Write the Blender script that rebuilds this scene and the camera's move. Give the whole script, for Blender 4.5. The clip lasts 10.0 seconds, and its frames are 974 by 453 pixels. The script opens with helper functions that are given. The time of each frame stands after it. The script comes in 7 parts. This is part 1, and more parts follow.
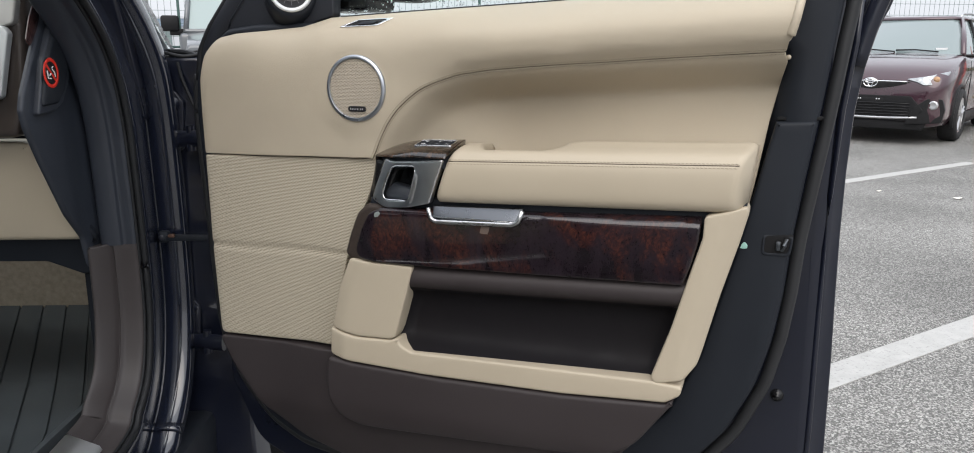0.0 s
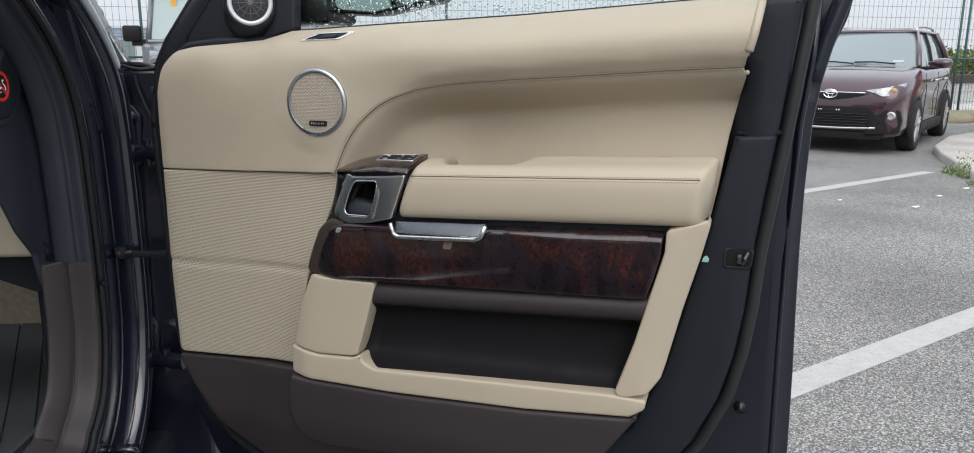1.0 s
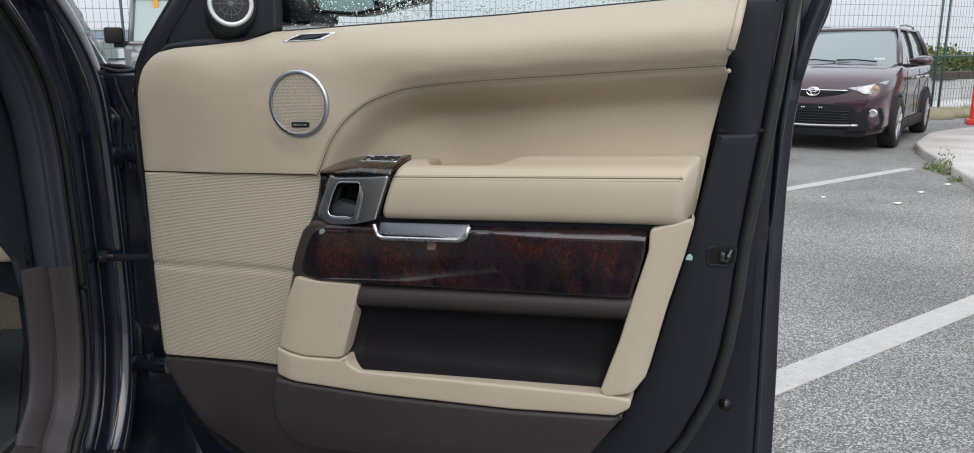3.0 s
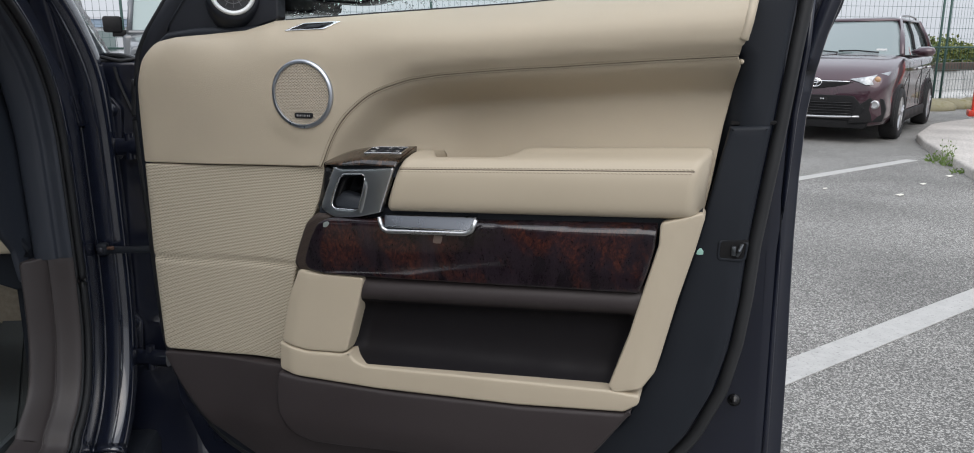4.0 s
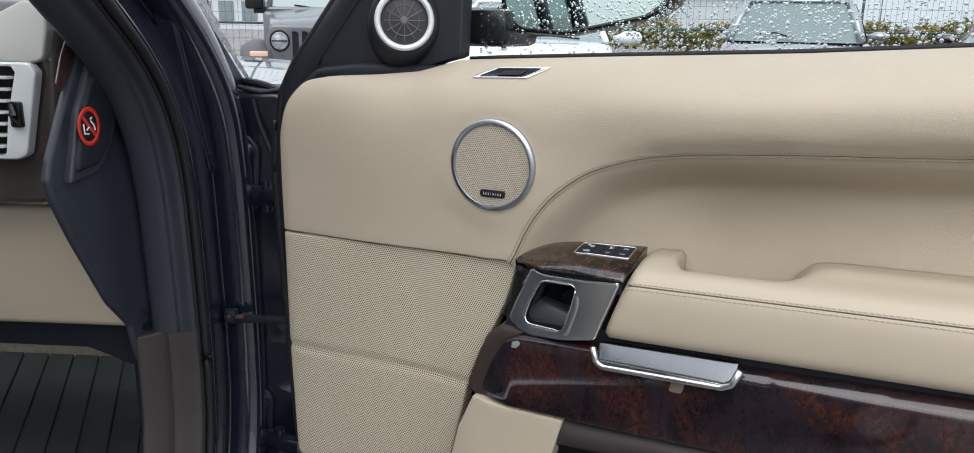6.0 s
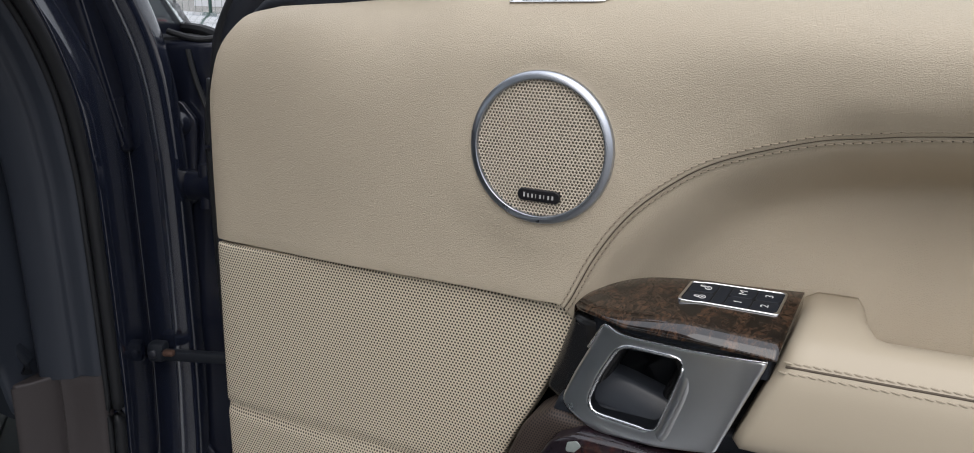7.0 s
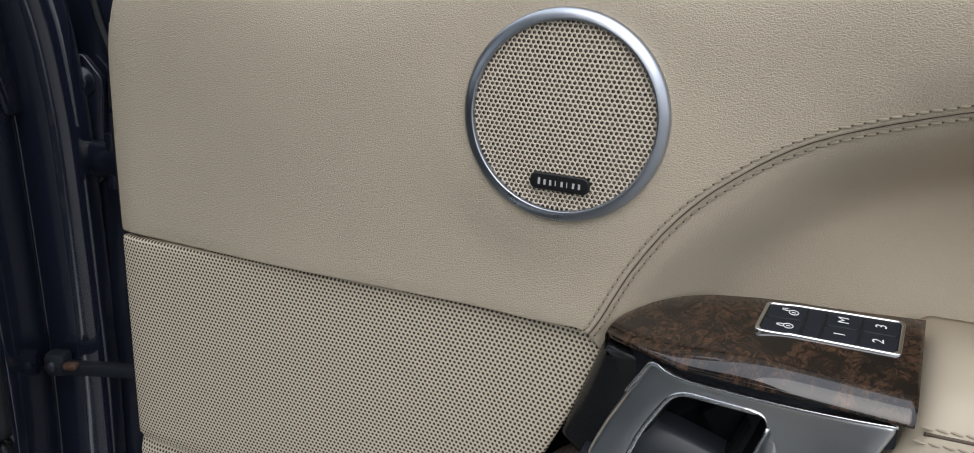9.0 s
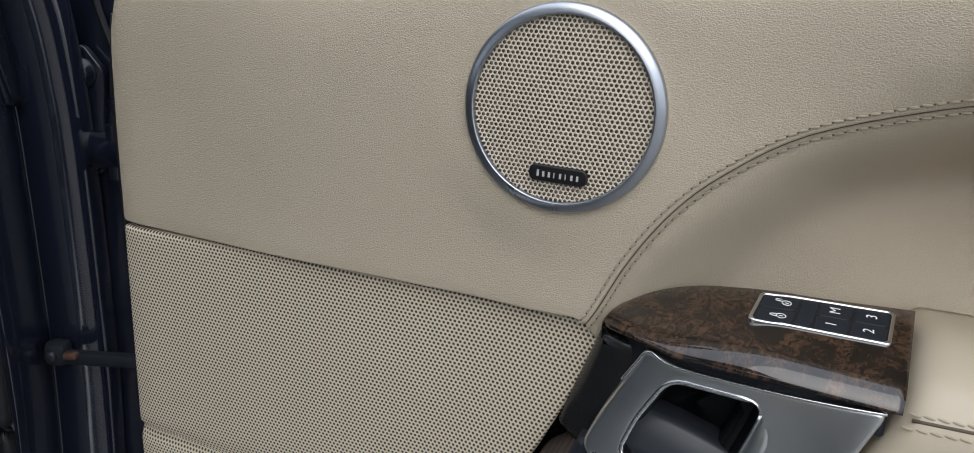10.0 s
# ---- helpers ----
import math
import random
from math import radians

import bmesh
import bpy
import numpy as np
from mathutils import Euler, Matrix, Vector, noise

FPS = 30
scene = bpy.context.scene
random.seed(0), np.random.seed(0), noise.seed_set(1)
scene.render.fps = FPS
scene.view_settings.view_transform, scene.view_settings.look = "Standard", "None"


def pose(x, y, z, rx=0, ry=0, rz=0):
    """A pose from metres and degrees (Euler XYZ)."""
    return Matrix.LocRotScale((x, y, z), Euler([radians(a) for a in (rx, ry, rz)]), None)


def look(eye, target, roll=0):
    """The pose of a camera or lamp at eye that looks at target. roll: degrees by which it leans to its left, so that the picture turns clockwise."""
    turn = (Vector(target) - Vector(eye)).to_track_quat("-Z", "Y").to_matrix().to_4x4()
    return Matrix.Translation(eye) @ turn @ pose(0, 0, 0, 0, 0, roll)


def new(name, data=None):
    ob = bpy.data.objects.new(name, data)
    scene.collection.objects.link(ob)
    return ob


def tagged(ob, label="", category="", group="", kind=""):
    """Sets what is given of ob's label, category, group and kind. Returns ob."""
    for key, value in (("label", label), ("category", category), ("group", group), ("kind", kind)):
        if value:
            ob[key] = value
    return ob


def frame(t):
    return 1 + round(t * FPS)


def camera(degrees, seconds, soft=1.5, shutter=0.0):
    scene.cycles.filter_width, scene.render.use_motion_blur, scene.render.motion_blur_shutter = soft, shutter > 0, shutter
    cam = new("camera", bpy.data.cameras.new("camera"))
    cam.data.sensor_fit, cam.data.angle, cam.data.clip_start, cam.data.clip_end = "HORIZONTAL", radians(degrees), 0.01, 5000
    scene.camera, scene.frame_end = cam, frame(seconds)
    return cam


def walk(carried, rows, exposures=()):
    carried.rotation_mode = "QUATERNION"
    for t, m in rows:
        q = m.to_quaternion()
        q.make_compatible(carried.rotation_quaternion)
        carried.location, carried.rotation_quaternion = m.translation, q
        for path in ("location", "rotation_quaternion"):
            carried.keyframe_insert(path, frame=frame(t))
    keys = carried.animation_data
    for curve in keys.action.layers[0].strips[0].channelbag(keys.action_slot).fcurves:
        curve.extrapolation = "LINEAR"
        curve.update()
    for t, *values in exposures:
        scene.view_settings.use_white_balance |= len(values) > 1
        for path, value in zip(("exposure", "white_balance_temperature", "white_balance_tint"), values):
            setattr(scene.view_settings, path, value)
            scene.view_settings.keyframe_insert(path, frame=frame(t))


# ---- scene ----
from mathutils import geometry

cam = camera(64.1, 10.0, soft=1.0)
PATH = [
    (0, (-0.0290, 0.0110, 1.2890), (0.0330, 1.9572, 0.8325), 0.02),
    (0.5, (-0.0260, 0.0161, 1.2939), (0.0940, 1.9637, 0.8554), 0.25),
    (1, (-0.0200, 0.0191, 1.2939), (0.1220, 1.9670, 0.8635), 0.16),
    (1.5, (-0.0180, 0.0191, 1.2949), (0.1380, 1.9666, 0.8674), 0.06),
    (2, (-0.0170, 0.0181, 1.2939), (0.1490, 1.9650, 0.8673), -0.13),
    (2.5, (-0.0160, 0.0191, 1.2939), (0.1580, 1.9648, 0.8653), -0.23),
    (4, (-0.0250, 0.0401, 1.2936), (0.1519, 1.9797, 0.8393), -0.03),
    (4.5, (-0.0460, 0.0852, 1.3070), (0.0610, 2.0225, 0.8218), 0.04),
    (5, (-0.0780, 0.1855, 1.3287), (-0.0850, 2.1219, 0.8284), -0.10),
    (5.5, (-0.1150, 0.2831, 1.3694), (-0.2170, 2.2160, 0.8660), 0.16),
    (5.7, (-0.1290, 0.3203, 1.3870), (-0.2370, 2.2511, 0.8766), 0.46),
    (6.8, (-0.1830, 0.6635, 1.3235), (-0.3200, 2.5874, 0.7943), 1.94),
    (7, (-0.1930, 0.7284, 1.3146), (-0.3190, 2.6456, 0.7594), 1.95),
    (7.5, (-0.2130, 0.8161, 1.2945), (-0.2940, 2.7273, 0.7105), 2.57),
    (8, (-0.2200, 0.8461, 1.2901), (-0.2690, 2.7517, 0.6850), 2.88),
    (8.5, (-0.2250, 0.8591, 1.2879), (-0.2460, 2.7627, 0.6751), 3.19),
    (9, (-0.2270, 0.8690, 1.2848), (-0.2230, 2.7725, 0.6710), 3.50),
    (9.5, (-0.2240, 0.8680, 1.2858), (-0.2080, 2.7701, 0.6678), 3.81),
    (10, (-0.2290, 0.8620, 1.2849), (-0.2120, 2.7615, 0.6591), 3.91),
]
EXPOSED = ((0, 0.74, 6650, 10), (0.5, 0.62, 6550, 10), (1, 0.58, 6500, 10), (1.5, 0.56, 6450, 10), (2, 0.53, 6450, 10), (2.5, 0.54, 6450, 10), (4, 0.42, 6500, 10), (4.5, 0.40, 6450, 10), (5, 0.61, 6420, 10), (5.5, 0.77, 6380, 10.5), (7, 0.57, 6550, 11.5), (7.5, 0.47, 6560, 12.8), (8, 0.58, 6550, 11.5), (8.5, 0.55, 6450, 10.5), (10, 0.55, 6300, 9.5))
walk(cam, [(t, look(eye, target, roll)) for t, eye, target, roll in PATH], EXPOSED)

# ---- light: an overcast, wet day ----
world = bpy.data.worlds.new("overcast_sky")
scene.world = world
world.use_nodes = True
wn, wl = world.node_tree.nodes, world.node_tree.links
wn.clear()
sky = wn.new("ShaderNodeTexSky")
sky.sky_type, sky.sun_disc = "NISHITA", False
sky.sun_elevation, sky.sun_rotation = radians(44), radians(187)
sky.dust_density, sky.air_density = 6.0, 1.0
cloud = wn.new("ShaderNodeMixRGB")
cloud.inputs[0].default_value = 0.86
cloud.inputs[2].default_value = (7.5, 7.9, 8.6, 1)
back = wn.new("ShaderNodeBackground")
back.inputs[1].default_value = 0.12
wout = wn.new("ShaderNodeOutputWorld")
# an overcast dome: brighter overhead than at the horizon
wtc, wsep, wmap, wmul = wn.new("ShaderNodeTexCoord"), wn.new("ShaderNodeSeparateXYZ"), wn.new("ShaderNodeMapRange"), wn.new("ShaderNodeVectorMath")
wmap.inputs["To Min"].default_value, wmap.inputs["To Max"].default_value = 0.62, 1.28
wmul.operation = "SCALE"
wl.new(wtc.outputs["Generated"], wsep.inputs[0])
wl.new(wsep.outputs["Z"], wmap.inputs["Value"])
wl.new(sky.outputs[0], cloud.inputs[1])
wl.new(cloud.outputs[0], wmul.inputs[0])
wl.new(wmap.outputs[0], wmul.inputs["Scale"])
wl.new(wmul.outputs[0], back.inputs[0])
wl.new(back.outputs[0], wout.inputs[0])

sun = new("sun", bpy.data.lights.new("sun", "SUN"))
sun.data.energy, sun.data.angle, sun.data.color = 0.85, radians(60), (1, 0.98, 0.95)
sun.matrix_world = look((0, 0, 20), (0.9, 7.0, 13.2))


# ---- materials ----
def surf(name, col, rough=0.5, metal=0.0, grain=None, vary=None, coat=0.0, spots=None, ior=1.45, spec=0.5):
    """A principled surface: grain (scale, strength, kind) is relief; vary (scale, amount) shifts the colour; spots
    (scale, threshold, colour, rough) is dirt, wear or painted glints.
    """
    m = bpy.data.materials.new(name)
    m.use_nodes = True
    n, l = m.node_tree.nodes, m.node_tree.links
    p = n["Principled BSDF"]
    p.inputs["Base Color"].default_value = (*col, 1)
    p.inputs["Roughness"].default_value, p.inputs["Metallic"].default_value = rough, metal
    p.inputs["Coat Weight"].default_value, p.inputs["Coat Roughness"].default_value = coat, 0.04
    p.inputs["Coat IOR"].default_value = 1.65 if coat >= 1 else 1.5
    p.inputs["IOR"].default_value, p.inputs["Specular IOR Level"].default_value = ior, spec
    tc = n.new("ShaderNodeTexCoord")
    last = None
    if vary:
        t = n.new("ShaderNodeTexNoise")
        t.inputs["Scale"].default_value, t.inputs["Detail"].default_value = vary[0], 6
        l.new(tc.outputs["Object"], t.inputs["Vector"])
        mix = n.new("ShaderNodeMixRGB")
        mix.blend_type = "MIX"
        mix.inputs[1].default_value = (*[c * (1 - vary[1]) for c in col], 1)
        mix.inputs[2].default_value = (*[min(1, c * (1 + vary[1])) for c in col], 1)
        l.new(t.outputs["Fac"], mix.inputs[0])
        last = mix.outputs[0]
        mr = n.new("ShaderNodeMapRange")
        mr.inputs["From Min"].default_value, mr.inputs["From Max"].default_value = 0.3, 0.7
        mr.inputs["To Min"].default_value, mr.inputs["To Max"].default_value = rough * 0.88, min(1, rough * 1.12)
        l.new(t.outputs["Fac"], mr.inputs["Value"])
        l.new(mr.outputs[0], p.inputs["Roughness"])
    if spots:
        t = n.new("ShaderNodeTexNoise")
        t.inputs["Scale"].default_value, t.inputs["Detail"].default_value, t.inputs["Roughness"].default_value = spots[0], 8, 0.7
        l.new(tc.outputs["Object"], t.inputs["Vector"])
        r = n.new("ShaderNodeMapRange")
        r.inputs["From Min"].default_value, r.inputs["From Max"].default_value = spots[1], spots[1] + 0.12
        l.new(t.outputs["Fac"], r.inputs["Value"])
        mix = n.new("ShaderNodeMixRGB")
        mix.inputs[2].default_value = (*spots[2], 1)
        l.new(r.outputs[0], mix.inputs[0])
        if last:
            l.new(last, mix.inputs[1])
        else:
            mix.inputs[1].default_value = (*col, 1)
        last = mix.outputs[0]
    if last:
        l.new(last, p.inputs["Base Color"])
    if grain:
        kind = grain[2] if len(grain) > 2 else "noise"
        if kind == "leather":
            t = n.new("ShaderNodeTexVoronoi")
            t.feature = "DISTANCE_TO_EDGE"
            t.inputs["Scale"].default_value = grain[0]
            w = n.new("ShaderNodeTexNoise")
            w.inputs["Scale"].default_value, w.inputs["Detail"].default_value = grain[0] * 0.6, 3
            add = n.new("ShaderNodeVectorMath")
            add.operation = "MULTIPLY_ADD"
            add.inputs[1].default_value = (1.6 / grain[0],) * 3
            mp = n.new("ShaderNodeMapping")
            mp.inputs["Rotation"].default_value, mp.inputs["Scale"].default_value = (0, radians(-18), 0), (0.62, 1, 1.15)
            l.new(tc.outputs["Object"], mp.inputs[0])
            l.new(mp.outputs[0], w.inputs["Vector"])
            l.new(w.outputs["Color"], add.inputs[0])
            l.new(mp.outputs[0], add.inputs[2])
            l.new(add.outputs[0], t.inputs["Vector"])
            ramp = n.new("ShaderNodeMapRange")
            ramp.inputs["From Max"].default_value = 0.22
            l.new(t.outputs["Distance"], ramp.inputs["Value"])
            height = ramp.outputs[0]
        else:
            t = n.new("ShaderNodeTexNoise")
            t.inputs["Scale"].default_value, t.inputs["Detail"].default_value = grain[0], 5
            l.new(tc.outputs["Object"], t.inputs["Vector"])
            height = t.outputs["Fac"]
        b = n.new("ShaderNodeBump")
        b.inputs["Strength"].default_value, b.inputs["Distance"].default_value = grain[1], 0.3 / grain[0]
        l.new(height, b.inputs["Height"])
        l.new(b.outputs[0], p.inputs["Normal"])
    return m


def perforated(name, col, hole, pitch, radius):
    """A skin with a staggered grid of round holes in the x-z plane."""
    m = surf(name, col, 0.6)
    n, l = m.node_tree.nodes, m.node_tree.links
    p = n["Principled BSDF"]
    tc = n.new("ShaderNodeTexCoord")

    def maths(op, a, b=None):
        q = n.new("ShaderNodeMath")
        q.operation = op
        for i, v in enumerate((a, b)):
            if v is None:
                continue
            if isinstance(v, (int, float)):
                q.inputs[i].default_value = v
            else:
                l.new(v, q.inputs[i])
        return q.outputs[0]

    sep = n.new("ShaderNodeSeparateXYZ")
    l.new(tc.outputs["Object"], sep.inputs[0])
    gx, gz = maths("DIVIDE", sep.outputs["X"], pitch), maths("DIVIDE", sep.outputs["Z"], pitch * 1.732)
    near = None
    for off in (0.0, 0.5):
        fx = maths("SUBTRACT", maths("FRACT", maths("ADD", gx, off + 50)), 0.5)
        fz = maths("MULTIPLY", maths("SUBTRACT", maths("FRACT", maths("ADD", gz, off + 50)), 0.5), 1.732)
        d = maths("SQRT", maths("ADD", maths("MULTIPLY", fx, fx), maths("MULTIPLY", fz, fz)))
        near = d if near is None else maths("MINIMUM", near, d)
    r = n.new("ShaderNodeMapRange")
    r.interpolation_type = "SMOOTHSTEP"
    r.inputs["From Min"].default_value, r.inputs["From Max"].default_value = radius * 0.72, radius * 1.22
    l.new(near, r.inputs["Value"])
    mix = n.new("ShaderNodeMixRGB")
    mix.inputs[1].default_value, mix.inputs[2].default_value = (*hole, 1), (*col, 1)
    l.new(r.outputs[0], mix.inputs[0])
    l.new(mix.outputs[0], p.inputs["Base Color"])
    b = n.new("ShaderNodeBump")
    b.inputs["Strength"].default_value, b.inputs["Distance"].default_value = 0.1, pitch * 0.2
    l.new(r.outputs[0], b.inputs["Height"])
    l.new(b.outputs[0], p.inputs["Normal"])
    return m


def burl(name, dark, mid, light, bands, eyes, cover, gloss):
    """Lacquered burl veneer: streaked ground, clouds of warm figure and fine swirling grain. cover (0 to 1): how much of it is figured."""
    m = surf(name, dark, 0.32, coat=1.0, spec=0.1)
    m.node_tree.nodes["Principled BSDF"].inputs["Coat IOR"].default_value = gloss
    n, l = m.node_tree.nodes, m.node_tree.links
    tc = n.new("ShaderNodeTexCoord")

    def wave(scale, detail, rough, warp, stretch):
        mp, t = n.new("ShaderNodeMapping"), n.new("ShaderNodeTexNoise")
        mp.inputs["Scale"].default_value = stretch
        t.inputs["Scale"].default_value, t.inputs["Detail"].default_value = scale, detail
        t.inputs["Roughness"].default_value, t.inputs["Distortion"].default_value = rough, warp
        l.new(tc.outputs["Object"], mp.inputs[0])
        l.new(mp.outputs[0], t.inputs["Vector"])
        return t.outputs["Fac"]

    def ramp(value, stops):
        r = n.new("ShaderNodeValToRGB")
        e = r.color_ramp.elements
        e[0].position, e[0].color = stops[0][0], (*stops[0][1], 1)
        e[1].position, e[1].color = stops[-1][0], (*stops[-1][1], 1)
        for at, col in stops[1:-1]:
            e.new(at).color = (*col, 1)
        l.new(value, r.inputs[0])
        return r.outputs[0]

    def mix(fac, one, two, kind="MIX"):
        q = n.new("ShaderNodeMixRGB")
        q.blend_type = kind
        for i, v in enumerate((fac, one, two)):
            if isinstance(v, (int, float)):
                q.inputs[i].default_value = v
            else:
                l.new(v, q.inputs[i])
        return q.outputs[0]

    black, white = (0, 0, 0), (1, 1, 1)
    ground = ramp(wave(bands * 1.6, 6, 0.6, 0.8, (2.2, 1, 0.7)), ((0.35, [c * 0.6 for c in dark]), (0.7, [c * 1.7 for c in dark])))
    figure = ramp(wave(eyes, 9, 0.72, 2.6, (1.2, 1, 0.8)), ((0.36, dark), (0.47, mid), (0.56, [0.5 * (p + q) for p, q in zip(mid, light)]), (0.68, light)))
    cloud = ramp(wave(bands, 6, 0.66, 1.4, (1.15, 1, 0.7)), ((0.66 - 0.34 * cover, black), (0.78 - 0.30 * cover, white)))
    pores = ramp(wave(eyes * 7, 4, 0.6, 0.6, (1, 1, 0.5)), ((0.30, (0.35, 0.35, 0.35)), (0.52, white)))
    l.new(mix(0.75, mix(cloud, ground, figure), pores, "MULTIPLY"), n["Principled BSDF"].inputs["Base Color"])
    return m


LEATHER = surf("beige_leather", (0.470, 0.407, 0.312), 0.5, grain=(900, 0.52, "leather"), vary=(14, 0.05))
LEATHER_SOFT = surf("beige_vinyl", (0.468, 0.405, 0.310), 0.48, grain=(900, 0.12), vary=(9, 0.05))
THREAD = surf("stitch_thread", (0.36, 0.31, 0.235), 0.7)
SEAMDARK = surf("seam_shadow", (0.10, 0.08, 0.06), 0.8)
TRAYM = surf("tray_satin", (0.12, 0.128, 0.142), 0.30, 1.0, vary=(30, 0.1))
MESHSKIN = perforated("perforated_beige", (0.625, 0.555, 0.432), (0.042, 0.034, 0.028), 0.0028, 0.32)
GRILLE = surf("grille_beige", (0.66, 0.58, 0.47), 0.45)
SATINRING = surf("satin_blue_grey_metal", (0.46, 0.49, 0.54), 0.30, 1.0, grain=(700, 0.05), vary=(50, 0.05))
SILVER = surf("satin_silver_plastic", (0.74, 0.77, 0.78), 0.38, 0.2, vary=(20, 0.06))
BLACKHOLE = surf("black_cavity", (0.006, 0.006, 0.007), 0.9)
CHROME = surf("satin_chrome", (0.62, 0.63, 0.64), 0.28, 1.0, grain=(900, 0.04), vary=(40, 0.04))
ALU = surf("brushed_aluminium", (0.74, 0.75, 0.755), 0.36, 1.0, grain=(700, 0.04), vary=(30, 0.05))
PULLM = surf("satin_pull_metal", (0.72, 0.73, 0.745), 0.31, 1.0, grain=(700, 0.04), vary=(30, 0.08))
BRIGHT = surf("polished_chrome", (0.86, 0.87, 0.89), 0.2, 1.0)
WOOD = burl("walnut_burl_dark", (0.0135, 0.0092, 0.0125), (0.027, 0.0105, 0.0105), (0.092, 0.029, 0.018), 9, 62, 0.52, 1.55)
WOODTOP = burl("walnut_burl_brown", (0.0065, 0.0048, 0.0042), (0.024, 0.0140, 0.0098), (0.112, 0.056, 0.030), 30, 120, 0.74, 1.66)
BROWN = surf("dark_brown_plastic", (0.036, 0.029, 0.030), 0.55, grain=(1400, 0.15), vary=(12, 0.08), spots=(300, 0.80, (0.2, 0.2, 0.2)))
# near-black so that the pocket's hollow carries its shade in the colour
POCKET = surf("shaded_pocket_lining", (0.0066, 0.0056, 0.0074), 0.66, grain=(1500, 0.12), vary=(20, 0.1), spots=(240, 0.83, (0.3, 0.3, 0.3)), spec=0.3)
BLACK = surf("black_plastic", (0.0150, 0.0180, 0.0240), 0.52, grain=(1500, 0.12), vary=(15, 0.12), spec=0.28)
BLACKGLOSS = surf("black_gloss_plastic", (0.012, 0.012, 0.013), 0.22)
RUBBER = surf("black_rubber", (0.010, 0.011, 0.013), 0.6, grain=(800, 0.1), vary=(20, 0.15))
PAINT = surf("dark_blue_paint", (0.0085, 0.0106, 0.0205), 0.30, 0.0, coat=0.75, vary=(3, 0.15), spots=(90, 0.80, (0.03, 0.03, 0.04)), spec=0.3)
JAMB = surf("pressed_dark_blue_paint", (0.0118, 0.0150, 0.0275), 0.20, 0.0, grain=(13, 0.10), coat=1.0, vary=(3, 0.15), spots=(90, 0.80, (0.03, 0.03, 0.04)), spec=0.5)
BADGE = surf("badge_black", (0.01, 0.01, 0.012), 0.35)
WHITE = surf("print_white", (0.8, 0.8, 0.8), 0.5)
PALE = surf("badge_silver", (0.45, 0.45, 0.45), 0.5)
TEAL = surf("teal_tape", (0.30, 0.52, 0.46), 0.5)


def glass(name, tint, rough=0.0):
    m = surf(name, tint, rough)
    p = m.node_tree.nodes["Principled BSDF"]
    p.inputs["Transmission Weight"].default_value, p.inputs["IOR"].default_value = 1.0, 1.02
    return m


# ---- mesh helpers ----
def to_door(a, b, h):
    """Door: a along it to the rear, b up, h out of the trim into the cabin."""
    return Vector((a, -h, b))


def to_top(a, b, h):
    """Door, level faces: a along it, b out into the cabin, h up."""
    return Vector((a, -b, h))


def part(name, bm, material, parent=None, label="", smooth=True, sharp=38):
    """Links a bmesh as one mesh object under a thing or a part."""
    if smooth:
        for f in bm.faces:
            f.smooth = True
        lim = radians(sharp)
        for e in bm.edges:
            if len(e.link_faces) == 2 and e.calc_face_angle(0) > lim:
                e.smooth = False
    me = bpy.data.meshes.new(name)
    bm.to_mesh(me)
    bm.free()
    for m in material if isinstance(material, (list, tuple)) else [material]:
        me.materials.append(m)
    ob = new(name, me)
    if parent:
        ob.parent = parent
    return tagged(ob, label)


def thing(name, label, category, m=None, group="", kind=""):
    ob = new(name)
    ob.empty_display_size = 0.05
    if m is not None:
        ob.matrix_basis = m
    return tagged(ob, label, category, group, kind)


def rounded(pts, rad=0.01, n=5, closed=True):
    """Polygon with its corners turned into arcs; a point may carry its own radius as a third number."""
    out, k = [], len(pts)
    for i, p in enumerate(pts):
        r = p[2] if len(p) > 2 else rad
        b = Vector(p[:2])
        if not closed and i in (0, k - 1):
            out.append(b)
            continue
        a, c = Vector(pts[i - 1][:2]), Vector(pts[(i + 1) % k][:2])
        u, v = (a - b), (c - b)
        lu, lv = u.length, v.length
        if r <= 0 or lu < 1e-6 or lv < 1e-6:
            out.append(b)
            continue
        u, v = u / lu, v / lv
        half = u.angle(v) / 2
        if half > radians(89.5):
            out.append(b)
            continue
        tl = min(r / math.tan(half), 0.49 * lu, 0.49 * lv)
        for j in range(n + 1):
            s = j / n
            out.append((b + u * tl) * (1 - s) ** 2 + b * 2 * s * (1 - s) + (b + v * tl) * s * s)
    return out


def resample(pts, step, closed=True):
    out, k = [], len(pts)
    for i in range(k if closed else k - 1):
        a, b = pts[i], pts[(i + 1) % k]
        d = (b - a).length
        if d < step * 0.12 and out:
            continue
        m = max(1, int(math.ceil(d / step)))
        out += [a.lerp(b, j / m) for j in range(m)]
    if not closed:
        out.append(pts[-1])
    return out


def area2(pts):
    return sum(pts[i - 1].x * p.y - p.x * pts[i - 1].y for i, p in enumerate(pts)) / 2


def inset(pts, d):
    k, out = len(pts), []
    for i, p in enumerate(pts):
        a, c = pts[i - 1], pts[(i + 1) % k]
        t = (c - a).normalized()
        out.append(p + Vector((-t.y, t.x)) * d)
    return out


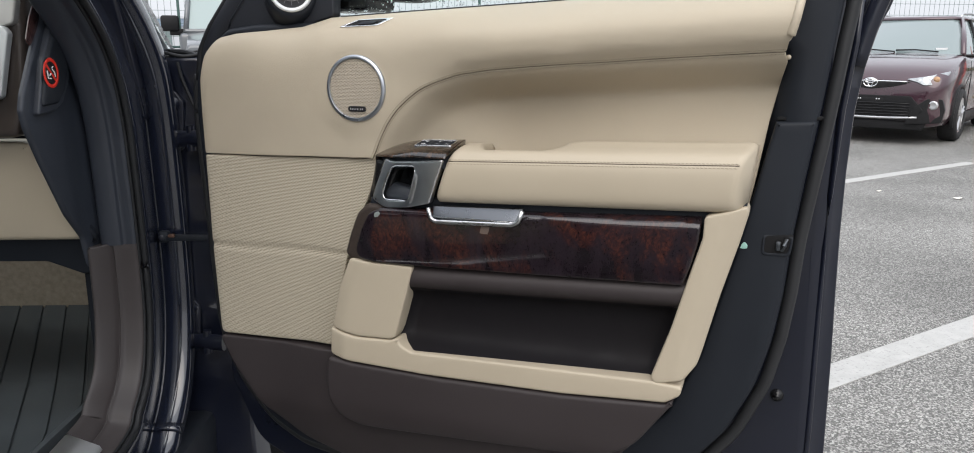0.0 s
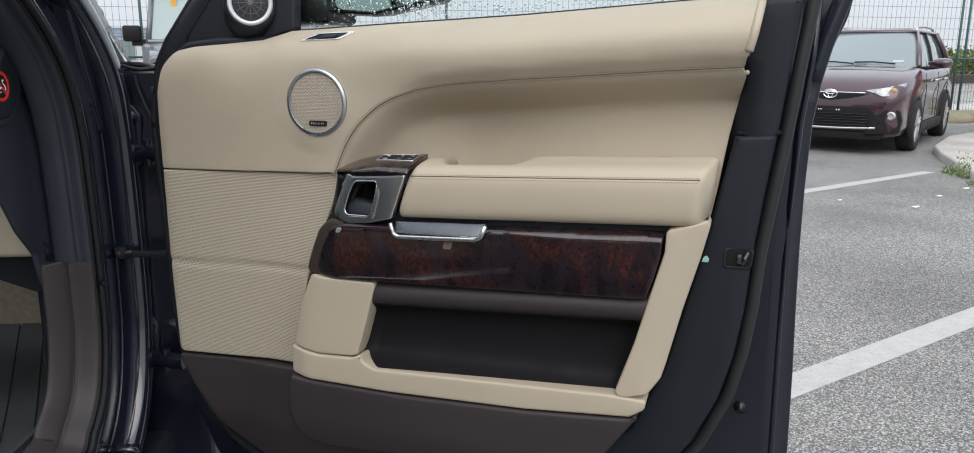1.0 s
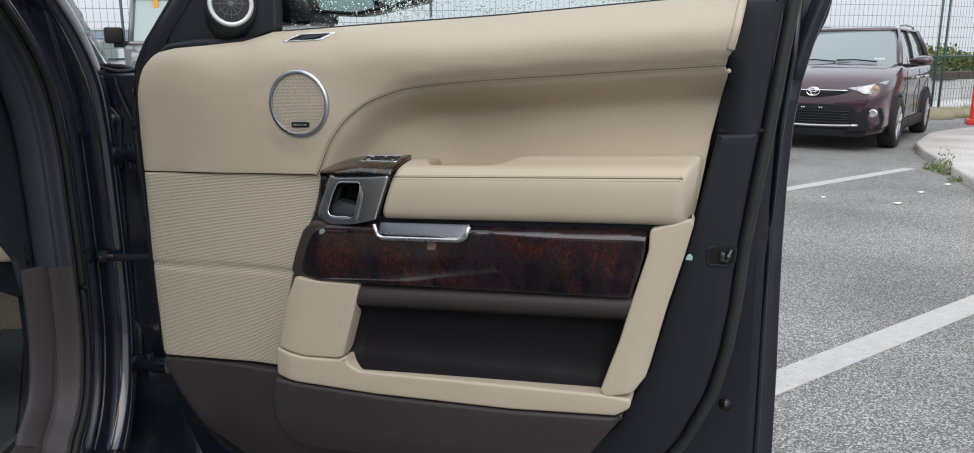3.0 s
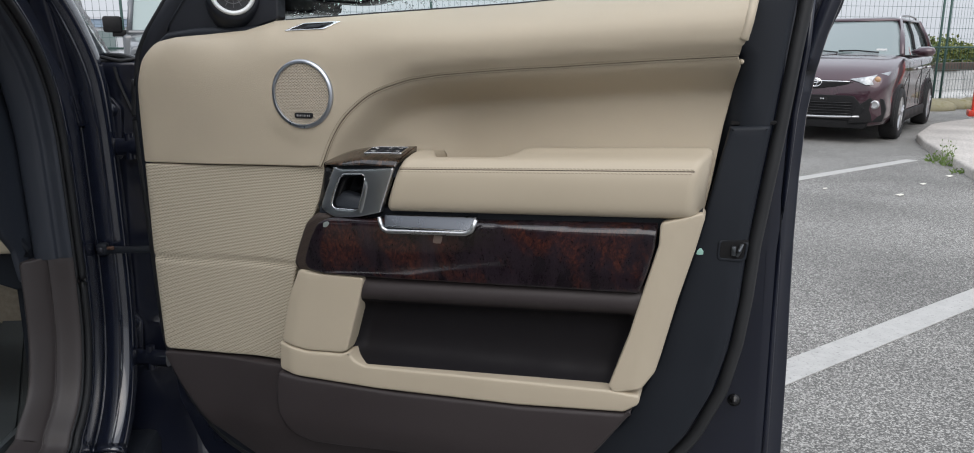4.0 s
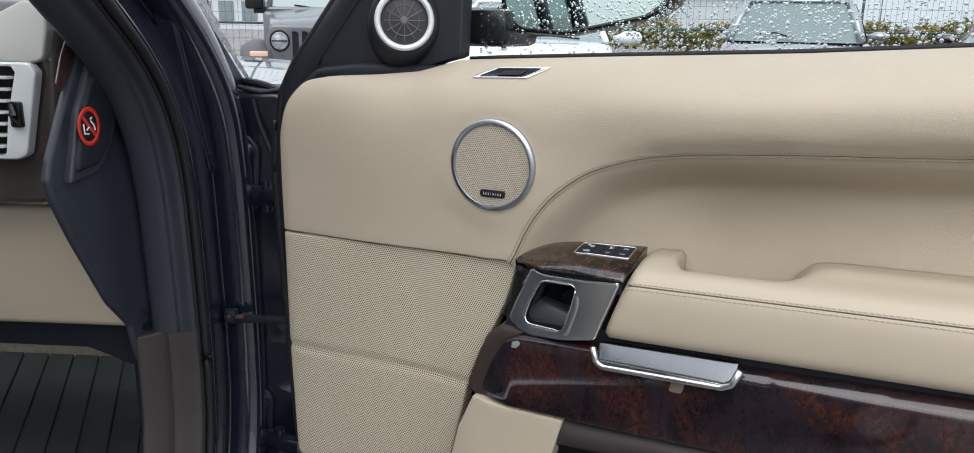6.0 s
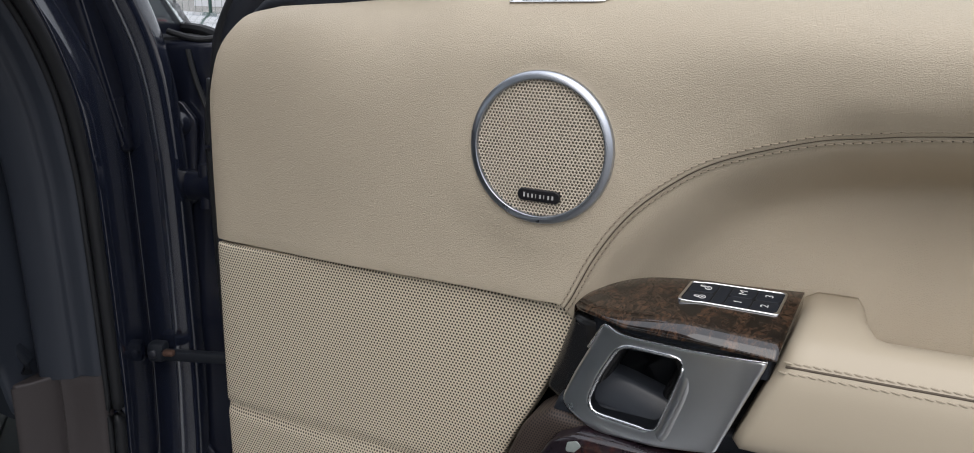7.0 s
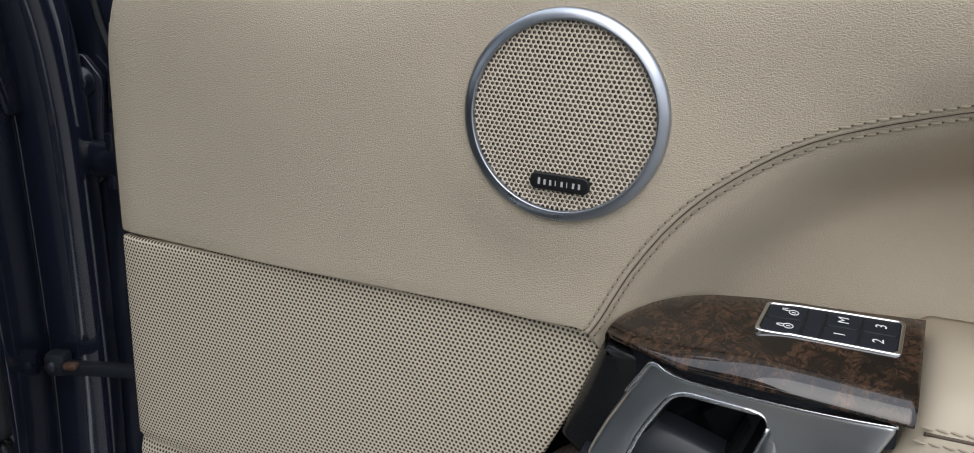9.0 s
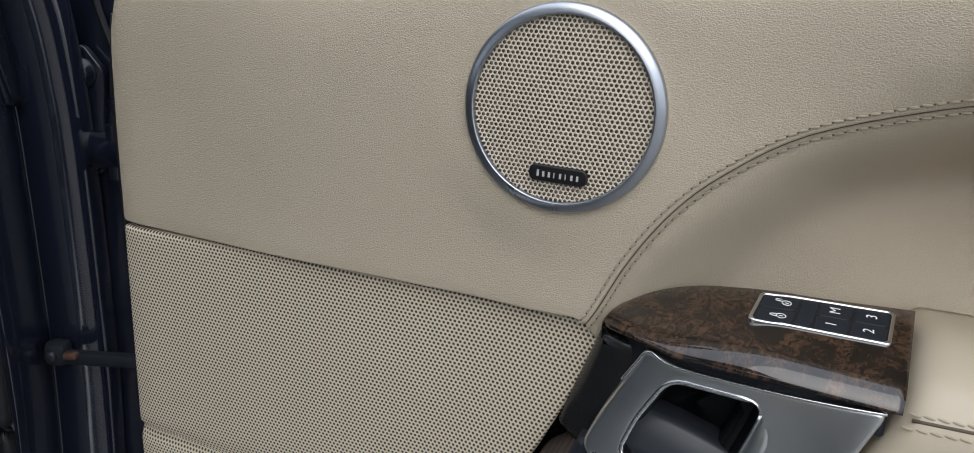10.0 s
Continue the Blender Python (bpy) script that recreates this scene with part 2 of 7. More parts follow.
def inside_mask(px, py, poly):
    x, y = np.array([p.x for p in poly]), np.array([p.y for p in poly])
    x2, y2 = np.roll(x, -1), np.roll(y, -1)
    c = np.zeros(len(px), bool)
    for a, b, a2, b2 in zip(x, y, x2, y2):
        if b == b2:
            continue
        hit = ((b > py) != (b2 > py)) & (px < (a2 - a) * (py - b) / (b2 - b) + a)
        c ^= hit
    return c


def plate(outline, wf, r=0.004, thick=0.012, step=0.014, holes=(), to=to_door, rad=0.01, edge=0.006, arcs=4):
    """A shaped panel: its face follows wf(a, b), its rim is rolled with radius r and goes back by thick."""
    fn = wf if callable(wf) else (lambda a, b: wf)
    bm = bmesh.new()
    loops, cdt_pts, cdt_edges, rims = [], [], [], []
    for li, src in enumerate((outline, *holes)):
        pts = resample(rounded(src, rad), edge)
        ccw = area2(pts) > 0
        if ccw != (li == 0):
            pts.reverse()
        loops.append(pts)
    for pts in loops:
        rings = []
        base = pts
        low = [bm.verts.new(to(p.x, p.y, fn(p.x, p.y) - r - thick)) for p in base]
        rings.append(low)
        for j in range(arcs + 1):
            ang = j / arcs * math.pi / 2
            q = inset(base, r * (1 - math.cos(ang)))
            rings.append([bm.verts.new(to(p.x, p.y, fn(p.x, p.y) - r * (1 - math.sin(ang)))) for p in q])
        k = len(base)
        for a, b in zip(rings, rings[1:]):
            for i in range(k):
                bm.faces.new((a[i], a[(i + 1) % k], b[(i + 1) % k], b[i]))
        s = len(cdt_pts)
        cdt_pts += q
        cdt_edges += [(s + i, s + (i + 1) % k) for i in range(k)]
        rims += rings[-1]
    xs, ys = [p.x for p in loops[0]], [p.y for p in loops[0]]
    gx = np.arange(min(xs) + step * 0.37, max(xs), step)
    gy = np.arange(min(ys) + step * 0.41, max(ys), step)
    X, Y = [v.ravel() for v in np.meshgrid(gx, gy)]
    ok = inside_mask(X, Y, loops[0])
    for h in loops[1:]:
        ok &= ~inside_mask(X, Y, h)
    X, Y = X[ok], Y[ok]
    rx, ry = np.array([p.x for p in cdt_pts]), np.array([p.y for p in cdt_pts])
    if len(X):
        d = np.sqrt(((X[:, None] - rx) ** 2 + (Y[:, None] - ry) ** 2)).min(1)
        keep = d > max(step * 0.45, r * 1.15)
        X, Y = X[keep], Y[keep]
    nb = len(cdt_pts)
    allp = list(cdt_pts) + [Vector((float(a), float(b))) for a, b in zip(X, Y)]
    res = geometry.delaunay_2d_cdt(allp, cdt_edges, [], 1, 1e-7)
    vs, tris, orig = res[0], res[2], res[3]
    made = {}
    for i, p in enumerate(vs):
        o = [q for q in orig[i] if q < nb] if orig[i] else []
        made[i] = rims[o[0]] if o else bm.verts.new(to(p.x, p.y, fn(p.x, p.y)))
    cent = [((vs[f[0]].x + vs[f[1]].x + vs[f[2]].x) / 3, (vs[f[0]].y + vs[f[1]].y + vs[f[2]].y) / 3) for f in tris]
    skip = np.zeros(len(tris), bool)
    for h in range(1, len(loops)):
        skip |= inside_mask(np.array([c[0] for c in cent]), np.array([c[1] for c in cent]), loops[h])
    for f, s in zip(tris, skip):
        if not s:
            vv = [made[i] for i in f]
            if len(set(vv)) == 3:
                try:
                    bm.faces.new(vv)
                except ValueError:
                    pass
    return bm


def loft(rings, closed=True, cap=True):
    """Skin through rings of 3D points."""
    bm = bmesh.new()
    vr = [[bm.verts.new(p) for p in ring] for ring in rings]
    k = len(vr[0])
    for a, b in zip(vr, vr[1:]):
        for i in range(k if closed else k - 1):
            j = (i + 1) % k
            bm.faces.new((a[i], a[j], b[j], b[i]))
    if cap and closed:
        bm.faces.new(vr[0][::-1])
        bm.faces.new(vr[-1])
    return bm


def lathe(profile, n=48, centre=(0, 0), to=to_door):
    """Turned piece about the face's normal: profile of (radius, height)."""
    rings = []
    for r, h in profile:
        rings.append([to(centre[0] + r * math.cos(2 * math.pi * i / n), centre[1] + r * math.sin(2 * math.pi * i / n), h) for i in range(n)])
    return loft(rings, True, False)


def spline(pts, n=8):
    """Catmull-Rom through points of any size."""
    P = [Vector(p) for p in pts]
    out = []
    for i in range(len(P) - 1):
        a, b, c, d = P[max(i - 1, 0)], P[i], P[i + 1], P[min(i + 2, len(P) - 1)]
        for j in range(n):
            t = j / n
            out.append(0.5 * ((2 * b) + (c - a) * t + (2 * a - 5 * b + 4 * c - d) * t * t + (3 * b - a - 3 * c + d) * t ** 3))
    out.append(P[-1])
    return out


def tube(path, r, n=8, flat=1.0, up=Vector((0, 0, 1)), cap=True):
    """Round or flattened bar along 3D points; r may be a list."""
    rings, k = [], len(path)
    for i, p in enumerate(path):
        t = (Vector(path[min(i + 1, k - 1)]) - Vector(path[max(i - 1, 0)])).normalized()
        s = t.cross(up)
        s = s.normalized() if s.length > 1e-4 else t.cross(Vector((1, 0, 0))).normalized()
        q = s.cross(t)
        rr = r[i] if isinstance(r, (list, tuple)) else r
        rings.append([Vector(p) + s * rr * math.cos(2 * math.pi * j / n) + q * rr * flat * math.sin(2 * math.pi * j / n) for j in range(n)])
    return loft(rings, True, cap)


def merge(bms):
    """Several bmeshes of one part in one bmesh."""
    out = bmesh.new()
    for b in bms:
        me = bpy.data.meshes.new("t")
        b.to_mesh(me)
        b.free()
        out.from_mesh(me)
        bpy.data.meshes.remove(me)
    return out


def box(x0, x1, y0, y1, z0, z1, bev=0.0, seg=2):
    bm = bmesh.new()
    bmesh.ops.create_cube(bm, size=1)
    for v in bm.verts:
        v.co = Vector(((x0 + x1) / 2 + v.co.x * (x1 - x0), (y0 + y1) / 2 + v.co.y * (y1 - y0), (z0 + z1) / 2 + v.co.z * (z1 - z0)))
    if bev > 0:
        bmesh.ops.bevel(bm, geom=bm.edges[:], offset=bev, segments=seg, profile=0.5, affect="EDGES")
    return bm


def interp(x, xs, ys):
    return float(np.interp(x, xs, ys))


def ease(t):
    t = max(0.0, min(1.0, t))
    return t * t * (3 - 2 * t)


def stitches(path, normal, length=0.0037, gap=0.0011, r=0.00062, slant=0.16):
    """A row of short threads along a 3D path, joined."""
    bms = bmesh.new()
    acc = 0.0
    for a, b in zip(path, path[1:]):
        a, b = Vector(a), Vector(b)
        d = (b - a).length
        t = (b - a) / max(d, 1e-9)
        s = t.cross(normal).normalized()
        while acc < d:
            c = a + t * acc
            ring = []
            for off, k in ((-length / 2, 0.5), (-length / 4, 1), (length / 4, 1), (length / 2, 0.5)):
                ring.append([bms.verts.new(c + t * off + s * off * slant + (s * math.cos(q) + normal * math.sin(q)) * r * k) for q in (0, 1.05, 2.1, 3.14)])
            for u, v in zip(ring, ring[1:]):
                for i in range(3):
                    bms.faces.new((u[i], u[i + 1], v[i + 1], v[i]))
            acc += length + gap
        acc -= d
    return bms


def stitch_holes(path, normal, step=0.0048, r=0.00048):
    """Needle holes between the threads."""
    bm = bmesh.new()
    acc = step / 2
    for a, b in zip(path, path[1:]):
        d = (b - a).length
        t = (b - a) / max(d, 1e-9)
        s = t.cross(normal).normalized()
        while acc < d:
            c = a + t * acc + normal * 0.0002
            bm.faces.new([bm.verts.new(c + t * r * 1.3 * math.cos(q) + s * r * math.sin(q)) for q in (0, 1.05, 2.09, 3.14, 4.19, 5.24)])
            acc += step
        acc -= d
    return bm


# ---- the open front door of the dark blue car ----
PIVOT = Vector((-0.029, 0.011, 1.199))
CARM = Matrix.Translation(PIVOT + Vector((0, 0, 0.09))) @ pose(0, 0, 0, -0.75) @ Matrix.Translation(-PIVOT)
DOORM = CARM @ pose(-0.476, 1.370, 0.0045, 0, 0, -22)

door = thing("car_door", "open dark blue car door with beige leather and burl wood", "car door", DOORM)

SEAM = spline([(0.3325, 1.033), (0.338, 1.043), (0.351, 1.072), (0.368, 1.0995), (0.389, 1.122), (0.423, 1.146), (0.474, 1.164), (0.505, 1.1695),
               (0.540, 1.174), (0.630, 1.181), (0.702, 1.185), (0.810, 1.192), (0.930, 1.1985)], 5)
FINE = resample(SEAM, 0.0015, False)
SX, SY = np.array([p.x for p in FINE]), np.array([p.y for p in FINE])
SPK, SPW = (0.3108, 1.1438), 0.0135


def seam_gap(a, b):
    return float(np.sqrt(((SX - a) ** 2 + (SY - b) ** 2).min()))


def belt(u):
    return interp(u, (0, 0.03, 0.066, 0.129, 0.19, 0.214, 0.239, 0.415, 0.614, 0.843, 0.96), (1.21, 1.223, 1.229, 1.233, 1.239, 1.246, 1.2535, 1.262, 1.271, 1.286, 1.292))


def w_upper(a, b):
    span, depth = 0.085, 0.03 + 0.045 * ease((a - 0.08) / 0.2)
    s = max(0.0, min(1.0, (b - belt(a) + span) / span))
    w = -depth * (1 - math.sqrt(max(0.0, 1 - 0.97 * s ** 2.8)))
    w += (0.007 + 0.007 * ease((b - 1.03) / 0.14)) * ease(a / 0.16)
    d = seam_gap(a, b)
    near = ease(1 - d / 0.075) * ease((belt(a) - b) / 0.05)
    w += 0.024 * ease((a - 0.36) / 0.2) * math.sqrt(1 - (1 - min(1.0, d / 0.060)) ** 2) * (1 - ease((b - belt(a) + 0.05) / 0.05))
    w += (0.0115 + 0.002 * ease((a - 0.42) / 0.2) - w) * near * (1 - ease((a - 0.36) / 0.17) * min(1.0, d / 0.012))
    f = ease(1 - (math.hypot(a - SPK[0], b - SPK[1]) - 0.053) / 0.03)
    w += (SPW - 0.0005 - w) * f
    w -= 0.003 * max(0.0, 1 - a / 0.02) ** 2
    return w


def panel_drop(a):
    """How far the switch panel falls towards its front tip."""
    return 0.78 * max(0.0, 0.43 - a) ** 1.5


def w_scoop(a, b):
    d = seam_gap(a, b)
    deep = 0.012 + 0.080 * ease((a - 0.345) / 0.20) * (1 - 0.3 * ease((a - 0.52) / 0.25))
    tuck = 0.0108 * ease((1.0692 - panel_drop(a) + 0.046 - b) / 0.058) * ease((a - 0.338) / 0.014) * ease((0.48 - a) / 0.09) * ease(d / 0.022)
    return 0.0085 + 0.002 * ease((a - 0.42) / 0.2) - deep * ease(d / 0.050) + 0.30 * deep * ease((d - 0.05) / 0.13) - tuck


upper_outline = [(0.0, 1.0282, 0.004), (-0.001, 1.09), (0.0, 1.155, 0.05), (0.008, 1.195, 0.05), (0.030, 1.2225, 0.03), (0.068, 1.229, 0.03), (0.129, 1.233, 0), (0.19, 1.239, 0.02),
                 (0.214, 1.246, 0.02), (0.239, 1.2535, 0.02), (0.415, 1.262, 0), (0.614, 1.271, 0), (0.843, 1.286, 0), (0.951, 1.292, 0.012), (0.944, 1.24, 0.05), (0.937, 1.214, 0.004), (0.9335, 1.2115, 0.002), (0.931, 1.1985, 0.003)] + [(p.x, p.y, 0) for p in SEAM[::-1][1:-1]] + [(0.327, 1.0362, 0.003), (0.30, 1.0344, 0), (0.22, 1.0329, 0), (0.10, 1.0302, 0)]
upper_trim = part("upper_trim", plate(upper_outline, w_upper, r=0.0012, thick=0.03, step=0.009, edge=0.005), LEATHER, door, "smooth beige leather upper door trim")

scoop_outline = [(p.x, p.y, 0) for p in SEAM] + [(0.934, 1.186, 0.006), (0.929, 1.165, 0.005), (0.924, 1.14, 0), (0.917, 1.105, 0), (0.906, 1.03, 0), (0.899, 0.99, 0), (0.5, 0.99, 0), (0.36, 1.0, 0)]
part("lower_trim", plate(scoop_outline, w_scoop, r=0.0012, thick=0.03, step=0.0065, edge=0.005), LEATHER, door, "hollowed beige leather trim above the armrest")


def offset_path(pts, d):
    k, out = len(pts), []
    for i, p in enumerate(pts):
        t = (pts[min(i + 1, k - 1)] - pts[max(i - 1, 0)]).normalized()
        out.append(p + Vector((-t.y, t.x)) * d)
    return out


IN = Vector((0, -1, 0))
part("seam_piping", tube([to_door(p.x, p.y, 0.0088 + 0.002 * ease((p.x - 0.42) / 0.2)) for p in SEAM], 0.0006, 6), SEAMDARK, door, "dark seam between the leather panels")
rows = [stitches([to_door(p.x, p.y, (w_upper(p.x, p.y) if o > 0 else w_scoop(p.x, p.y)) + 0.0004) for p in offset_path(SEAM, o)], IN) for o in (0.0029, -0.0029)]
holes_ = [stitch_holes([to_door(p.x, p.y, (w_upper(p.x, p.y) if o > 0 else w_scoop(p.x, p.y)) + 0.0004) for p in offset_path(SEAM, o)], IN) for o in (0.0029, -0.0029)]
tagged(part("seam_needle_holes", merge(holes_), SEAMDARK, door, smooth=False), kind="stuff")
tagged(part("seam_stitching", merge(rows), THREAD, door, "twin rows of beige stitching"), kind="stuff")


part("trim_end_roll", tube([to_door(u, v, w_upper(u - 0.012, v) - 0.0015) for u, v in spline([(0.9485, 1.2885), (0.9440, 1.262), (0.9395, 1.238), (0.9350, 1.2185)], 5)], 0.0055, 10), LEATHER, upper_trim, "rolled rear end of the trim")
# perforated loudspeaker panel
def w_panel(a, b):
    right = interp(b, (0.72, 0.74, 0.783, 0.88, 0.917, 0.954, 1.014, 1.03), (0.246, 0.25, 0.26, 0.282, 0.296, 0.317, 0.343, 0.352))
    low = ease((0.99 - b) / 0.08)
    g = b - interp(a, (0, 0.27), (0.8665, 0.8745))
    return 0.001 + (0.002 * low + 0.006) * ease((a - right + 0.07) / 0.08) - 0.004 * math.exp(-(g / 0.0035) ** 2) - 0.003 * max(0.0, 1 - a / 0.02) ** 2


panel_outline = [(0.0, 1.0258, 0.004), (0.10, 1.0280, 0), (0.22, 1.0308, 0), (0.30, 1.0322, 0), (0.3455, 1.0365, 0.006), (0.339, 1.014), (0.3275, 0.986), (0.314, 0.954), (0.296, 0.917), (0.282, 0.88), (0.270, 0.827),
                 (0.260, 0.783), (0.250, 0.739), (0.2445, 0.7112, 0.008), (0.128, 0.7062, 0), (0.008, 0.7022, 0.012), (0.001, 0.868, 0)]
part("speaker_panel", plate(panel_outline, w_panel, r=0.003, thick=0.02, step=0.006, edge=0.005, rad=0.03), MESHSKIN, door, "perforated beige loudspeaker panel")

# round loudspeaker with its metal ring
def to_spk(a, b, h):
    return to_door(SPK[0] + (a - SPK[0]) * 0.94, SPK[1] + (b - SPK[1]) * 0.94, h + SPW)

speaker = part("speaker_ring", lathe([(0.0481, -0.006), (0.0482, 0.0032), (0.0484, 0.0042), (0.0488, 0.0047), (0.0494, 0.0047), (0.0532, 0.0034), (0.0541, 0.0026), (0.0545, 0.0012), (0.0546, -0.010)], 96, SPK, to_spk), SATINRING, door, "satin silver loudspeaker ring")
part("speaker_cavity", lathe([(0.0, -0.004), (0.03, -0.004), (0.051, -0.004)], 48, SPK, to_spk), BLACKHOLE, speaker)
bm = bmesh.new()
pitch, hole = 0.00262, 0.00099
for j in range(-24, 25):
    for i in range(-24, 25):
        cx, cy = (i + 0.5 * (j % 2)) * pitch, j * pitch * 0.866
        if math.hypot(cx, cy) > 0.0494:
            continue
        h = 0.0030 - 0.6 * (cx * cx + cy * cy)
        outer, inner, deep = [], [], []
        for q in range(6):
            a = radians(60 * q + 30)
            outer.append(bm.verts.new(to_spk(SPK[0] + cx + pitch / 1.732 * math.cos(a), SPK[1] + cy + pitch / 1.732 * math.sin(a), h)))
            inner.append(bm.verts.new(to_spk(SPK[0] + cx + hole * math.cos(a), SPK[1] + cy + hole * math.sin(a), h - 0.0001)))
            deep.append(bm.verts.new(to_spk(SPK[0] + cx + hole * math.cos(a), SPK[1] + cy + hole * math.sin(a), h - 0.0012)))
        for q in range(6):
            z = (q + 1) % 6
            bm.faces.new((outer[q], outer[z], inner[z], inner[q]))
            bm.faces.new((inner[q], inner[z], deep[z], deep[q])).material_index = 1
part("grille", bm, [GRILLE, BLACKHOLE], speaker, "beige perforated metal grille", smooth=False)
part("badge", plate([(0.2968, 1.1060, 0.004), (0.3290, 1.1060, 0.004), (0.3290, 1.1148, 0.004), (0.2968, 1.1148, 0.004)], 0.0046, r=0.0008, thick=0.004, step=0.004, edge=0.0012, to=to_spk), BADGE, speaker, "small black badge with pale bars")
bars = []
for i in range(8):
    x0 = 0.3015 + i * 0.0031
    wide, tall = (0.0012 if i not in (3, 5) else 0.0005), (0.0028 if i else 0.0034)
    bars.append(loft([[to_spk(x, z, h) for x, z in ((x0, 1.1087), (x0 + wide, 1.1087), (x0 + wide, 1.1087 + tall), (x0, 1.1087 + tall))] for h in (0.0044, 0.0048)]))
part("badge_mark", merge(bars), PALE, speaker, smooth=False)

# black housing round the door pull, then the pull itself
part("handle_housing", plate([(0.343, 1.036, 0.004), (0.478, 1.036, 0.004), (0.455, 0.968, 0.004), (0.335, 0.964, 0.01), (0.322, 0.970, 0.006), (0.3265, 0.986, 0.02)], lambda a, b: 0.010 + 0.014 * ease((a - 0.325) / 0.03), r=0.006, thick=0.03, step=0.008, holes=[[(0.385, 1.022, 0.01), (0.419, 1.025, 0.006), (0.405, 0.984, 0.006), (0.366, 0.982, 0.01)]]), BLACKGLOSS, door, "black plastic housing of the door pull")


def w_bezel(a, b):
    return 0.036 + 0.018 * ease((a - 0.34) / 0.13) + 0.02 * (1.04 - b) - 4.0 * max(0.0, interp(b, (0.965, 1.04), (0.372, 0.395)) - a) ** 2


bezel_out = [(0.3705, 1.0405, 0.004), (0.384, 1.0370, 0.03), (0.424, 1.0398, 0.1), (0.4735, 1.0445, 0.004), (0.4615, 1.012, 0.1), (0.4495, 0.9780, 0.005), (0.411, 0.9680, 0.1), (0.368, 0.9630, 0.04), (0.3420, 0.9755, 0.010), (0.3515, 1.000, 0.1)]
bezel_hole = [(0.3830, 1.0297, 0.015), (0.4268, 1.0328, 0.007), (0.4195, 1.006, 0.08), (0.4112, 0.9782, 0.008), (0.3612, 0.9762, 0.012), (0.3698, 1.004, 0.08)]
pull = part("door_pull", plate(bezel_out, w_bezel, r=0.0024, thick=0.010, step=0.0036, holes=[bezel_hole], edge=0.0025, arcs=6), PULLM, door, "brushed aluminium door pull surround")
rim_pts = resample(rounded(bezel_hole, 0.01), 0.004)
k0 = min(range(len(rim_pts)), key=lambda i: (rim_pts[i] - Vector((0.4275, 1.026))).length)
rim_pts = rim_pts[k0:] + rim_pts[:k0]
if rim_pts[len(rim_pts) // 8].y < rim_pts[0].y:
    rim_pts = rim_pts[:1] + rim_pts[:0:-1]
soft = [0.0015 if p.x < interp(p.y, (0.975, 1.033), (0.402, 0.418)) else 0.0007 for p in rim_pts]
part("pull_rim", tube([to_door(p.x, p.y, w_bezel(p.x, p.y) - 0.0010) for p in rim_pts + rim_pts[:1]], soft + soft[:1], 8), BRIGHT, pull, "bright rim of the pull opening")
cup = []
for d, s in ((0.0, 1.0), (0.004, 0.995), (0.015, 0.985), (0.028, 0.96), (0.036, 0.90), (0.040, 0.75), (0.041, 0.3), (0.041, 0.02)):
    c = Vector((0.394, 1.004))
    cup.append([to_door(*(c + (p - c) * s), w_bezel(p.x, p.y) - d) for p in rim_pts])
part("pull_cup", loft(cup, True, False), surf("cup_black", (0.006, 0.007, 0.009), 0.42, spec=0.3), pull, "black hollow behind the pull")
lever = []
for k in np.linspace(0, 1, 14):
    u0, u1 = 0.3655, 0.4165
    u = u0 + (u1 - u0) * float(k)
    sag = -0.010 * float(k) ** 1.5
    lever.append([to_door(u + 0.30 * (v - 0.99), v + sag, w + 0.006 * k) for v, w in [(1.000, 0.004), (1.000, 0.016), (0.9994, 0.0185), (0.997, 0.0205), (0.992, 0.0235), (0.986, 0.0262), (0.981, 0.0270), (0.977, 0.0262), (0.975, 0.022), (0.974, 0.006)]])
part("pull_lever", loft(lever, False, False), surf("satin_black_lever", (0.032, 0.037, 0.046), 0.33), pull, "satin black release lever")
part("pull_ridge", tube([to_door(u, v, w_bezel(u, v) - 0.0028 - 0.0022 * ease((v - 1.012) / 0.02)) for u, v in spline([(0.4235, 1.0325), (0.4275, 1.0300), (0.4285, 1.0220), (0.4255, 1.0060), (0.4215, 0.9930), (0.4175, 0.9800), (0.4130, 0.9750)], 4)], [0.0008, 0.0014, 0.0020, 0.0026, 0.0032, 0.0038, 0.0043, 0.0047, 0.0050] + [0.0052] * 14 + [0.0036, 0.002], 12, 0.75, Vector((0, 1, 0))), PULLM, pull, "rounded aluminium ridge beside the opening")
edge_pts = spline([(0.3600, 1.0200), (0.3660, 1.0310), (0.3716, 1.0390), (0.384, 1.0362), (0.424, 1.0390), (0.450, 1.0414), (0.4722, 1.0436)], 5)
part("pull_edge", tube([to_door(u, v, w_bezel(u, v) - 0.0006) for u, v in edge_pts], 0.0009, 6), BRIGHT, pull, "bright upper edge of the pull")

# burl switch panel on top, with its switches
FRONT = spline([(0.3440, 0.0180), (0.3470, 0.0215), (0.350, 0.0243), (0.36, 0.0315), (0.3727, 0.0393), (0.388, 0.0468), (0.4155, 0.0528), (0.4406, 0.0547), (0.478, 0.0560), (0.484, 0.0560)], 8)
BACK = spline([(0.3440, 0.0175), (0.3452, 0.0120), (0.3475, 0.0065), (0.3521, 0.0015), (0.366, -0.0062), (0.385, -0.0088), (0.408, -0.0066), (0.436, -0.0055), (0.4835, -0.0104)], 8)


